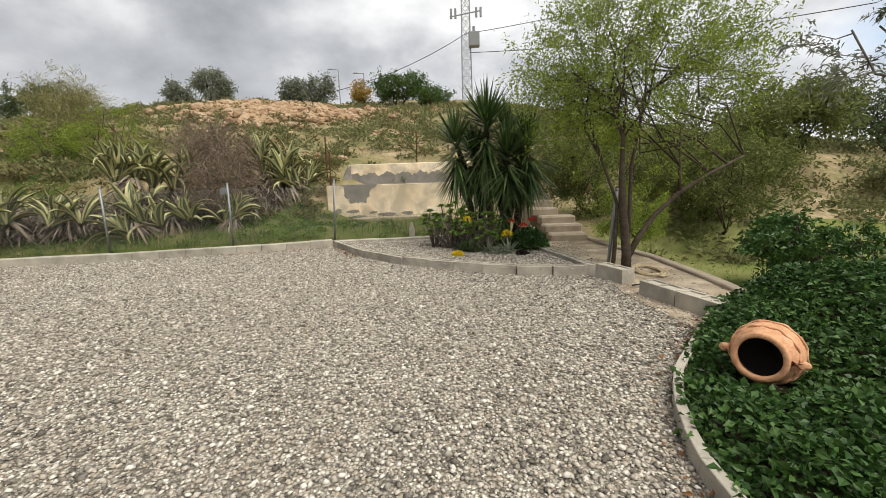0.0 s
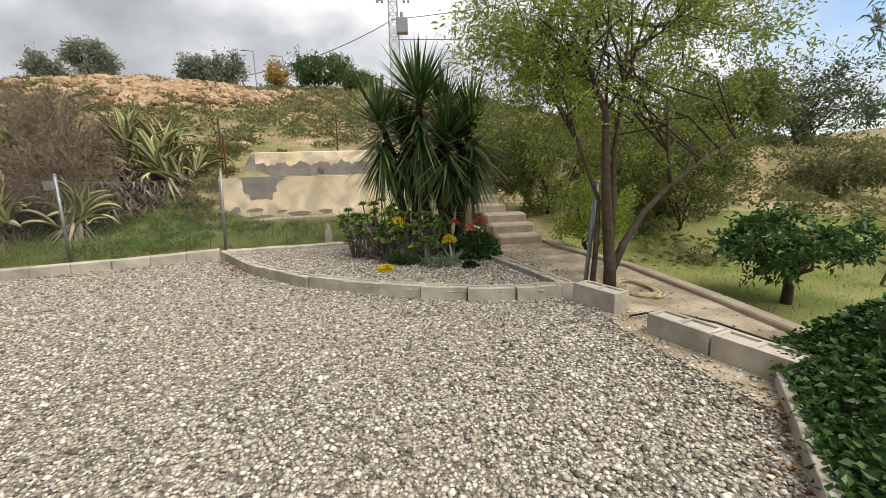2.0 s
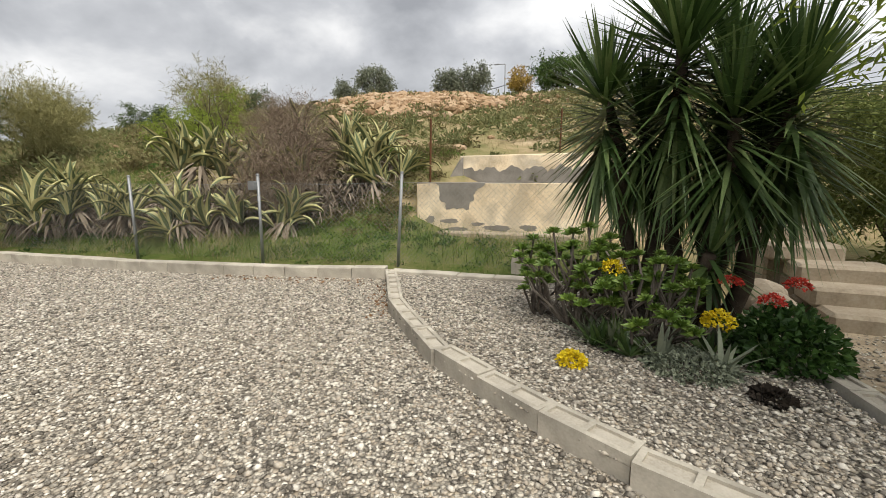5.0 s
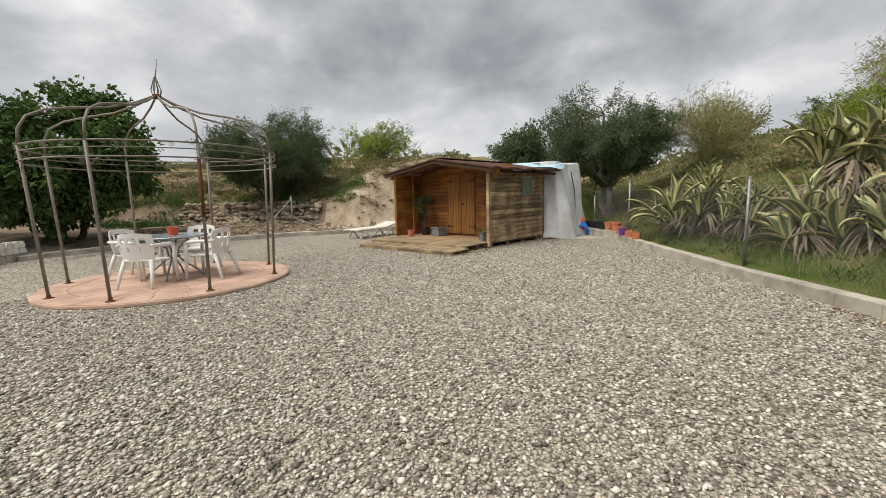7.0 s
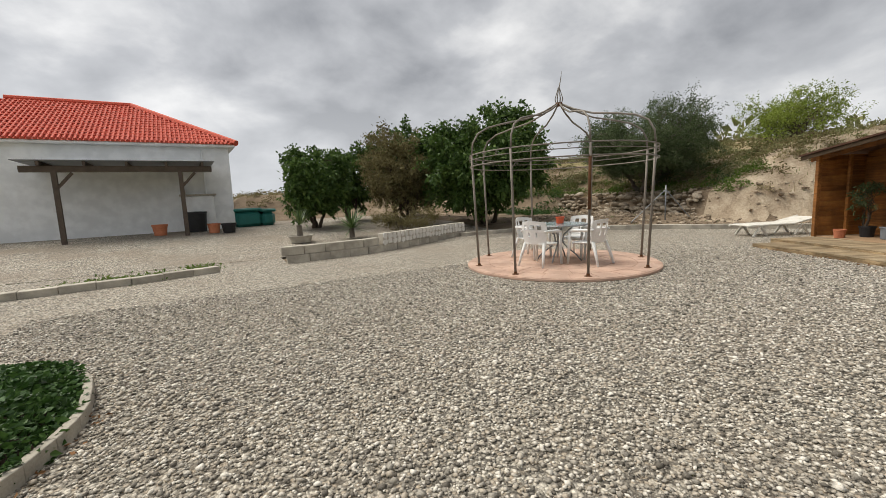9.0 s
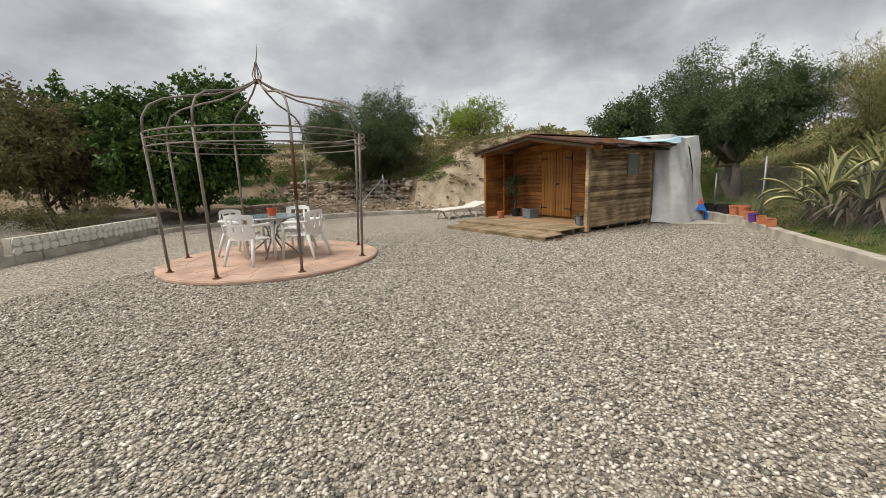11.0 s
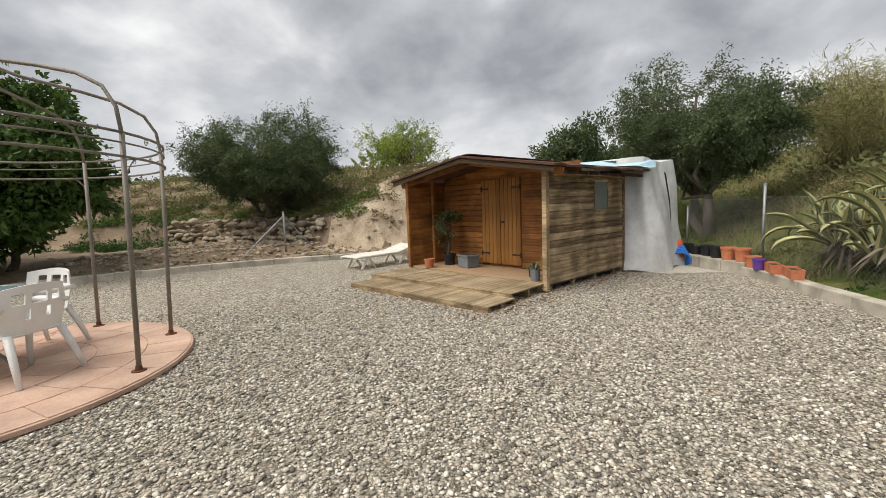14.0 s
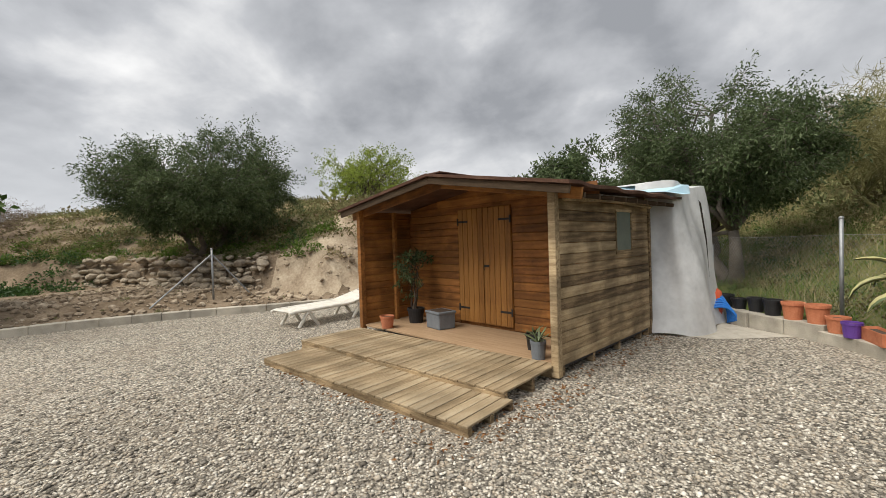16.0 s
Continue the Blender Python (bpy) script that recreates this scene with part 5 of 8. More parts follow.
part("lid", Build().box((0.13, 0.02, 0.14), pose(0, -0.045, 0), 0.004), M_galv, bx)
pw = thing("fence_post", "leaning galvanised fence post beside the almond tree", "fence post", pose(0, 0, 0))
fence_post(1.93, 6.0, -0.02, 1.22, (0.09, -0.05), pw)
bw = thing("braced_fence_post", "galvanised corner post with two diagonal braces", "fence post", pose(0, 0, 0))
fence_post(-14.0, -4.3, 0.1, 1.35, (0, 0), bw)
for ex, ey in ((-12.75, -4.75), (-14.7, -3.75)):
    part("brace", Build().tube([(-14.0, -4.3, 1.32), (ex, ey, 0.2)], 0.018, 8), M_galv, bw)
for x, y in ((-4.6, 13.2), (-4.3, 12.6), (-1.9, 15.0)):
    rpz = float(ground_z(x, y))
    rp1 = thing("rusty_stake", "rusty steel stake standing on the bank", "stake", pose(x, y, rpz), "rusty stakes")
    part("rod", Build().tube([(0, 0, -0.3), (0.02, 0.01, 1.25)], 0.022, 6), M_rust, rp1)

# ---- old cistern ----
cis = thing("cistern", "old cistern with flaking cream plastered walls", "cistern", pose(-4.15, 11.72, 0, 0, 0, 7))
part("front_wall", Build().box((4.6, 0.25, 1.35), pose(2.3, 0.125, 0.68), 0.02), M_plaster, cis)
part("wall_top", Build().box((4.58, 0.24, 0.02), pose(2.3, 0.13, 1.362), 0.008), M_render, cis)
part("basin_top", Build().box((4.4, 1.75, 0.1), pose(2.4, 1.1, 1.26), 0.01), M_render, cis)
part("side_wall", Build().box((0.22, 1.9, 1.3), pose(0.12, 1.2, 0.68), 0.015), M_plaster, cis)
part("rear_wall", Build().box((4.2, 0.25, 1.2), pose(2.45, 2.05, 1.42), 0.02), M_plaster, cis)
band_r = random.Random(4)
edge_z = [1.7 + 0.05 * math.sin(i * 0.8) + 0.03 * math.sin(i * 2.3 + 1) + band_r.uniform(-0.03, 0.03) for i in range(61)]
band_v = [(0.45 + 4.15 * i / 60, 1.915, z_) for i in range(61) for z_ in (1.3, edge_z[i])]
part("rear_band", Build().add(band_v, [(2 * i, 2 * i + 2, 2 * i + 3, 2 * i + 1) for i in range(60)]), M_render, cis, "exposed grey cement below ragged plaster")
part("rear_buttress", Build().add([(0.05, 1.6, 1.3), (0.45, 1.9, 1.3), (0.45, 1.9, 2.0), (0.3, 2.2, 2.0), (0.05, 2.2, 1.3)], [(0, 1, 2), (0, 2, 3), (0, 3, 4)]), M_render, cis)


def patch(parent, cx, cz, w, h, y, seed, mat, name):
    r = random.Random(seed)
    n = 64
    ph = [r.uniform(0, 6.28) for _ in range(4)]
    ring = []
    for i in range(n):
        a = 2 * math.pi * i / n
        k = 1 + 0.12 * math.sin(2 * a + ph[0]) + 0.08 * math.sin(3 * a + ph[1]) + 0.06 * math.sin(5 * a + ph[2]) + 0.07 * math.sin(9 * a + ph[3]) + 0.05 * math.sin(14 * a + 2 * ph[1]) + r.uniform(-0.05, 0.05)
        ring.append((cx + w / 2 * k * math.cos(a), cz + h / 2 * k * math.sin(a)))
    b = Build().add([(x, y - 0.006, min(z, 1.352)) for x, z in ring], [tuple(range(n))])
    part(name, b, mat, parent, "patch of bare grey render")


patch(cis, 0.92, 1.27, 0.9, 0.8, 0, 2, M_render, "render_patch")
for k, (cx, cz, w, h) in enumerate([(0.3, 0.62, 0.2, 0.14), (0.72, 0.6, 0.34, 0.1), (1.3, 0.55, 0.26, 0.07), (0.85, 0.42, 0.5, 0.12), (1.7, 0.48, 0.6, 0.1), (2.3, 0.5, 0.3, 0.12), (0.2, 0.45, 0.2, 0.1)]):
    patch(cis, cx, cz, w, h, 0, 20 + k, M_render, "worn_patch")
part("plinth", Build().box((2.6, 0.3, 0.14), pose(1.9, -0.35, 0.36), 0.02), M_step, cis)
# concrete stump in front
sb = thing("concrete_stump", "short grey concrete stump behind the bed", "concrete post", pose(-1.45, 9.75, 0.1))
part("body", Build().lathe([(0.075, 0), (0.075, 0.16), (0.03, 0.33), (0.015, 0.35), (0.001, 0.35)], 5), M_conc, sb)

# ---- stone steps and path ----
steps = thing("garden_steps", "worn stone steps climbing the bank", "steps", pose(2.0, 9.2, 0, 0, 0, 3))
for i in range(7):
    sw, sx_ = (0.82 + 0.04 * (i % 2), 0.08 - 0.03 * i) if i < 3 else (0.62 + 0.05 * (i % 2), -0.16 - 0.02 * i)
    part("step", Build().box((sw, 0.45, 0.2), pose(sx_, 0.34 * i, 0.07 + 0.165 * i, 0, 0, 2 * (i % 2) - 1), 0.035), M_step, steps)
    part("step_rubble", Build().box((sw - 0.08, 0.9, 0.165 * i + 0.02), pose(sx_, 0.34 * i + 0.5, 0.083 * i - 0.05), 0.03), M_rock, steps)
for x, y, r in ((1.35, 9.25, 0.2), (1.3, 9.6, 0.24), (1.42, 9.05, 0.13)):
    bo = thing("boulder", "rounded pale boulder beside the steps", "rock", pose(x, y, r * 0.4 - 0.02, rs.uniform(0, 90), 20, 40), "rocks by the steps")
    bmx = bmesh.new()
    bmesh.ops.create_icosphere(bmx, subdivisions=3, radius=r)
    for v in bmx.verts:
        v.co *= 1 + 0.22 * noise.noise(v.co * 5 + Vector((x, y, 0)))
    me = bpy.data.meshes.new("stone")
    bmx.to_mesh(me); bmx.free()
    me.materials.append(M_step)
    part("stone", me, None, bo)
sheet("path_of_earth", [(1.95, 3.6), (2.95, 3.5), (3.0, 5.4), (2.95, 6.8), (2.6, 8.4), (2.45, 9.3), (0.9, 9.35), (1.25, 7.9), (1.8, 5.9), (1.76, 5.0), (1.8, 4.5)], 0.012, M_path, "pale trodden earth path with chippings", "path")
eg = thing("edging_wall", "low pale concrete edge between path and grass", "kerb", kind="structure")
for (xa, ya), (xb, yb) in zip([(3.0, 3.2), (3.05, 5.4), (2.98, 6.9), (2.62, 8.5)], [(3.05, 5.4), (2.98, 6.9), (2.62, 8.5), (2.55, 9.3)]):
    L = math.dist((xa, ya), (xb, yb))
    part("edge_slab", Build().box((L - 0.01, 0.14, 0.7), None, 0.015), M_step, eg, at=pose((xa + xb) / 2, (ya + yb) / 2, -0.29, 0, 0, math.degrees(math.atan2(yb - ya, xb - xa))))
rope = thing("rope_coil", "loose coil of cream rope lying on the path", "rope", pose(2.5, 5.9, 0.02))
part("coil", Build().tube([((0.17 + 0.05 * math.sin(i * 0.37)) * math.cos(i * 0.4), (0.32 + 0.06 * math.cos(i * 0.23)) * math.sin(i * 0.4), 0.012 + 0.02 * (i % 7) / 7) for i in range(120)], 0.008, 5), surf("cream_rope", [(0.45, 0.36, 0.22), (0.6, 0.5, 0.33)], 40, 0.9, 0.3), rope)
hs = thing("black_hose", "thin black irrigation pipe across the path", "pipe", pose(0, 0, 0))
part("pipe", Build().tube([(1.95, 5.1, 0.03), (2.2, 5.0, 0.1), (2.5, 4.75, 0.06), (2.7, 4.3, 0.03), (2.75, 3.9, 0.03)], 0.009, 6), M_cable, hs, smooth=True)

# ---- jar lying in the ivy ----
jar = thing("terracotta_jar", "carved terracotta jar lying on its side in ivy", "jar", look((1.77, 2.5, 0.28), (-0.17, 0.65, 0.62)) @ pose(0, 0, 0, 180, 0, 0) @ Matrix.Diagonal((0.75, 0.75, 0.72, 1)))
prof = [(0.001, -0.34), (0.10, -0.335), (0.16, -0.29), (0.225, -0.17), (0.25, -0.05), (0.245, 0.05), (0.222, 0.13), (0.196, 0.175), (0.184, 0.195), (0.192, 0.215), (0.197, 0.235), (0.188, 0.25), (0.165, 0.252), (0.152, 0.24), (0.15, 0.21), (0.17, 0.15), (0.2, 0.0), (0.15, -0.25), (0.001, -0.3)]
jb = Build().lathe(prof, 40)
for zc, rr, am in ((0.1, 0.232, 0.012), (-0.06, 0.252, 0.012), (-0.2, 0.212, 0.01)):
    part("band", Build().tube([((rr + 0.004 * math.sin(9 * a)) * math.cos(a), (rr + 0.004 * math.sin(9 * a)) * math.sin(a), zc + 0.012 * math.sin(14 * a)) for a in np.linspace(0, 2 * math.pi, 80)], am, 6), M_jar, jar, smooth=True)
part("body", jb, M_jar, jar, smooth=True)
# added dark liner over the terracotta, painting the shade in the jar's mouth
part("inside", Build().lathe([(0.147, 0.205), (0.165, 0.15), (0.19, 0.0), (0.001, -0.2)], 24), M_dark, jar)
for s in (-1, 1):
    part("handle", Build().tube([(s * 0.195, 0, 0.19), (s * 0.25, 0, 0.19), (s * 0.275, 0, 0.14), (s * 0.245, 0, 0.08)], [0.026, 0.03, 0.032, 0.026], 8), M_jar, jar, smooth=True)

# ---- grass bed to the south ----
kerb("kerb_lawn", [(0.2, -4.75), (1.5, -4.35), (3.5, -4.0)], 0.2, BLK_LOW, "concrete kerb round a small planted bed", side=-0.1)

# ---- house, pergola, tank ----
H0 = pose(-0.45, -14.9, 0.38, 0, 0, 4)
house = thing("house", "white single-storey house with red tiled hip roof", "house", H0)
part("wall", Build().box((11.0, 9.0, 3.45), pose(5.5, -4.5, 1.72), 0.03), M_house, house)
part("fascia", Build().box((11.5, 9.5, 0.12), pose(5.5, -4.5, 3.46), 0.03), M_house, house)
ev = [(-0.3, 0.3, 3.52), (11.3, 0.3, 3.52), (11.3, -9.3, 3.52), (-0.3, -9.3, 3.52), (3.4, -4.5, 5.7), (7.6, -4.5, 5.7)]
part("roof", Build().add(ev, [(0, 1, 5, 4), (1, 2, 5), (2, 3, 4, 5), (3, 0, 4), (3, 2, 1, 0)]), M_tile, house)
tile_b = Build()
for k in range(76):
    x = -0.25 + k * 0.15
    f = min(1.0, (x + 0.3) / 3.7, (11.3 - x) / 3.7)
    if f > 0.05:
        p0, p1 = np.array((x, 0.33, 3.55)), np.array((x, 0.3 - 4.8 * f, 3.55 + 2.18 * f))
        tile_b.tube([p0, p1], 0.05, 6)
for k in range(62):
    y = 0.2 - k * 0.15
    f = min(1.0, (0.3 - y) / 4.8, (y + 9.3) / 4.8)
    if f > 0.05:
        tile_b.tube([(-0.33, y, 3.55), (-0.3 + 3.7 * f, y, 3.55 + 2.18 * f)], 0.05, 6)
tagged(part("roof_tile_rows", tile_b, M_tile, house), kind="stuff")
course_b = Build()
for k in range(1, 14):
    f = k / 14
    y_, z_ = 0.3 - 4.8 * f, 3.6 + 2.18 * f
    course_b.tube([(-0.3 + 3.7 * f, y_, z_), (11.3 - 3.7 * f, y_, z_)], 0.025, 4)
    course_b.tube([(-0.3 + 3.7 * f, y_, z_), (-0.3 + 3.7 * f, -9.3 + 4.8 * f, z_)], 0.025, 4)
tagged(part("tile_course_lips", course_b, M_tile, house), kind="stuff")
for a, b in (((-0.3, 0.3, 3.57), (3.4, -4.5, 5.76)), ((3.4, -4.5, 5.76), (7.6, -4.5, 5.76)), ((-0.3, -9.3, 3.57), (3.4, -4.5, 5.76))):
    part("ridge_tile", Build().tube([a, b], 0.12, 8), M_tile, house)
part("wash_trough", Build().box((1.1, 0.5, 1.45), pose(1.3, 0.26, 0.72), 0.04), M_house, house)
part("trough_slab", Build().box((1.3, 0.6, 0.07), pose(1.3, 0.28, 1.47), 0.02), M_conc, house)
part("downpipe", Build().tube([(1.0, 0.06, 3.3), (1.0, 0.06, 1.3)], 0.04, 8), M_house, house)
pg = thing("pergola", "dark timber pergola beside the house", "pergola", pose(1.22, -12.7, 0.33, 0, 0, 4))
for x in (0.0, 3.4):
    part("post", Build().box((0.14, 0.14, 2.35), pose(x, 0, 1.17), 0.012), M_pergola, pg)
    part("brace", Build().tube([(x + 0.02, 0, 1.75), (x - 0.45, 0, 2.3)], 0.05, 6), M_pergola, pg)
part("beam", Build().box((5.2, 0.12, 0.2), pose(1.6, 0, 2.42), 0.012), M_pergola, pg)
for k in range(5):
    part("rafter", Build().box((0.08, 2.6, 0.14), pose(-0.7 + k * 1.1, -1.0, 2.58), 0.01), M_pergola, pg)
part("cover_sheet", Build().box((5.4, 2.7, 0.03), pose(1.6, -1.0, 2.68), 0.01), M_steel_far, pg)
tk = thing("garden_tub", "green plastic garden tub with lid", "tub", pose(-1.12, -15.6, 0.38, 0, 0, 12))
for nm, sx, cx, h in (("body", 1.15, 0.25, 0.72), ("side_body", 0.62, -0.6, 0.66)):
    part(nm, Build().box((sx, 1.2, h), pose(cx, 0, h / 2), 0.16), M_green_p, tk)
    part("lid", Build().box((sx + 0.06, 1.26, 0.14), pose(cx, 0, h + 0.05), 0.06), M_green_p, tk)
bn = thing("black_bin", "black plastic bin beside the house wall", "bin", pose(0.95, -14.0, 0.36))
part("body", Build().lathe([(0.001, 0), (0.32, 0), (0.38, 0.75), (0.4, 0.76), (0.4, 0.82), (0.001, 0.84)], 20), M_black, bn)
for x, y, r, h, mt, lab in ((0.35, -12.9, 0.22, 0.36, M_terra, "terracotta pot in front of the house"), (-0.15, -12.7, 0.26, 0.36, M_black, "black pot in front of the house"), (2.1, -13.3, 0.25, 0.4, M_terra, "terracotta pot under the pergola")):
    pot("flower_pot", x, y, float(south_rise(y)), r, h, mt, lab, group="pots by the house")

# ---- lattice mast, street lamps, cables on the hill ----
mz = float(ground_z(0.0, 62.0))
mast = thing("lattice_mast", "tall galvanised lattice mast with antennas", "mast", pose(0.05, 62.0, mz))
MH = 30 - mz
for sx in (-1, 1):
    for sy in (-1, 1):
        part("leg", Build().tube([(sx * 0.75, sy * 0.75, 0), (sx * 0.5, sy * 0.5, MH)], 0.07, 5), M_steel_far, mast)
n = 16
for k in range(n):
    z0, z1 = MH * k / n, MH * (k + 1) / n
    w0, w1 = 0.75 - 0.25 * k / n, 0.75 - 0.25 * (k + 1) / n
    b = Build()
    for s in (-1, 1):
        b.tube([(-w0, s * w0, z0), (w1, s * w1, z1)], 0.035, 4).tube([(w0, s * w0, z0), (-w1, s * w1, z1)], 0.035, 4)
        b.tube([(s * w0, -w0, z0), (s * w1, w1, z1)], 0.035, 4)
        b.tube([(-w1, s * w1, z1), (w1, s * w1, z1)], 0.03, 4)
    part("lattice_bay", b, M_steel_far, mast)
part("cross_arm", Build().tube([(-2.2, 0, MH - 6.2), (2.2, 0, MH - 5.6)], 0.09, 5), M_steel_far, mast)
for x in (-2.0, -1.4, 1.5, 2.1):
    part("antenna", Build().box((0.3, 0.3, 1.3), pose(x, 0, MH - 5.8), 0.04), M_steel_far, mast)
part("transformer", Build().box((1.5, 1.2, 1.9), pose(1.1, -0.9, MH - 9.6), 0.1).tube([(1.1, -0.9, MH - 8.6), (1.1, -0.9, MH - 7.9)], 0.2, 8), M_galv, mast)
for x, y, h in ((-18.5, 62, 8.5), (-14.8, 62, 7.5)):
    sl = thing("street_lamp", "slender galvanised street lamp on the hilltop", "street lamp", pose(x, y, float(ground_z(x, y))), "street lamps")
    part("pole", Build().tube([(0, 0, -0.5), (0, 0, h)], [0.1, 0.06], 6), M_steel_far, sl)
    part("arm", Build().tube([(0, 0, h), (-1.1, 0, h + 0.1)], 0.05, 5), M_steel_far, sl)
    part("lamp_head", Build().box((0.7, 0.25, 0.14), pose(-1.2, 0, h + 0.1), 0.03), M_steel_far, sl)
for nm, pts in (("power_cable", [(-42, 62, 14.6), (-20, 62, 14.6), (0, 62, 21.5)]), ("power_cable", [(0, 62, 21.5), (30, 62, 26), (60, 60, 33)]), ("power_cable", [(0.5, 62, 19.0), (20, 55, 17.5), (40, 46, 17)])):
    cb_ = thing(nm, "sagging black overhead cable", "cable", group="overhead cables")
    a, m_, b = [np.array(p, float) for p in pts]
    part("wire", Build().tube([(1 - u) ** 2 * a + 2 * u * (1 - u) * (2 * m_ - (a + b) / 2) + u * u * b for u in np.linspace(0, 1, 16)], 0.045, 4), M_cable, cb_)
for x, y, h in ((-40, 60, 6.0),):
    pp = thing("power_pole", "grey concrete power pole on the skyline", "power pole", pose(x, y, float(ground_z(x, y)) - 0.3))
    part("pole", Build().tube([(0, 0, 0), (0, 0, h)], [0.16, 0.1], 6), M_steel_far, pp)
    part("stay", Build().tube([(0, 0, h), (2.6, 0, 0)], 0.03, 4), M_steel_far, pp)


# ---- vegetation ----
def wiggle(a, b, rng, amount, n=5, lift=0.0):
    """A bent line from a to b."""
    a, b = np.asarray(a, float), np.asarray(b, float)
    l = np.linalg.norm(b - a)
    pts = [a + (b - a) * u for u in np.linspace(0, 1, n)]
    for i in range(1, n - 1):
        pts[i] = pts[i] + rng.normal(size=3) * amount * l + np.array((0, 0, lift * l * math.sin(math.pi * i / (n - 1))))
    return pts


def tree(name, label, category, base, trunks, crown_c, crown_r, leaf_mat, bark, n_leaf, leaf, seed, limbs=9, subs=6, twigs=5, trunk_r=0.1, spread=0.16, hollow=0.45, up=0.25, droop=0.2, group="", trunk_label="", fork=0.35, limb_k=0.45, twig_k=1.0, stems=()):
    """A tree: tapering trunks fork into limbs, boughs and twigs; leaves sit along the twigs."""
    rng = np.random.RandomState(seed)
    base, cc, cr = np.asarray(base, float), np.asarray(crown_c, float), np.asarray(crown_r, float)
    t = thing(name, label, category, pose(*base), group)
    wood = Build()
    tips = []
    forks = []
    for k in range(trunks):
        a = 2 * math.pi * k / max(trunks, 1) + rng.uniform(0, 1)
        off = np.array((math.cos(a), math.sin(a), 0)) * (trunk_r * 1.2 if trunks > 1 else 0)
        top = base + (cc - base) * fork + (np.array((math.cos(a) * cr[0], math.sin(a) * cr[1], 0)) * 0.22 if trunks > 1 else 0)
        line = wiggle(base + off + np.array((0, 0, -0.15)), top, rng, 0.06, 5)
        wood.tube(line, np.linspace(trunk_r * 1.25, trunk_r * 0.75, 5), 9)
        forks.append(line[-1])
    for r_lo, r_hi, *line in stems:
        line = [np.asarray(q_, float) for q_ in line]
        wood.tube(line, np.linspace(r_lo, r_hi, len(line)), 9)
        forks += [line[-1], (line[-1] + line[-2]) / 2, line[-2]]
    tw = Build()
    for i in range(limbs):
        f = forks[i % len(forks)]
        d = rng.normal(size=3)
        d[2] = abs(d[2]) * 0.8 + up
        d /= np.linalg.norm(d)
        tgt = cc + d * cr * 0.55 * rng.uniform(0.75, 1.15)
        line = wiggle(f, tgt, rng, 0.08, 5)
        r0 = trunk_r * limb_k
        wood.tube(line, np.linspace(r0, r0 * 0.4, 5), 6)
        for j in range(subs):
            u = rng.uniform(0.45, 1.0)
            k = min(int(u * 4), 3)
            st = line[k] + (line[k + 1] - line[k]) * (u * 4 - k)
            e = unit(rng.normal(size=3) * np.array((1, 1, 0.8)) + unit(st - cc) * 0.9)
            end = st + e * cr * rng.uniform(0.3, 0.6)
            q_ = (end - cc) / cr
            l = np.linalg.norm(q_)
            if l > 1.0:
                end = cc + (end - cc) / l * rng.uniform(0.82, 1.0)
            l2 = wiggle(st, end, rng, 0.08, 4)
            tw.tube(l2, np.linspace(r0 * 0.3, r0 * 0.1, 4), 4, cap=False)
            for m in range(twigs):
                u2 = rng.uniform(0.35, 1.0)
                kk = min(int(u2 * 3), 2)
                s2 = l2[kk] + (l2[kk + 1] - l2[kk]) * (u2 * 3 - kk)
                e2 = unit(rng.normal(size=3) + unit(s2 - cc) * 0.7 + np.array((0, 0, 0.25)))
                end2 = s2 + e2 * float(cr.mean()) * rng.uniform(0.1, 0.26) * twig_k
                tw.tube([s2, end2], [r0 * 0.09, r0 * 0.03], 3, cap=False)
                tips.append((s2, end2))
    part("trunk", wood, bark, None, trunk_label, smooth=True).parent = t
    tagged(part("branchwork", tw, bark, None), kind="stuff").parent = t
    # undo the parent's offset: geometry is in world space
    for ch in t.children:
        ch.matrix_parent_inverse = t.matrix_world.inverted()
    s = np.array([a for a, b in tips]); e_ = np.array([b for a, b in tips])
    idx = rng.randint(0, len(tips), n_leaf)
    u = rng.uniform(0.0, 1.02, n_leaf)[:, None]
    p = s[idx] + (e_[idx] - s[idx]) * u + rng.normal(size=(n_leaf, 3)) * spread * 0.5
    d = unit(e_[idx] - s[idx]) * 0.6 + rng.normal(size=(n_leaf, 3)) * 0.7 + np.array((0, 0, 0.1))
    L = leaf[0] * rng.uniform(0.65, 1.3, n_leaf)
    v, tr = leaf_arrays(p, d, L, L * leaf[1], rng, 0.2, droop)
    cr_ob = new("crown", tri_mesh("crown", v, tr, leaf_mat))
    cr_ob.parent = t
    cr_ob.matrix_parent_inverse = t.matrix_world.inverted()
    tagged(cr_ob, kind="stuff")
    return t


def gz_(x, y):
    return float(ground_z(x, y))


# almond by the path, in young leaf
ALMOND_STEMS = [
    (0.075, 0.02, (2.15, 5.85, -0.1), (2.15, 5.86, 0.3), (2.07, 5.82, 0.9), (2.03, 5.8, 1.3), (2.08, 5.95, 1.9), (1.95, 6.2, 2.5)),
    (0.048, 0.016, (2.16, 5.87, 0.22), (2.36, 5.98, 0.52), (2.63, 6.1, 0.82), (3.0, 6.2, 1.12), (3.5, 6.35, 1.38), (4.1, 6.6, 1.62)),
    (0.036, 0.014, (2.15, 5.87, 0.3), (2.2, 5.93, 0.9), (2.24, 6.05, 1.5), (2.45, 6.3, 2.2), (2.6, 6.5, 2.9)),
    (0.034, 0.012, (1.98, 5.93, -0.1), (2.0, 5.9, 0.4), (2.0, 5.86, 1.0), (1.82, 6.0, 1.6), (1.6, 6.2, 2.1)),
    (0.024, 0.012, (3.0, 6.2, 1.12), (3.05, 6.35, 1.5), (3.1, 6.5, 2.1))]
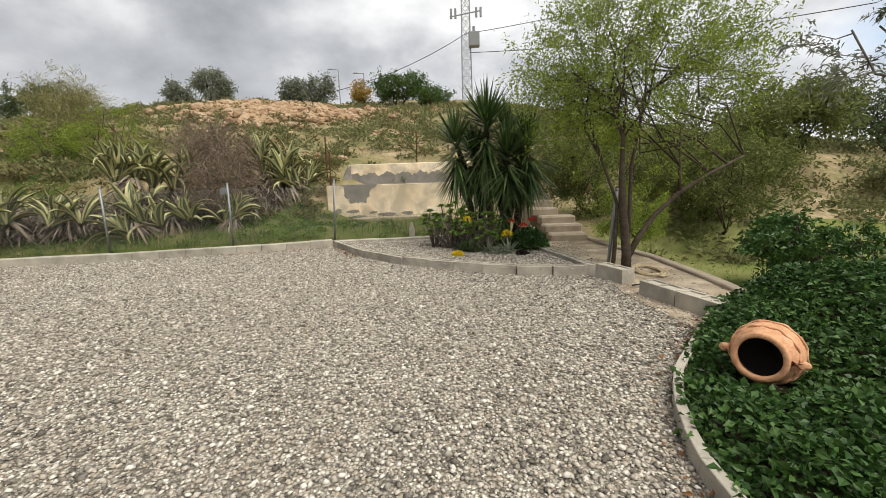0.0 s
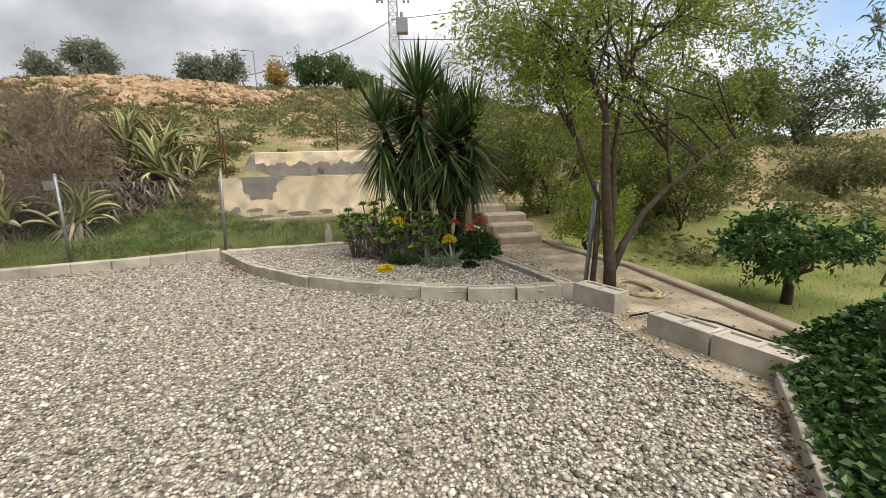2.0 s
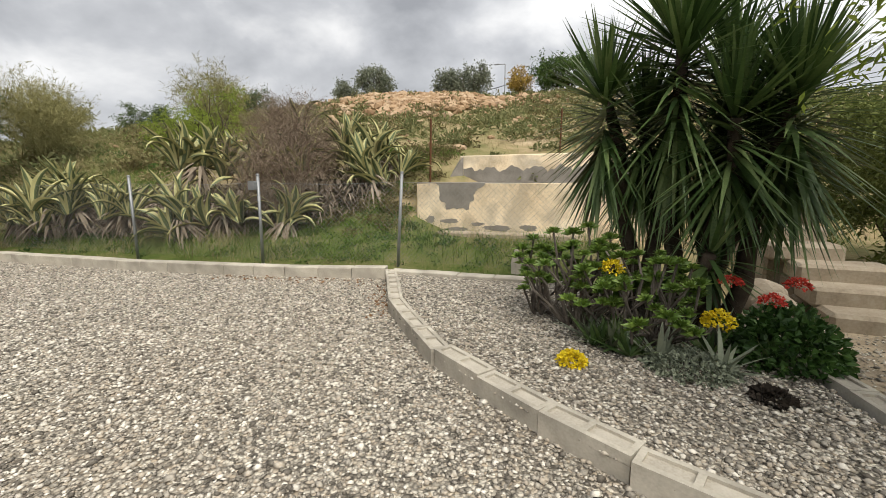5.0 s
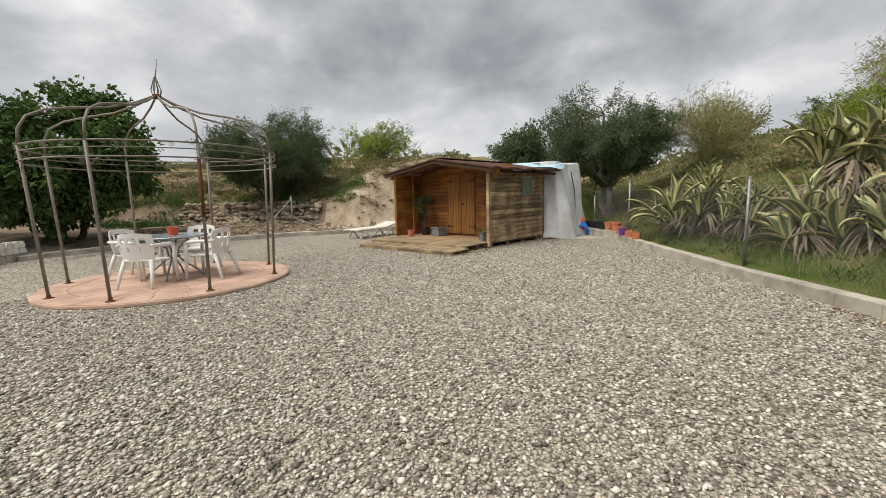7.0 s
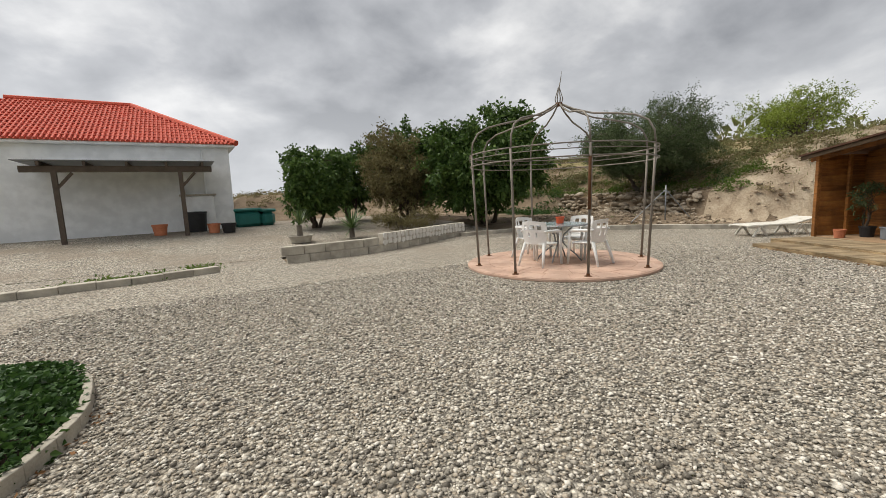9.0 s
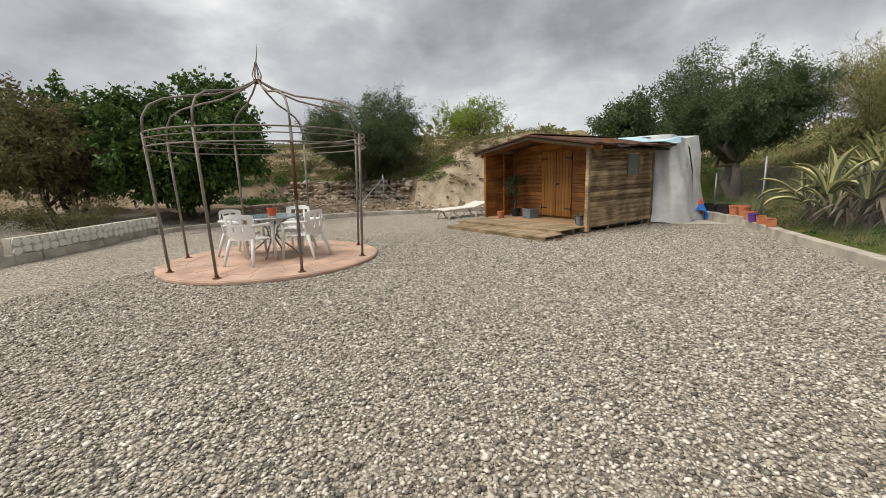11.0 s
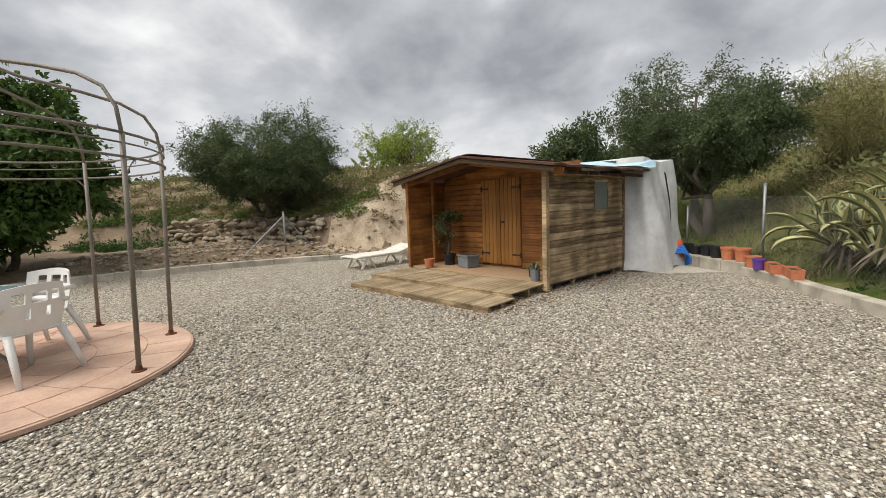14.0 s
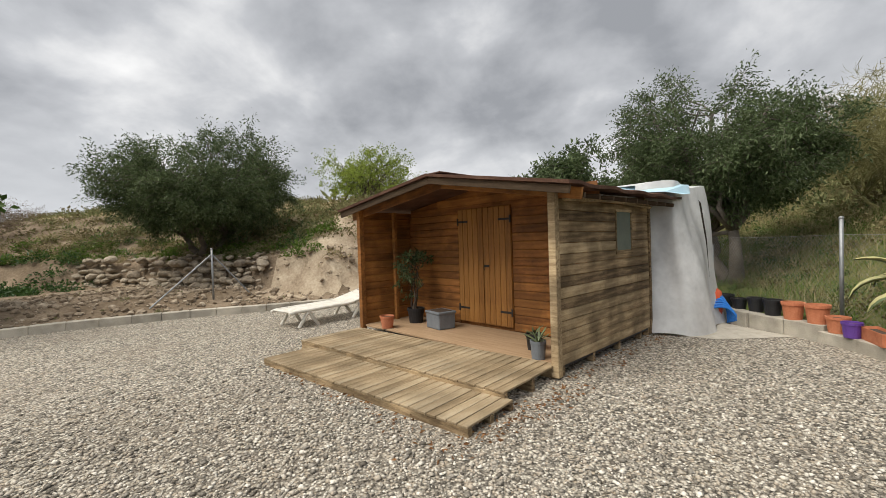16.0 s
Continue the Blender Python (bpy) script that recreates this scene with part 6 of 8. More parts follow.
tree("almond_tree", "spreading almond tree in fresh spring leaf", "tree", (2.12, 5.85, 0.0), 0, (2.5, 6.65, 2.75), (2.05, 1.9, 2.05), M_almond, M_bark, 40000, (0.055, 0.34), 1, limbs=30, subs=9, twigs=6, limb_k=0.17, trunk_r=0.09, spread=0.09, up=0.0, trunk_label="dark forked trunk", stems=ALMOND_STEMS)
tree("almond_tree", "leafy almond scrub on the bank beyond the steps", "tree", (3.4, 11.5, 0.3), 3, (3.5, 11.0, 1.6), (2.2, 1.9, 1.6), M_leaf_dull, M_bark, 22000, (0.08, 0.36), 2, limbs=14, subs=6, twigs=5, trunk_r=0.05, spread=0.12, up=0.0, fork=0.2)
tree("almond_tree", "low leafy almond suckers beside the path", "tree", (3.3, 8.6, -0.1), 4, (3.2, 8.6, 0.7), (0.9, 0.9, 0.75), M_almond, M_bark, 6000, (0.06, 0.36), 8, limbs=12, subs=6, twigs=4, trunk_r=0.025, spread=0.1, up=0.0, fork=0.2)
tree("almond_tree", "leafy almond scrub on the bank beyond the steps", "tree", (6.3, 11.0, -0.4), 3, (6.2, 10.9, 1.2), (2.6, 2.0, 1.6), M_leaf_dull, M_bark, 22000, (0.09, 0.36), 3, limbs=14, subs=6, twigs=5, trunk_r=0.05, spread=0.12, up=0.0, fork=0.2)
tree("bare_sapling", "thin bare sapling standing on the grass", "tree", (7.3, 7.2, -0.65), 1, (7.35, 7.2, 0.15), (0.3, 0.3, 0.4), M_leaf_dull, M_bark_o, 120, (0.05, 0.4), 62, limbs=7, subs=3, twigs=2, trunk_r=0.025, spread=0.04, fork=0.5)
tree("orange_tree", "small spreading orange tree on the grass", "tree", (5.2, 6.75, -0.62), 0, (5.3, 6.75, 0.2), (1.0, 0.95, 0.52), M_citrus, M_bark, 7500, (0.085, 0.5), 4, limbs=18, subs=5, twigs=4, trunk_r=0.07, spread=0.08, up=-0.1, stems=[(0.075, 0.05, (5.2, 6.75, -0.75), (5.22, 6.75, -0.3), (5.15, 6.7, -0.1)), (0.045, 0.03, (5.22, 6.75, -0.3), (5.45, 6.75, -0.05), (5.6, 6.8, 0.1))])
tree("orange_tree", "small spreading orange tree on the grass", "tree", (9.6, 7.2, -0.85), 1, (9.7, 7.2, 0.2), (1.1, 1.0, 0.6), M_citrus, M_bark, 4500, (0.1, 0.5), 5, limbs=12, subs=5, twigs=4, trunk_r=0.06, spread=0.08, fork=0.5)
# olive hanging over the start of the walk
tree("olive_tree", "grey-leaved olive tree overhanging the ivy bed", "tree", (7.2, 2.4, -0.7), 1, (4.25, 4.3, 2.7), (1.15, 1.1, 0.75), M_olive_s, M_bark_o, 8000, (0.075, 0.2), 6, limbs=12, subs=6, twigs=5, trunk_r=0.1, limb_k=0.22, spread=0.05, up=0.0, fork=0.6, droop=0.3)
# olives round the yard
tree("olive_tree", "large grey-green olive tree behind the shed", "tree", (-16.5, 7.3, gz_(-16.5, 7.3)), 2, (-16.8, 7.15, 3.55), (2.5, 2.4, 1.75), M_olive, M_bark_o, 100000, (0.085, 0.32), 7, limbs=38, subs=8, twigs=6, trunk_r=0.13, spread=0.16, up=-0.3, fork=0.35)
tree("olive_tree", "large grey-green olive tree behind the shed", "tree", (-22.5, 5.0, gz_(-22.5, 5)), 2, (-22.5, 5.0, 3.2), (3.2, 3.2, 1.5), M_olive, M_bark_o, 17000, (0.18, 0.36), 17, limbs=14, subs=7, twigs=5, trunk_r=0.13, spread=0.2, up=0.05, fork=0.35)
tree("olive_tree", "dense olive tree on top of the earth bank", "tree", (-16.3, -6.9, gz_(-16.3, -6.9)), 3, (-16.1, -6.5, 3.6), (3.0, 2.9, 1.75), M_olive, M_bark_o, 130000, (0.085, 0.32), 18, limbs=44, subs=8, twigs=6, trunk_r=0.09, spread=0.16, up=-0.4, fork=0.25)
tree("almond_tree", "young almond tree in fresh leaf on the bank", "tree", (-20.6, -3.4, gz_(-20.6, -3.4)), 3, (-20.6, -3.3, 3.75), (2.4, 2.4, 1.5), M_almond, M_bark, 12000, (0.1, 0.34), 9, limbs=24, subs=6, twigs=5, trunk_r=0.06, spread=0.12, fork=0.3)
# shrubs behind the low wall
tree("carob_tree", "dense dark green carob tree behind the low wall", "tree", (-9.5, -9.0, 0.15), 3, (-9.4, -9.0, 2.9), (2.8, 2.7, 2.75), M_carob, M_bark, 46000, (0.17, 0.55), 10, limbs=20, subs=8, twigs=6, trunk_r=0.09, spread=0.2, up=-0.1, fork=0.3)
tree("carob_tree", "dense dark green carob tree behind the low wall", "tree", (-8.4, -14.5, 0.3), 3, (-8.4, -14.5, 3.3), (2.4, 2.4, 2.3), M_carob, M_bark, 20000, (0.2, 0.55), 11, limbs=16, subs=8, twigs=5, trunk_r=0.09, spread=0.2, up=-0.1, fork=0.3)
tree("brown_shrub_tree", "sparse brownish shrub tree behind the low wall", "tree", (-6.6, -10.9, 0.2), 4, (-6.6, -10.9, 2.5), (2.0, 1.9, 1.9), M_dryleaf, M_bark, 18000, (0.12, 0.45), 12, limbs=18, subs=8, twigs=6, trunk_r=0.06, spread=0.15, up=0.1, fork=0.25)
tree("carob_tree", "rounded green carob bush near the drive", "tree", (-3.3, -12.2, 0.3), 3, (-3.3, -12.2, 2.35), (1.55, 1.5, 1.75), M_carob, M_bark, 20000, (0.16, 0.55), 13, limbs=16, subs=7, twigs=5, trunk_r=0.07, spread=0.16, up=-0.1, fork=0.25)
tree("carob_tree", "rounded green carob bush near the drive", "tree", (-5.4, -14.4, 0.35), 3, (-5.4, -14.4, 2.5), (1.6, 1.5, 1.7), M_carob, M_bark, 13000, (0.19, 0.55), 14, limbs=14, subs=6, twigs=5, trunk_r=0.07, spread=0.16, up=-0.1, fork=0.25)
tree("flowering_shrub", "low brownish shrub behind the low wall", "shrub", (-5.4, -7.6, 0.05), 4, (-5.4, -7.7, 0.75), (1.5, 0.8, 0.5), M_dryleaf, M_bark, 6000, (0.05, 0.5), 15, limbs=12, subs=5, twigs=4, trunk_r=0.025, spread=0.12, fork=0.3)
# trees on the hill
for k, (x, y, r, h, mat, nl, lab) in enumerate([
        (-20.0, 33.0, 1.7, 3.4, M_olive_s, 4500, "small olive tree on the hilltop"), (-23.5, 34.0, 1.3, 2.0, M_olive_s, 2500, "small olive tree on the hilltop"),
        (-11.8, 33.5, 1.3, 3.0, M_olive_s, 3000, "small olive tree on the hilltop"), (-13.8, 33.8, 1.2, 2.7, M_olive_s, 3000, "small olive tree on the hilltop"),
        (-5.6, 35.5, 2.3, 2.9, M_carob, 6000, "dark rounded tree on the hilltop"), (-2.6, 34.0, 2.0, 1.9, M_carob, 3500, "dark rounded tree on the hilltop"),
        (-8.9, 36.0, 0.9, 2.2, M_autumn, 1500, "yellow-leaved tree on the hilltop"), (-40.0, 34.0, 2.8, 3.6, M_olive, 5000, "olive tree on the western slope"), (-46.0, 30.0, 3.0, 3.6, M_olive, 5000, "olive tree on the western slope"),
        (-34, 18.0, 2.0, 2.4, M_scrub, 3500, "rounded scrub tree on the slope"), (-36.0, 35.0, 2.5, 3.2, M_olive, 4000, "olive tree on the western slope"),
        (-29, -6.5, 1.5, 1.8, M_brown, 900, "bare thicket on the plateau"), (-31, 3.0, 2.5, 2.2, M_olive, 4000, "olive tree on the western slope"), (-36, 7.0, 3.0, 2.8, M_olive, 4500, "olive tree on the western slope"),
        (14.0, 14.0, 1.8, 1.9, M_scrub, 4000, "dense scrub tree beyond the grass"), (11.0, 15.5, 2.6, 3.4, M_leaf_dull, 7000, "leafy tree beyond the grass"), (17.0, 18.0, 3.2, 3.4, M_olive, 6000, "olive tree beyond the grass"), (20.0, 11.5, 1.8, 1.9, M_dryleaf, 4000, "dense scrub tree beyond the grass"), (24.0, 15.0, 2.2, 2.2, M_olive, 4500, "olive tree beyond the grass"), (8.0, 14.5, 2.4, 3.2, M_leaf_dull, 7000, "leafy tree beyond the grass"), (26.0, 8.0, 2.0, 1.7, M_scrub, 4500, "dense scrub tree beyond the grass")]):
    z = gz_(x, y)
    tree("hill_tree", lab, "tree", (x, y, z), 2, (x, y, z + h * 0.5), (r * (0.85 + 0.4 * ((k * 7) % 5) / 5), r, h * 0.5), mat, M_bark, int(nl * 1.3), (0.2 if y > 25 or x < -25 else 0.16, 0.36), 40 + k, limbs=11, subs=6, twigs=5, trunk_r=0.08, spread=0.24, fork=0.25, twig_k=1.4, up=-0.1, group="trees in the distance")


# wispy shrubs: fine upright stems, and leafless twigs
def wispy(name, label, x, y, h, r, mat, leaf, n, seed, up):
    z = gz_(x, y)
    tree(name, label, "shrub", (x, y, z), 5, (x, y, z + h * 0.55), (r, r, h * 0.5), mat, mat, n, leaf, seed, limbs=26, subs=8, twigs=6, trunk_r=0.035, spread=0.05, up=up, fork=0.2, droop=0.0, twig_k=1.4)


wispy("broom_shrub", "tall feathery broom shrub on the slope", -17.3, 10.6, 3.0, 1.7, M_broom, (0.2, 0.07), 9000, 201, 0.5)
wispy("broom_shrub", "tall feathery broom shrub on the slope", -14.8, 14.8, 2.6, 1.6, M_broom, (0.2, 0.07), 8000, 202, 0.5)
wispy("broom_shrub", "tall feathery broom shrub on the slope", -20.5, 12.0, 2.6, 1.8, M_broom, (0.2, 0.07), 8000, 203, 0.5)
wispy("brush_pile", "heap of dead grey-brown branches on the plateau", -15.4, -16.0, 1.7, 2.0, M_brown, (0.12, 0.1), 9000, 207, 0.1)
wispy("bare_bush", "leafless brown twiggy bush among the agaves", -6.8, 11.3, 2.2, 1.35, M_brown, (0.09, 0.1), 7000, 204, 0.3)
wispy("bare_bush", "leafless brown twiggy bush among the agaves", -6.35, 10.2, 2.1, 1.15, M_brown, (0.09, 0.1), 7000, 206, 0.4)
wispy("bare_bush", "leafless brown twiggy bush among the agaves", -7.9, 11.9, 1.9, 1.1, M_brown, (0.09, 0.1), 5000, 205, 0.3)
tree("young_almond", "young almond with sparse green leaves above the agaves", "tree", (-10.6, 12.2, gz_(-10.6, 12.2)), 3, (-10.6, 12.2, 3.0), (1.3, 1.2, 1.35), M_almond, M_bark, 3500, (0.08, 0.3), 60, limbs=12, subs=5, twigs=4, trunk_r=0.035, spread=0.1, fork=0.2)
tree("green_shrub", "bright green leafy shrub on the slope", "shrub", (-13.6, 13.0, gz_(-13.6, 13.0)), 3, (-13.6, 13.0, 2.9), (1.4, 1.3, 1.0), M_almond, M_bark, 4000, (0.09, 0.35), 61, limbs=10, subs=5, twigs=4, trunk_r=0.03, spread=0.12, fork=0.2)


# agaves: thick channelled leaves with yellow margins
def agave(x, y, z, n, length, seed, lean=0.0):
    rng = np.random.RandomState(seed)
    t = thing("agave", "large variegated agave with yellow-edged leaves", "agave", pose(x, y, z, rng.uniform(-18, 18), rng.uniform(-18, 18), rng.uniform(0, 360)), "agaves on the bank")
    n = int(n * 1.8)
    crowns = rng.normal(size=(4, 3)) * np.array((0.26, 0.26, 0.14)) * length
    for k in range(n):
        u = (k + 0.5) / n
        a = k * 2.39996 + rng.uniform(-0.8, 0.8)
        el = radians(88 - 46 * u + rng.uniform(-18, 18))
        L = length * rng.uniform(0.6, 1.0) * (0.85 + 0.25 * u)
        w = 0.14 * length * rng.uniform(0.75, 1.2)
        bend = rng.normal() * 0.8
        sag = (0.18 + 0.9 * u ** 1.2) * rng.uniform(0.4, 1.8)
        hook = rng.uniform(0, 1) < 0.55
        d = np.array((math.cos(a), math.sin(a), 0))
        side = np.array((-math.sin(a), math.cos(a), 0))
        seg = 9
        rows = []
        pos = d * 0.05 + crowns[k % 4] + np.array((0, 0, 0.1))
        ang = el
        for i in range(seg + 1):
            s = i / seg
            ww = w * (0.55 + 1.5 * s * (1 - s) ** 0.6) * (1 - s ** 5) if s < 1 else 0.004
            dirv = (d * math.cos(bend * s) + side * math.sin(bend * s)) * math.cos(ang) + np.array((0, 0, math.sin(ang)))
            nor = -d * math.sin(ang) + np.array((0, 0, math.cos(ang)))
            ch = 0.28 * ww
            rows.append([pos + side * ww / 2 + nor * ch, pos + side * ww * 0.24 + nor * ch * 0.3, pos - nor * 0.012, pos - side * ww * 0.24 + nor * ch * 0.3, pos - side * ww / 2 + nor * ch])
            pos = pos + dirv * L / seg
            ang -= sag * 1.7 / seg * (2.2 * s if hook else 1.0 * s + 0.5)
        vs = np.array(rows).reshape(-1, 3)
        b = Build()
        fs_g, fs_y = [], []
        for i in range(seg):
            for j in range(4):
                q_ = (i * 5 + j, i * 5 + j + 1, (i + 1) * 5 + j + 1, (i + 1) * 5 + j)
                (fs_y if j in (0, 3) else fs_g).append(q_)
        b.add(vs, fs_g + fs_y)
        b.m = [0] * len(fs_g) + [1] * len(fs_y)
        part("leaf", b, [M_agave, M_agave_y], t, smooth=True)
    # skirt of dead leaves
    m = 46
    a = rng.uniform(0, 6.283, m)
    base = np.stack([np.cos(a) * 0.12, np.sin(a) * 0.12, rng.uniform(-0.1, 0.3, m)], 1)
    dd = np.stack([np.cos(a), np.sin(a), rng.uniform(-1.3, 0.1, m)], 1)
    v, tr = blades(base, dd, rng.uniform(0.25, 0.6, m) * length * 0.75, 0.07 * length, rng, 4, 0.7)
    ob = new("dead_leaves", tri_mesh("dead_leaves", v, tr, M_agave_d))
    ob.parent = t
    tagged(ob, "withered grey leaves", kind="stuff")


for k, (x, y, dz, n, L) in enumerate([
        (-11.9, 8.2, 0.3, 30, 1.0), (-12.4, 8.5, 0.25, 24, 0.95), (-11.1, 8.35, 0.35, 28, 1.05), (-10.4, 8.6, 0.4, 26, 1.0), (-9.4, 8.9, 0.4, 22, 0.95), (-8.55, 9.95, 0.95, 34, 1.25), (-7.75, 9.15, 0.15, 28, 1.05), (-7.3, 9.7, 0.2, 20, 0.95), (-6.1, 10.0, 0.1, 20, 0.95),
        (-5.75, 12.3, 0.2, 34, 1.2), (-5.1, 11.6, 0.15, 20, 1.0), (-8.0, 11.0, 0.4, 24, 1.15), (-11.7, 8.9, 0.5, 26, 1.05), (-6.9, 11.0, 0.25, 20, 1.05), (-5.2, 12.5, 0.1, 18, 0.95), (-7.4, 12.3, 0.4, 20, 1.1)]):
    agave(x, y, gz_(x, y) + dz, n, L, 100 + k)
# tangle of dead agave leaves between them
rng = np.random.RandomState(77)
n = 9000
px = rng.uniform(-12.2, -5.2, n)
py = np.interp(px, [-12.2, -8, -5.2], [8.8, 9.9, 11.6]) + rng.uniform(-0.7, 0.9, n)
pz = ground_z(px, py) + rng.uniform(0, 0.55, n)
d = rng.normal(size=(n, 3)) * np.array((1, 1, 0.5))
v, tr = blades(np.stack([px, py, pz], 1), d, rng.uniform(0.12, 0.4, n), 0.04, rng, 3, 0.6)
tagged(new("dead_agave_tangle", tri_mesh("dead_agave_tangle", v, tr, M_agave_d)), "grey tangle of withered agave leaves on the bank", "dead leaves", kind="stuff")


# yucca clump
yuc = thing("yucca", "tall yucca clump with dark drooping blades", "yucca", pose(0.45, 8.6, 0.09))
rng = np.random.RandomState(21)
for hx, hy, hz, L, n, skirt in ((0.32, 8.62, 2.5, 0.85, 460, 1.15), (-0.3, 8.7, 2.15, 0.74, 340, 0.9), (1.15, 8.62, 2.05, 0.8, 420, 0.85), (0.75, 9.0, 2.35, 0.75, 300, 1.0), (0.72, 8.4, 1.85, 0.72, 260, 0.75), (0.05, 8.85, 1.95, 0.7, 260, 0.8), (1.0, 8.9, 1.7, 0.7, 220, 0.7), (0.62, 8.2, 0.75, 0.5, 60, 0.2)):
    bx_, by_ = 0.5 + (hx - 0.5) * 0.5, 8.7 + (hy - 8.7) * 0.5
    ob = part("trunk", Build().tube(wiggle((bx_, by_, 0.0), (hx, hy, hz), rng, 0.025, 5), np.linspace(0.085, 0.05, 5), 9), M_bark, None, smooth=True)
    ob.parent = yuc
    ob.matrix_parent_inverse = yuc.matrix_world.inverted()
    a = rng.uniform(0, 6.283, n)
    s_ = rng.uniform(0, 1, n) ** 0.9
    el = np.clip(1.45 - 2.75 * s_ + rng.normal(size=n) * 0.16, -1.42, 1.5)
    d = np.stack([np.cos(a) * np.cos(el), np.sin(a) * np.cos(el), np.sin(el)], 1)
    base = np.array((hx, hy, hz)) + d * 0.05 - np.array((0, 0, 1.0)) * (skirt * np.clip(s_ - 0.35, 0, 1) * 1.1)[:, None]
    v, tr = blades(base, d, L * rng.uniform(0.72, 1.15, n), 0.052, rng, 5, np.where(el < 0.3, 0.16, 0.03))
    ob = new("rosette", tri_mesh("rosette", v, tr, M_yucca))
    ob.parent = yuc
    ob.matrix_parent_inverse = yuc.matrix_world.inverted()
    tagged(ob, kind="stuff")
for x, y, z, hz, L, n, nm, lab in ((-2.1, -8.7, 0.12, 0.55, 0.7, 46, "small_palm", "small palm in a grey pot by the drive"), (-3.75, -8.6, 0.15, 0.3, 1.0, 90, "young_yucca", "young yucca growing behind the low wall")):
    t = thing(nm, lab, "palm" if nm == "small_palm" else "yucca", pose(x, y, z))
    rng = np.random.RandomState(int(n))
    part("trunk", Build().tube([(0, 0, 0), (0.02, 0, hz)], [0.1, 0.08], 8), M_bark_o, t)
    if nm == "small_palm":
        part("pot", Build().lathe([(0.001, 0.0), (0.3, 0.0), (0.36, 0.18), (0.38, 0.2), (0.38, 0.23), (0.33, 0.23), (0.3, 0.17), (0.001, 0.18)], 20), M_conc, t, "round grey pot")
    a = rng.uniform(0, 6.283, n); el = rng.uniform(0.75, 1.5, n) if nm == "small_palm" else rng.uniform(-0.1, 1.4, n)
    d = np.stack([np.cos(a) * np.cos(el), np.sin(a) * np.cos(el), np.sin(el)], 1)
    v, tr = blades(np.tile((0, 0, hz), (n, 1)), d, L * rng.uniform(0.8, 1.1, n), 0.05, rng, 4, 0.2)
    ob = new("fronds", tri_mesh("fronds", v, tr, M_yucca)); ob.parent = t
    tagged(ob, kind="stuff")


# tree aeonium, aloes and flowers under the yucca
def aeonium(x, y, z, n, spread, height, seed):
    rng = np.random.RandomState(seed)
    t = thing("aeonium", "bushy green tree aeonium with rosettes", "succulent", pose(x, y, z))
    stems = Build()
    items = []
    for k in range(n):
        a, r = rng.uniform(0, 6.283), spread * math.sqrt(rng.uniform(0.02, 1))
        hz = height * (1.05 - 0.55 * (r / spread) ** 2) * rng.uniform(0.55, 1.05)
        tip = np.array((r * math.cos(a), r * math.sin(a), hz))
        stems.tube(wiggle((tip[0] * 0.3, tip[1] * 0.3, 0), tip, rng, 0.08, 4), [0.016, 0.013, 0.011, 0.01], 5, cap=False)
        m = 26
        aa = np.arange(m) * 2.39996
        el = np.linspace(1.25, 0.0, m)
        d = np.stack([np.cos(aa) * np.cos(el), np.sin(aa) * np.cos(el), np.sin(el)], 1)
        rr = rng.uniform(0.065, 0.11)
        items.append(leaf_arrays(np.tile(tip, (m, 1)), d, rr * np.linspace(0.6, 1.1, m), rr * 0.42, rng, 0.15, 0.0))
    tagged(part("stemwork", stems, M_bark_o, t), kind="stuff")
    ob = new("foliage", tri_mesh("foliage", *join_arrays(items), M_succ)); ob.parent = t
    tagged(ob, kind="stuff")


aeonium(-0.35, 7.95, 0.09, 60, 0.55, 0.85, 31)
aeonium(0.15, 7.75, 0.09, 55, 0.5, 0.7, 32)
aeonium(-0.75, 8.15, 0.09, 16, 0.3, 0.9, 33)
rng = np.random.RandomState(41)
for k in range(16):
    x, y = 0.2 + rng.uniform(-0.45, 0.85), 7.6 + rng.uniform(-0.25, 0.4)
    al = thing("aloe", "grey-green aloe rosette under the yucca", "aloe", pose(x, y, 0.09), "aloes in the bed")
    m = 16
    a = rng.uniform(0, 6.283, m); el = rng.uniform(0.3, 1.4, m)
    d = np.stack([np.cos(a) * np.cos(el), np.sin(a) * np.cos(el), np.sin(el)], 1)
    v, tr = blades(np.zeros((m, 3)), d, rng.uniform(0.22, 0.38, m), 0.05, rng, 4, 0.1)
    ob = new("leaves", tri_mesh("leaves", v, tr, M_grey_plant if k % 2 else M_yucca)); ob.parent = al
    tagged(ob, kind="stuff")


def flower_heap(x, y, z, r, h, n, mat, name, label, seed, size=0.03):
    rng = np.random.RandomState(seed)
    t = thing(name, label, "flowers", pose(x, y, z))
    d = unit(rng.normal(size=(n, 3)))
    d[:, 2] = abs(d[:, 2])
    p = d * np.array((r, r, h)) * rng.uniform(0.6, 1, n)[:, None]
    v, tr = leaf_arrays(p, d + rng.normal(size=(n, 3)) * 0.5, size, size * 0.8, rng)
    ob = new("blossom", tri_mesh("blossom", v, tr, mat)); ob.parent = t
    tagged(ob, kind="stuff")


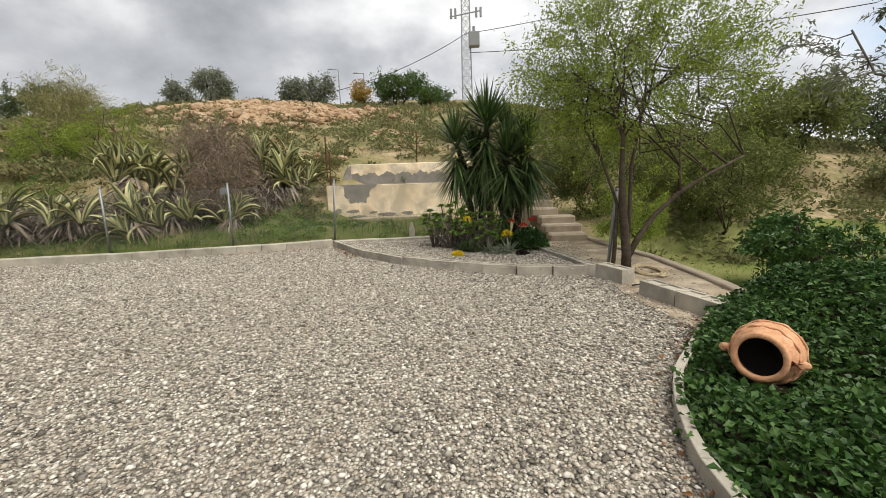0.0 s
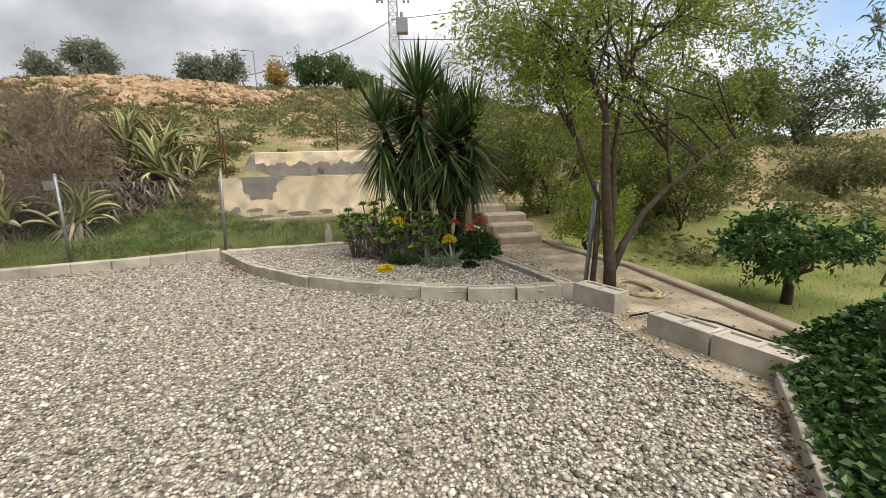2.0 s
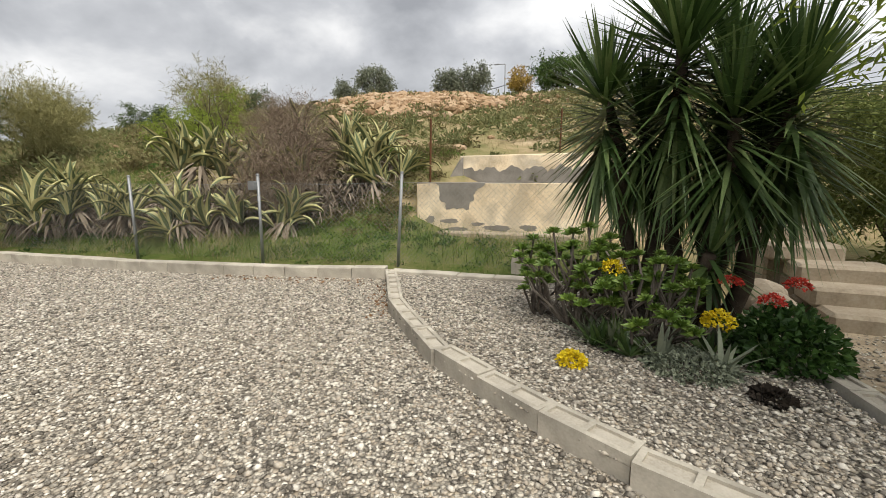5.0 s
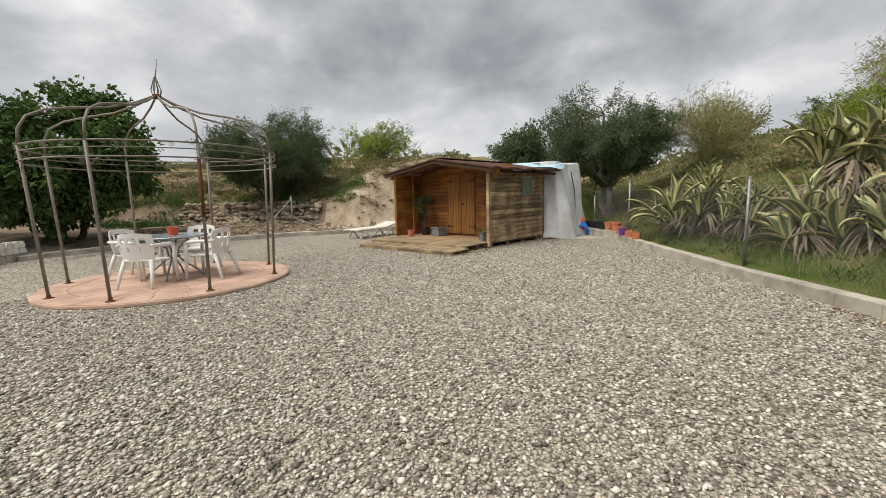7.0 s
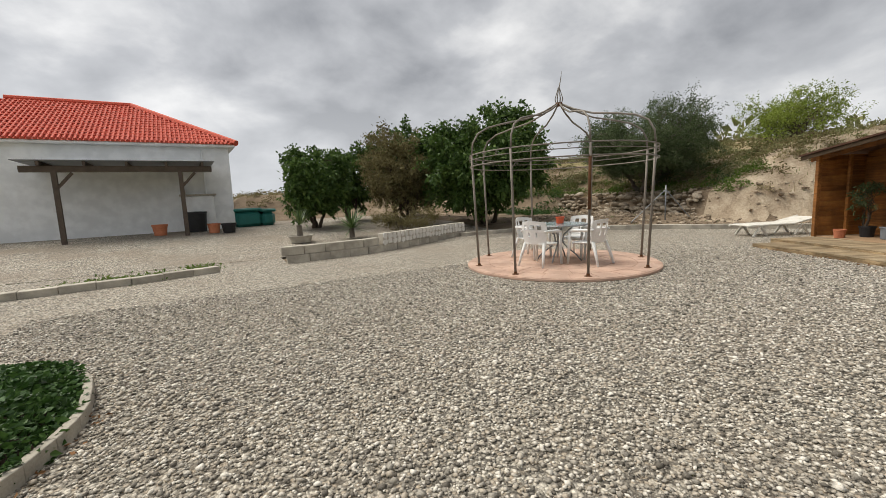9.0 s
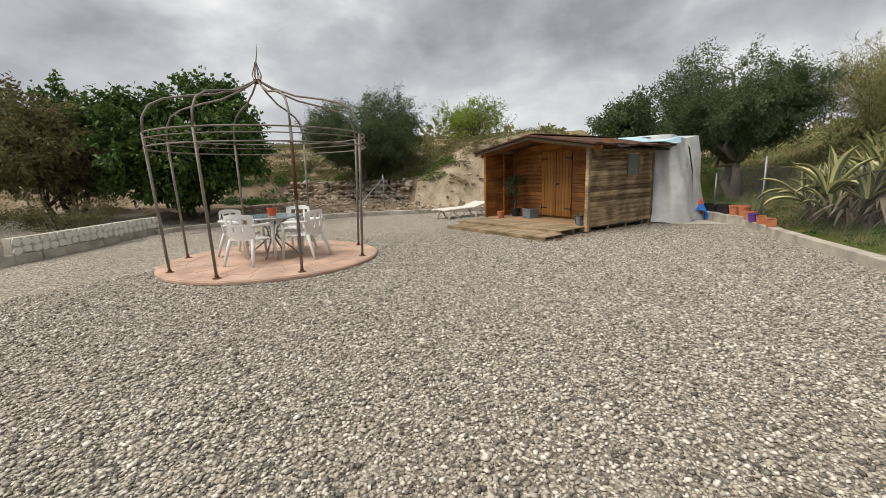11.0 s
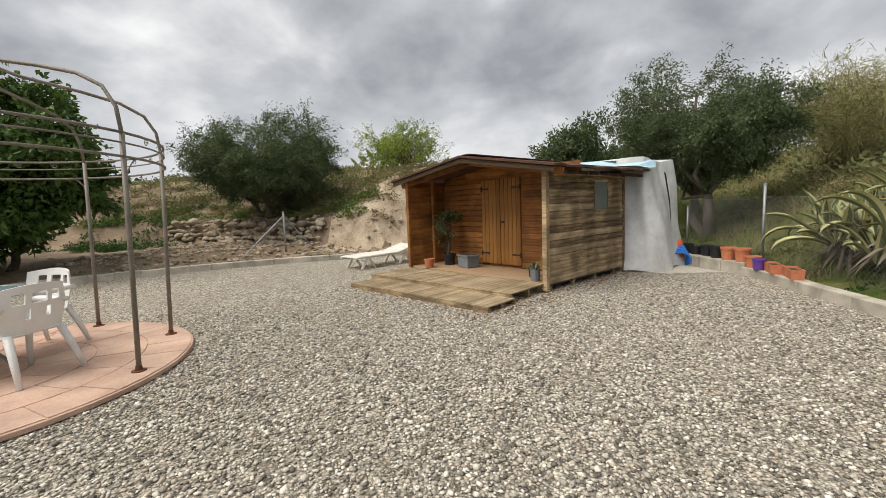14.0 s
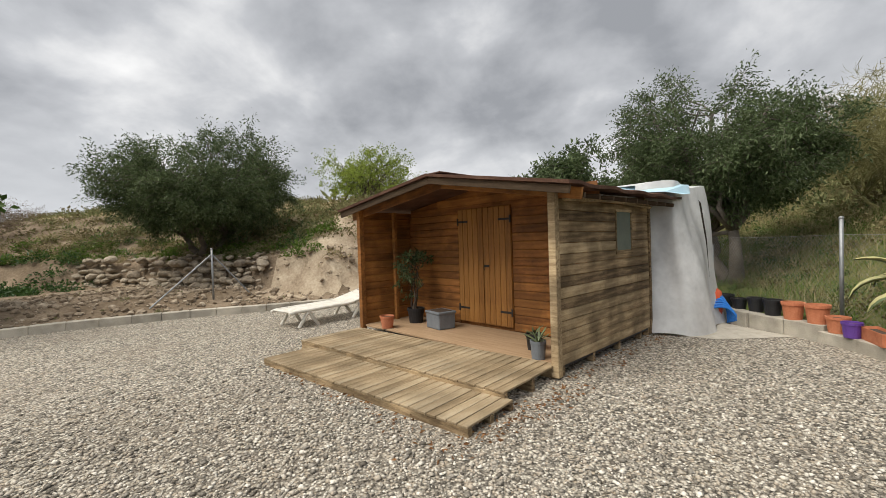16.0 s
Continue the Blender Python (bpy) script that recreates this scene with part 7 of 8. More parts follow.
flower_heap(-0.28, 7.08, 0.09, 0.1, 0.09, 500, M_yellow, "yellow_flower_clump", "clump of bright yellow flowers on the gravel", 1)
flower_heap(0.62, 7.55, 0.36, 0.1, 0.1, 260, M_yellow, "yellow_flowers", "bright yellow blossom among the succulents", 2)
flower_heap(-0.1, 7.85, 0.62, 0.09, 0.1, 160, M_yellow, "yellow_flowers", "bright yellow blossom among the succulents", 3)
flower_heap(0.95, 7.75, 0.5, 0.08, 0.07, 160, M_red, "red_flowers", "red blossom at the foot of the yucca", 4, 0.025)
flower_heap(1.15, 8.0, 0.58, 0.08, 0.07, 160, M_red, "red_flowers", "red blossom at the foot of the yucca", 5, 0.025)
flower_heap(0.75, 8.05, 0.55, 0.08, 0.07, 160, M_red, "red_flowers", "red blossom at the foot of the yucca", 6, 0.025)
flower_heap(0.45, 7.35, 0.09, 0.3, 0.1, 1600, M_grey_plant, "grey_groundcover", "mat of grey-green groundcover on the gravel", 7, 0.035)
flower_heap(1.05, 7.75, 0.09, 0.35, 0.4, 1500, M_ivy, "leafy_plant", "leafy green plant at the foot of the yucca", 8, 0.06)
flower_heap(0.84, 7.06, 0.09, 0.1, 0.06, 200, M_dark, "dark_weed", "small dark plant on the gravel", 9, 0.05)

# plants in the porch pots
rng = np.random.RandomState(51)
tree("potted_shrub", "leggy potted shrub leaning on the porch wall", "plant", (px1, py1, 0.34), 3, (px1, py1, 0.98), (0.36, 0.36, 0.5), M_olive, M_bark, 700, (0.08, 0.3), 71, limbs=8, subs=3, twigs=3, trunk_r=0.02, spread=0.05, fork=0.5)
for x, y, z, L, m in ((px2, py2, FZ + 0.17, 0.28, 16), (px3, py3, FZ + 0.16, 0.22, 14)):
    t = thing("spiky_pot_plant", "spiky green plant in a porch pot", "plant", pose(x, y, z))
    a = rng.uniform(0, 6.283, m); el = rng.uniform(0.2, 1.4, m)
    d = np.stack([np.cos(a) * np.cos(el), np.sin(a) * np.cos(el), np.sin(el)], 1)
    v, tr = blades(np.zeros((m, 3)), d, L * rng.uniform(0.7, 1.1, m), 0.03, rng, 4, 0.25)
    ob = new("leaves", tri_mesh("leaves", v, tr, M_agave)); ob.parent = t
    tagged(ob, kind="stuff")


# ivy mound
def inside(px, py, poly):
    r = np.zeros(len(px), bool)
    n = len(poly)
    for i in range(n):
        (xa, ya), (xb, yb) = poly[i], poly[(i + 1) % n]
        c = ((ya > py) != (yb > py)) & (px < (xb - xa) * (py - ya) / (yb - ya + 1e-12) + xa)
        r ^= c
    return r


IVY = [(2.3, 4.1), (2.16, 3.8), (1.6, 3.06), (1.28, 2.6), (1.05, 2.05), (1.0, 1.5), (1.2, 0.7), (2.0, 0.05), (3.6, -0.1), (5.0, 1.0), (4.6, 3.0), (3.3, 4.2), (2.6, 4.4)]


def edge_dist(px, py, poly):
    best = np.full(len(px), 9.0)
    n = len(poly)
    for i in range(n):
        a, b = np.array(poly[i]), np.array(poly[(i + 1) % n])
        d = b - a
        u = np.clip(((px - a[0]) * d[0] + (py - a[1]) * d[1]) / (d @ d), 0, 1)
        best = np.minimum(best, np.hypot(px - a[0] - u * d[0], py - a[1] - u * d[1]))
    return best


def ivy_h(px, py):
    e = edge_dist(px, py, IVY)
    back = sstep(1.9, 3.6, px + 0.25 * (py - 2.5))
    h = 0.10 + 0.10 * sstep(0, 0.35, e) + 0.42 * back * sstep(0, 0.6, e) + 0.05 * lumps(px, py, 4.0, 4) + 0.035 * lumps(px, py, 11.0, 14)
    return h - 0.14 * np.exp(-((px - 1.75) ** 2 + (py - 2.47) ** 2) / 0.09)


rng = np.random.RandomState(61)
n = 105000
px, py = rng.uniform(0.9, 5.1, n), rng.uniform(-0.2, 4.5, n)
ok = inside(px, py, IVY) & (np.hypot(px - 1.78, py - 2.48) > 0.17)
px, py = px[ok], py[ok]
pz = ivy_h(px, py) - rng.uniform(-0.02, 0.1, len(px))
dn = rng.normal(size=(len(px), 3)) * np.array((1, 1, 0.35)) + np.array((-0.2, -0.25, 0.4))
L = rng.uniform(0.026, 0.068, len(px))
v, tr = leaf_arrays(np.stack([px, py, pz], 1), dn, L, L * 0.62, rng, 0.12, 0.15)
tagged(new("ivy_bed", tri_mesh("ivy_bed", v, tr, M_ivy)), "thick bed of dark green trailing leaves", "ground cover", kind="stuff")
gxi, gyi = np.meshgrid(np.linspace(0.95, 5.05, 70), np.linspace(-0.2, 4.45, 78))
ins = inside(gxi.ravel(), gyi.ravel(), IVY)
zi = np.where(ins, ivy_h(gxi.ravel(), gyi.ravel()) - 0.09, -0.15)
ii = np.arange(gxi.size).reshape(gxi.shape)
q = np.stack([ii[:-1, :-1], ii[:-1, 1:], ii[1:, 1:], ii[1:, :-1]], -1).reshape(-1, 4)
q = q[ins[q].all(1)]
tagged(new("ivy_soil", tri_mesh("ivy_soil", np.stack([gxi.ravel(), gyi.ravel(), zi], 1), np.concatenate([q[:, [0, 1, 2]], q[:, [0, 2, 3]]]), M_soil, True)), "dark soil mound under the trailing leaves", "soil", kind="structure")


# grass and scrub
def grass(name, label, poly_f, n, box, hgt, mat, seed, wid=0.007, seg=2):
    rng = np.random.RandomState(seed)
    x, y = rng.uniform(box[0], box[1], n), rng.uniform(box[2], box[3], n)
    ok = poly_f(x, y, rng)
    x, y = x[ok], y[ok]
    d = np.stack([rng.normal(size=len(x)) * 0.45, rng.normal(size=len(x)) * 0.45, np.ones(len(x))], 1)
    v, tr = blades(np.stack([x, y, ground_z(x, y) - 0.01], 1), d, hgt * rng.uniform(0.4, 1.3, len(x)), wid, rng, seg, 0.3)
    tagged(new(name, tri_mesh(name, v, tr, mat)), label, "grass", kind="stuff")


def strip(lo, hi, clump=0.0, cs=0):
    def f(x, y, rng):
        nn = y - north_y(x)
        return (nn > lo) & (nn < hi) & (lumps(x, y, 2.2, 9 + cs) + rng.normal(size=len(x)) * 0.15 > clump) & ~((x > -4.3) & (x < 0.6) & (y > 11.4))
    return f


grass("grass_strip", "green weeds and grass along the fence", strip(0.3, 3.2, 0.0), 60000, (-15, -0.5, 6.0, 12.8), 0.13, M_grass, 1, 0.01, 1)
grass("dry_grass_strip", "dry straw-coloured grass along the fence", strip(0.2, 2.2, 0.02, 3), 26000, (-14.5, -0.5, 6.5, 12.5), 0.17, M_straw, 2, 0.008, 1)
grass("hill_grass", "rough dry grass on the hillside", lambda x, y, r: (y - north_y(x) > 3.0) & (lumps(x, y, 0.8, 12) + r.normal(size=len(x)) * 0.2 > 0.05), 52000, (-34, 6, 7, 34), 0.32, M_straw, 3, 0.02, 1)
grass("hill_weeds", "green weeds on the hillside", lambda x, y, r: (y - north_y(x) > 2.5) & (lumps(x, y, 0.6, 13) + r.normal(size=len(x)) * 0.2 > 0.1), 70000, (-34, 6, 7, 34), 0.28, M_grass, 4, 0.024, 1)
grass("meadow_grass", "short meadow grass in the lower garden", lambda x, y, r: (x > 3.15) & (y - north_y(x) < 0.5), 40000, (3.1, 22, -2, 12), 0.11, M_grass, 5, 0.014, 1)
grass("bank_weeds", "green weeds on the western bank", lambda x, y, r: (scarp_x(y) - x > 0.2) & (scarp_x(y) - x < 5) & (lumps(x, y, 1.2, 14) + r.normal(size=len(x)) * 0.2 > -0.1) & (y < 5), 34000, (-24, -9, -15, 5), 0.26, M_grass, 6, 0.02, 1)
grass("bank_straw", "dry grass on the western bank", lambda x, y, r: (scarp_x(y) - x > 0.1) & (scarp_x(y) - x < 9) & (lumps(x, y, 1.0, 15) + r.normal(size=len(x)) * 0.2 > 0.0) & (y < 5), 26000, (-26, -9, -15, 5), 0.36, M_straw, 7, 0.018, 1)


grass("slope_grass", "tall green grass on the slope behind the shed", lambda x, y, r: (y - north_y(x) > 0.2) & (lumps(x, y, 0.9, 21) + r.normal(size=len(x)) * 0.25 > -0.25), 40000, (-26, -11.5, 5.5, 17), 0.36, M_grass, 31, 0.016, 1)
grass("slope_straw", "tall dry grass on the slope behind the shed", lambda x, y, r: (y - north_y(x) > 0.2) & (lumps(x, y, 0.9, 22) + r.normal(size=len(x)) * 0.25 > -0.1), 60000, (-26, -11.5, 5.5, 17), 0.42, M_straw, 32, 0.014, 1)

grass("fence_straw", "tall dry weeds in tufts along the fence", strip(0.5, 2.6, 0.25, 7), 16000, (-14.5, -0.5, 6.5, 12.5), 0.5, M_straw, 41, 0.007, 2)
grass("fence_tall_weeds", "tall uneven green weeds along the fence", strip(0.6, 3.0, 0.2, 8), 14000, (-14.5, -0.5, 6.5, 12.5), 0.42, M_grass, 42, 0.012, 2)


def scrub(name, label, n, box, cond, mat, seed, size, per=55, leaf=0.08):
    rng = np.random.RandomState(seed)
    x, y = rng.uniform(box[0], box[1], n), rng.uniform(box[2], box[3], n)
    ok = cond(x, y)
    x, y = x[ok], y[ok]
    r = size * rng.uniform(0.5, 1.4, len(x))
    k = np.repeat(np.arange(len(x)), per)
    d = unit(rng.normal(size=(len(k), 3)))
    d[:, 2] = abs(d[:, 2])
    p = np.stack([x, y, ground_z(x, y) - 0.05], 1)[k] + d * (r[k] * rng.uniform(0.3, 1, len(k)))[:, None] * np.array((1, 1, 0.75))
    L = leaf * rng.uniform(0.6, 1.4, len(k)) * (0.6 + r[k])
    v, tr = leaf_arrays(p, d + rng.normal(size=(len(k), 3)) * 0.6, L * 1.6, L * 0.7, rng)
    tagged(new(name, tri_mesh(name, v, tr, mat)), label, "scrub", kind="stuff")


off_cis = lambda x, y: ~((x > -4.8) & (x < 0.8) & (y < 14.3))
scrub("hill_scrub", "grey-green scrub bushes on the hillside", 620, (-36, 8, 10, 36), lambda x, y: (y - north_y(x) > 3.8) & off_cis(x, y), M_scrub, 11, 0.5, 90, 0.1)
scrub("brown_scrub", "dry brown scrub bushes on the hillside", 380, (-34, 6, 10, 34), lambda x, y: (y - north_y(x) > 3.4) & off_cis(x, y), M_dryleaf, 12, 0.5, 80, 0.08)
scrub("far_scrub", "distant scrub bushes", 900, (-140, 160, -140, 160), lambda x, y: (np.hypot(x, y) > 38) & ((y > 20) | (x < -26) | (x > 30)), M_scrub, 13, 1.4, 45, 0.2)
scrub("bank_scrub", "low scrub on the western bank", 150, (-24, -9, -13, 5), lambda x, y: (scarp_x(y) - x > 0.3) & (scarp_x(y) - x < 8), M_scrub, 14, 0.45, 120, 0.06)
scrub("lawn_bed", "low green planting behind the kerb", 60, (0.3, 3.4, -5.6, -4.4), lambda x, y: y < -4.75 + (x - 0.2) * 0.25, M_grass, 23, 0.22, 120, 0.05)
scrub("cistern_brush", "grey-green brush above the cistern", 130, (-6, 3.5, 13.8, 24), lambda x, y: y > 14.4, M_scrub, 24, 0.45, 110, 0.08)
scrub("fence_nettles", "dark leafy weeds in clumps along the fence", 850, (-14, -1.5, 7.0, 12.5), lambda x, y: (y - north_y(x) > 0.55) & (y - north_y(x) < 2.6) & ~((x > -4.8) & (x < 0.8) & (y > 11.0)) & (lumps(x, y, 1.4, 30) > -0.1), M_ivy, 36, 0.15, 70, 0.035)
scrub("fence_weeds", "clumps of leafy green weeds along the fence", 220, (-14, -2.5, 7.5, 12.5), lambda x, y: (y - north_y(x) > 0.7) & (y - north_y(x) < 2.8) & ~((x > -4.8) & (x < 0.8) & (y > 11.0)), M_grass, 17, 0.2, 90, 0.045)
scrub("wall_weeds", "bright green weeds along the top of the stone wall", 330, (-18.5, -12.5, -14, -2.5), lambda x, y: (scarp_x(y) - x > 0.25) & (scarp_x(y) - x < 2.0), M_grass, 18, 0.32, 130, 0.06)
scrub("wall_straw", "dry straw tufts along the top of the stone wall", 220, (-18.5, -12.5, -14, 0.5), lambda x, y: (scarp_x(y) - x > 0.3) & (scarp_x(y) - x < 2.6), M_straw, 19, 0.34, 150, 0.05)
scrub("wall_brush", "olive-brown brush above the stone wall", 170, (-21, -12.5, -14, 0.0), lambda x, y: (scarp_x(y) - x > 0.6) & (scarp_x(y) - x < 4.5), M_dryleaf, 27, 0.5, 200, 0.05)
scrub("foot_weeds", "low green weeds on the earth below the stone wall", 60, (-16, -9, -12, 0.0), lambda x, y: (west_dist(x, y) > 0.4) & (scarp_x(y) - x < 0.0), M_scrub, 28, 0.13, 70, 0.04)
scrub("slope_weeds", "dark green weed clumps on the slope behind the shed", 130, (-21, -10.5, 6.3, 12.5), lambda x, y: (y - north_y(x) > 0.3), M_ivy, 33, 0.24, 80, 0.045)
scrub("slope_brush", "grey-brown brush on the slope behind the shed", 120, (-23, -11, 6.3, 15), lambda x, y: (y - north_y(x) > 0.5), M_dryleaf, 34, 0.3, 90, 0.05)
scrub("slope_tufts", "straw-coloured tufts on the slope behind the shed", 300, (-23, -11, 7.5, 16), lambda x, y: (y - north_y(x) > 1.2), M_straw, 35, 0.3, 90, 0.045)
scrub("plateau_brush", "olive-brown brush covering the western plateau", 620, (-36, -12, -24, 2), lambda x, y: (scarp_x(y) - x > 2.5), M_dryleaf, 37, 0.42, 90, 0.07)
scrub("plateau_scrub", "grey-green scrub covering the western plateau", 420, (-36, -12, -24, 2), lambda x, y: (scarp_x(y) - x > 2.0), M_scrub, 38, 0.4, 90, 0.07)
scrub("plateau_weeds", "bright green weeds on the edge of the plateau", 300, (-20, -12, -14, -3), lambda x, y: (scarp_x(y) - x > 0.4) & (scarp_x(y) - x < 3.2) & (lumps(x, y, 0.9, 44) > 0.0), M_ivy, 39, 0.3, 130, 0.05)
scrub("berm_brush", "dry brush on the earth berm behind the drive", 260, (-22, 1, -34, -19), lambda x, y: y < -20, M_dryleaf, 45, 0.45, 80, 0.07)
scrub("berm_straw", "dry straw tufts on the earth berm", 160, (-22, 1, -32, -19), lambda x, y: y < -19.5, M_straw, 46, 0.4, 80, 0.06)
scrub("cistern_side_brush", "dry brush and weeds beside the cistern", 150, (-6.2, -4.35, 10.4, 14.5), lambda x, y: y - north_y(x) > 1.2, M_dryleaf, 47, 0.25, 90, 0.05)
scrub("cistern_side_weeds", "green weeds beside the cistern", 110, (-6.4, -4.35, 10.0, 14.5), lambda x, y: y - north_y(x) > 1.0, M_grass, 48, 0.22, 90, 0.045)
scrub("nettle_patch", "patch of dark green weeds beside the bank", 40, (-15.5, -12.5, -13.5, -9.8), lambda x, y: x < -12, M_ivy, 20, 0.4, 150, 0.06)
scrub("east_scrub", "scrub under the trees beyond the grass", 480, (4, 30, 9, 24), lambda x, y: (y - north_y(x) > -1.5), M_scrub, 15, 0.6, 90, 0.08)
scrub("cistern_weeds", "green creeping weeds at the foot of the cistern", 26, (-4.6, -2.2, 10.4, 11.6), lambda x, y: x < -2, M_ivy, 16, 0.2, 110, 0.04)


# dry-stone wall in the western bank, one stone at a time
rk = random.Random(19)
rocks = []
for k in range(8):
    bmx = bmesh.new()
    bmesh.ops.create_icosphere(bmx, subdivisions=2, radius=0.5)
    sc = Vector((rk.uniform(0.8, 1.3), rk.uniform(0.7, 1.0), rk.uniform(0.55, 0.85)))
    for v in bmx.verts:
        nn = noise.noise(v.co * 2.2 + Vector((k * 3.1, 0, 0)))
        v.co = Vector((v.co.x * sc.x, v.co.y * sc.y, v.co.z * sc.z)) * (1 + 0.3 * nn)
    me = bpy.data.meshes.new("stone")
    bmx.to_mesh(me); bmx.free()
    me.materials.append(M_rock)
    rocks.append(me)
dsw = thing("dry_stone_wall", "tumbledown dry-stone retaining wall in the earth bank", "wall")
DW = [(-15.0, -10.8), (-15.65, -8.6), (-15.45, -6.0), (-15.2, -3.9)]
for row in range(6):
    for x, y, a in along(DW, 0.25):
        if rk.random() < 0.1 * row:
            continue
        ob = new("stone", rk.choice(rocks))
        s = rk.choice((0.14, 0.19, 0.24, 0.28, 0.4))
        ob.matrix_world = pose(x + rk.uniform(-0.06, 0.06) - row * 0.04, y + rk.uniform(-0.06, 0.06), 0.4 + row * 0.155 + rk.uniform(-0.03, 0.03), rk.uniform(-20, 20), rk.uniform(-20, 20), a + rk.uniform(-30, 30)) @ Matrix.Diagonal((s, s, s * 0.85, 1))
        ob.parent = dsw
ico = bmesh.new(); bmesh.ops.create_icosphere(ico, subdivisions=1, radius=1.0)
IV = np.array([v.co[:] for v in ico.verts]); IT = np.array([[v.index for v in f.verts] for f in ico.faces]); ico.free()


def stones(pos, size, flat, rng, verts, tris, rough=0.22):
    """Many small irregular stones as one mesh."""
    n, m = len(pos), len(verts)
    r = size[:, None, None] * verts[None] * (1 + rng.uniform(-rough, rough, (n, m, 1))) * np.stack([np.ones(n), rng.uniform(0.6, 0.92, n), flat * rng.uniform(0.7, 1.3, n)], 1)[:, None, :]
    q1, q2 = rng.uniform(0, 6.283, n), rng.normal(size=n) * 0.35
    c, s = np.cos(q2)[:, None], np.sin(q2)[:, None]
    y, z = r[..., 1] * c - r[..., 2] * s, r[..., 1] * s + r[..., 2] * c
    c, s = np.cos(q1)[:, None], np.sin(q1)[:, None]
    x, y = r[..., 0] * c - y * s, r[..., 0] * s + y * c
    v = np.stack([x, y, z], -1) + pos[:, None, :]
    t = tris[None] + (np.arange(n) * m)[:, None, None]
    return v.reshape(-1, 3), t.reshape(-1, 3)


rng = np.random.RandomState(91)
n = 7000
px, py = rng.uniform(-18, -10.5, n), rng.uniform(-9, 1.5, n)
w = west_dist(px, py)
ok = (w > 0.3) & (scarp_x(py) - px < 0.6)
px, py = px[ok], py[ok]
v, tr = stones(np.stack([px, py, ground_z(px, py) + 0.02], 1), 0.014 + 0.1 * rng.uniform(0, 1, len(px)) ** 4.5, 0.6, rng, IV, IT)
tagged(new("bank_rubble", tri_mesh("bank_rubble", v, tr, M_bankstone)), "loose stones scattered on the earth bank", "rubble", kind="stuff")
n = 1500
px, py = rng.normal(-12.0, 2.6, n), rng.normal(25.5, 1.8, n)
v, tr = stones(np.stack([px, py, ground_z(px, py) + 0.1], 1), rng.uniform(0.12, 0.4, n), 0.6, rng, IV, IT)
tagged(new("rubble_mound", tri_mesh("rubble_mound", v, tr, M_rubble)), "heap of broken orange-brown rubble on the hill", "rubble", kind="stuff")
n = 500
px, py = rng.uniform(-24, 4, n), rng.uniform(13, 32, n)
v, tr = stones(np.stack([px, py, ground_z(px, py) + 0.02], 1), rng.uniform(0.05, 0.22, n), 0.6, rng, IV, IT)
tagged(new("hill_stones", tri_mesh("hill_stones", v, tr, M_rubble)), "pale stones scattered on the hillside", "rubble", kind="stuff")

# loose pebbles over the gravel bed, thickest along the walk
chip_a = np.arange(6) * math.pi / 3
I12 = np.concatenate([np.stack([np.cos(chip_a), np.sin(chip_a), np.tile((0.22, -0.12), 3)], 1), [(0.1, 0.06, 0.8), (-0.06, 0.05, -0.8)]])
T20 = np.array([t for i in range(6) for t in ((i, (i + 1) % 6, 6), ((i + 1) % 6, i, 7))])
n = 275000
px, py = rng.uniform(-12.5, 2.4, n), rng.uniform(-2.2, 9.0, n)
near = np.minimum(np.hypot(px - np.clip(px, -0.3, 0.2), py - np.clip(py, 0.0, 5.2)), np.hypot(px - np.clip(px, -6.2, 0.0), py - np.interp(px, [-6.2, 0], [3.8, 5.1])))
keep = rng.uniform(size=n) < np.clip(1.0 - (near - 2.2) / 4.0, 0.0, 1) ** 1.3
yard = inside(px, py, clean(yard_outline))
bed = inside(px, py, clean(PLANTER))
local = (np.stack([px + 10.365, py - 3.745], 1) @ np.array([[0.499, -0.867], [0.867, 0.499]]))
deck = (local[:, 0] > -3.9) & (local[:, 0] < 0.2) & (local[:, 1] > -1.7)
ok = keep & (yard | bed) & ~deck & (np.hypot(px - GC[0], py - GC[1]) > 1.8)
px, py, zb = px[ok], py[ok], np.where(bed, 0.09, 0.0)[ok]
sz = np.clip(rng.lognormal(math.log(0.0122), 0.32, len(px)), 0.0065, 0.03)
v, tr = stones(np.stack([px, py, zb + sz * 0.3], 1), sz, 0.66, rng, I12, T20, 0.2)
tagged(new("gravel_pebbles", tri_mesh("gravel_pebbles", v, tr, M_stone, True)), "pale grey and buff pebbles strewn over the yard", "gravel", kind="stuff")

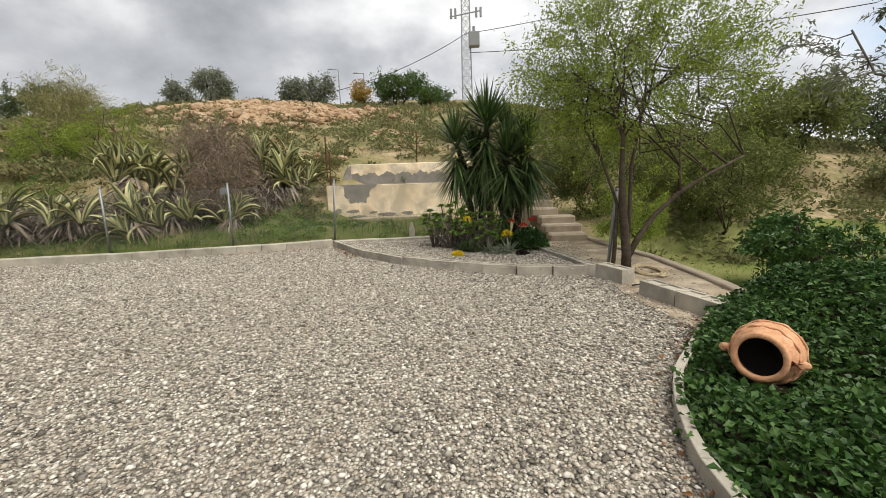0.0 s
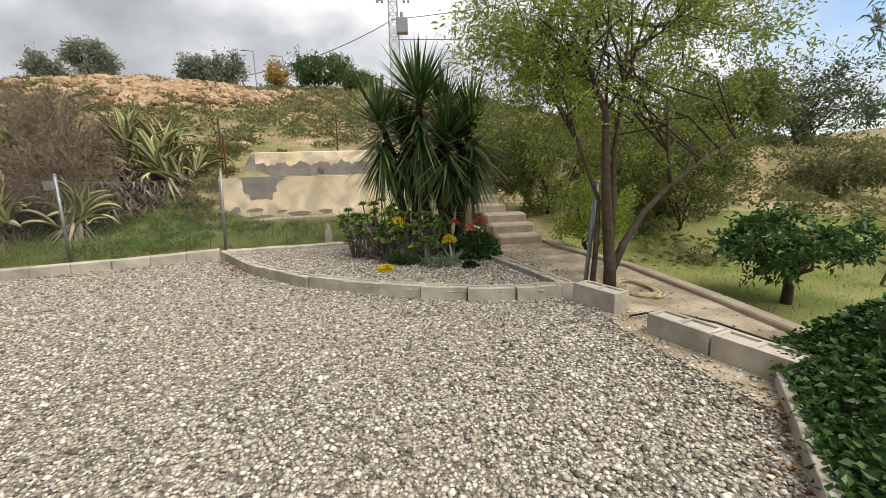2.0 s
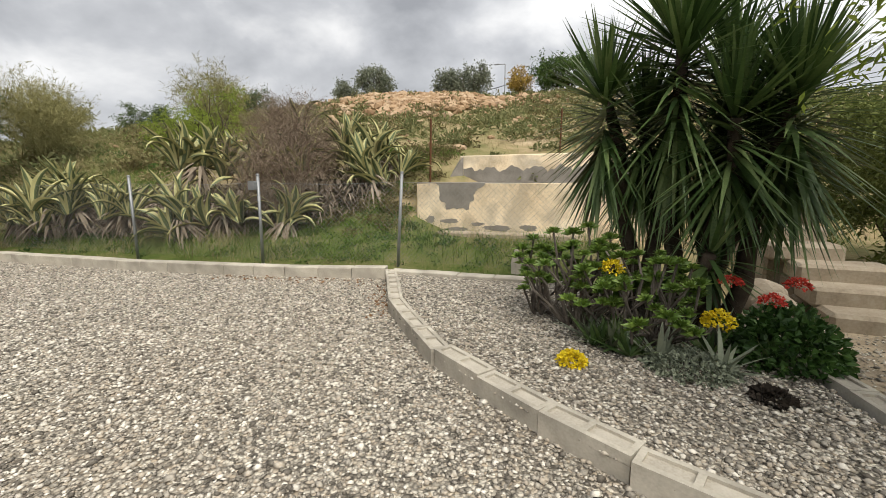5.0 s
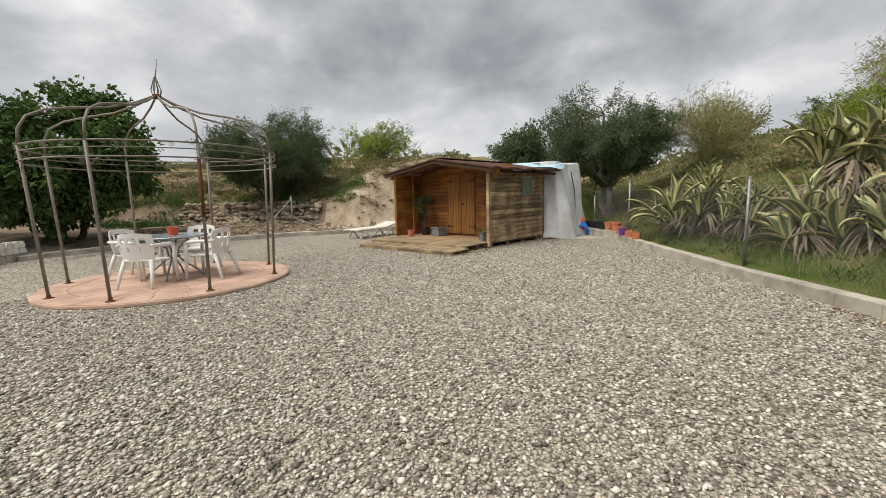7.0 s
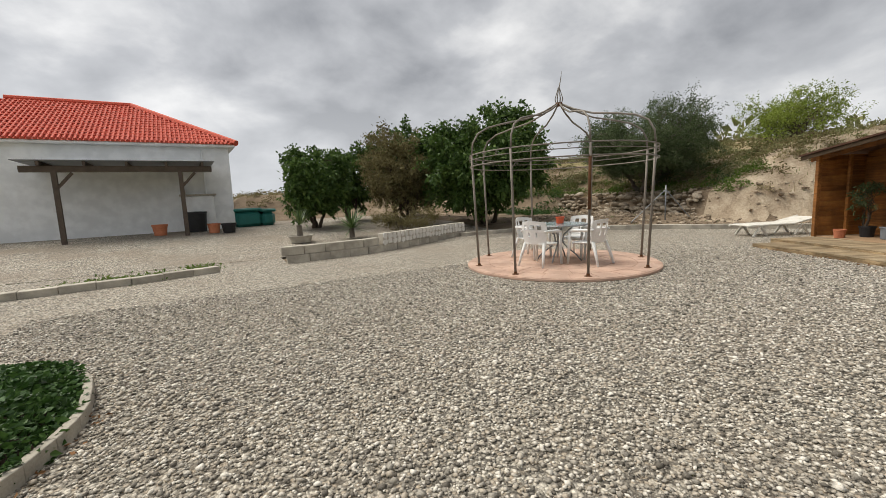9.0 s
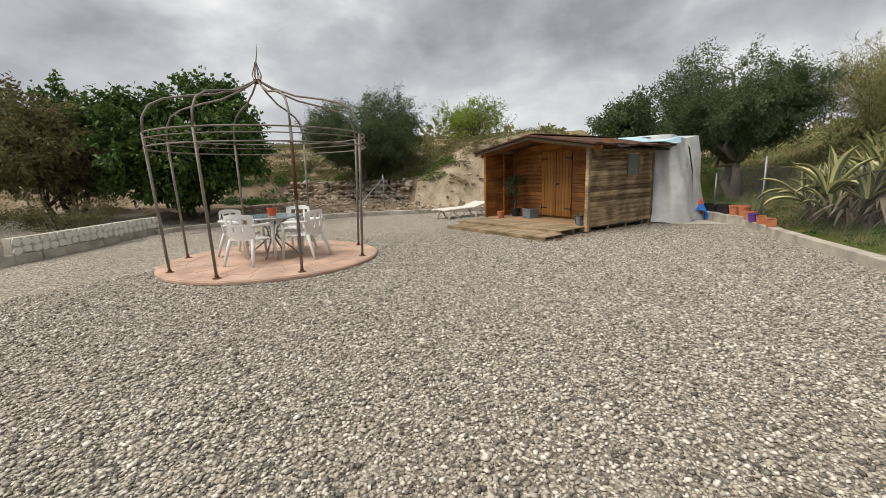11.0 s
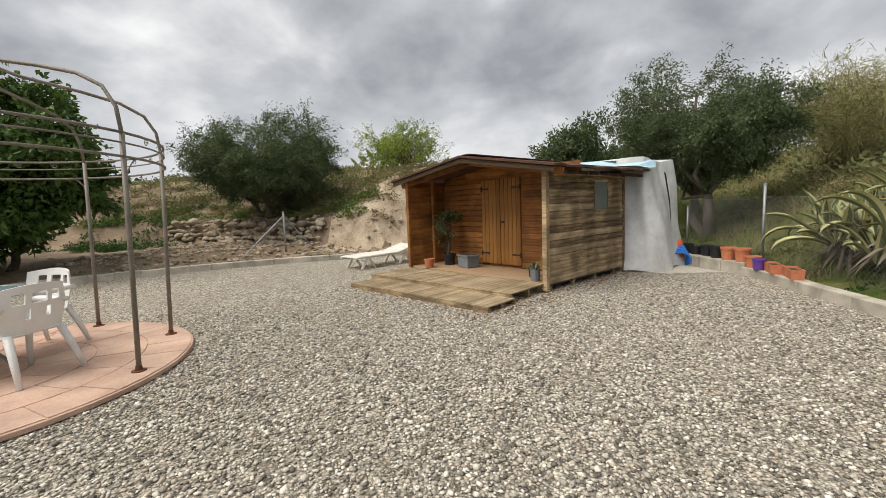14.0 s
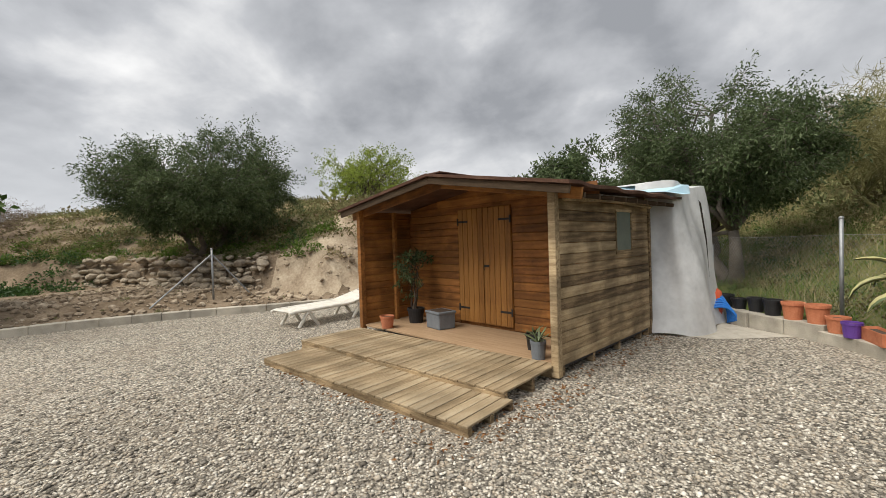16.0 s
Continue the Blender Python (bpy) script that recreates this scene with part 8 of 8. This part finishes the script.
# dead leaves blown against the deck, the shed and the kerbs
rng = np.random.RandomState(55)
lines = [(Sp(-3.0, -1.78), Sp(0.25, -1.78), 150), (Sp(0.25, -1.78), Sp(0.3, -0.1), 200), (Sp(0.12, 0.0), Sp(0.15, 2.6), 150), ((1.0, 1.5), (1.28, 2.6), 130), ((1.28, 2.6), (2.1, 3.8), 160), ((-2.2, 7.6), (-2.95, 8.6), 120), ((-3.2, 8.7), (-5.5, 8.1), 120)]
items = []
for (xa, ya), (xb, yb), m in lines:
    u = rng.uniform(0, 1, m)
    px, py = xa + (xb - xa) * u + rng.normal(size=m) * 0.09, ya + (yb - ya) * u + rng.normal(size=m) * 0.09
    d = rng.normal(size=(m, 3)) * np.array((1, 1, 0.25))
    L = rng.uniform(0.025, 0.055, m)
    items.append(leaf_arrays(np.stack([px, py, np.full(m, 0.022)], 1), d, L, L * 0.45, rng, 0.15, 0.1))
tagged(new("leaf_litter", tri_mesh("leaf_litter", *join_arrays(items), M_litter)), "dead brown leaves blown against deck and kerbs", "leaf litter", kind="stuff")

# chippings trodden into the earth path, thickest where it meets the gravel
rng = np.random.RandomState(66)
n = 16000
px, py = rng.uniform(0.9, 3.1, n), rng.uniform(3.3, 9.4, n)
seam = np.abs(px - np.interp(py, [3.4, 4.2, 5.2, 6.0], [2.0, 1.85, 1.75, 1.7]))
ok = inside(px, py, [(1.7, 3.45), (2.95, 3.45), (3.0, 5.4), (2.95, 6.8), (2.6, 8.4), (2.45, 9.3), (0.9, 9.35), (1.25, 7.9), (1.8, 5.9), (1.6, 5.5), (1.6, 4.5)]) & (rng.uniform(size=n) < np.clip(0.8 - seam * 1.3, 0.08, 1.0))
px, py = px[ok], py[ok]
sz = np.clip(rng.lognormal(math.log(0.0105), 0.36, len(px)), 0.006, 0.03)
v, tr = stones(np.stack([px, py, 0.012 + sz * 0.25], 1), sz, 0.45, rng, I12, T20, 0.2)
tagged(new("path_chippings", tri_mesh("path_chippings", v, tr, M_stone, True)), "stone chippings trodden into the earth path", "gravel", kind="stuff")
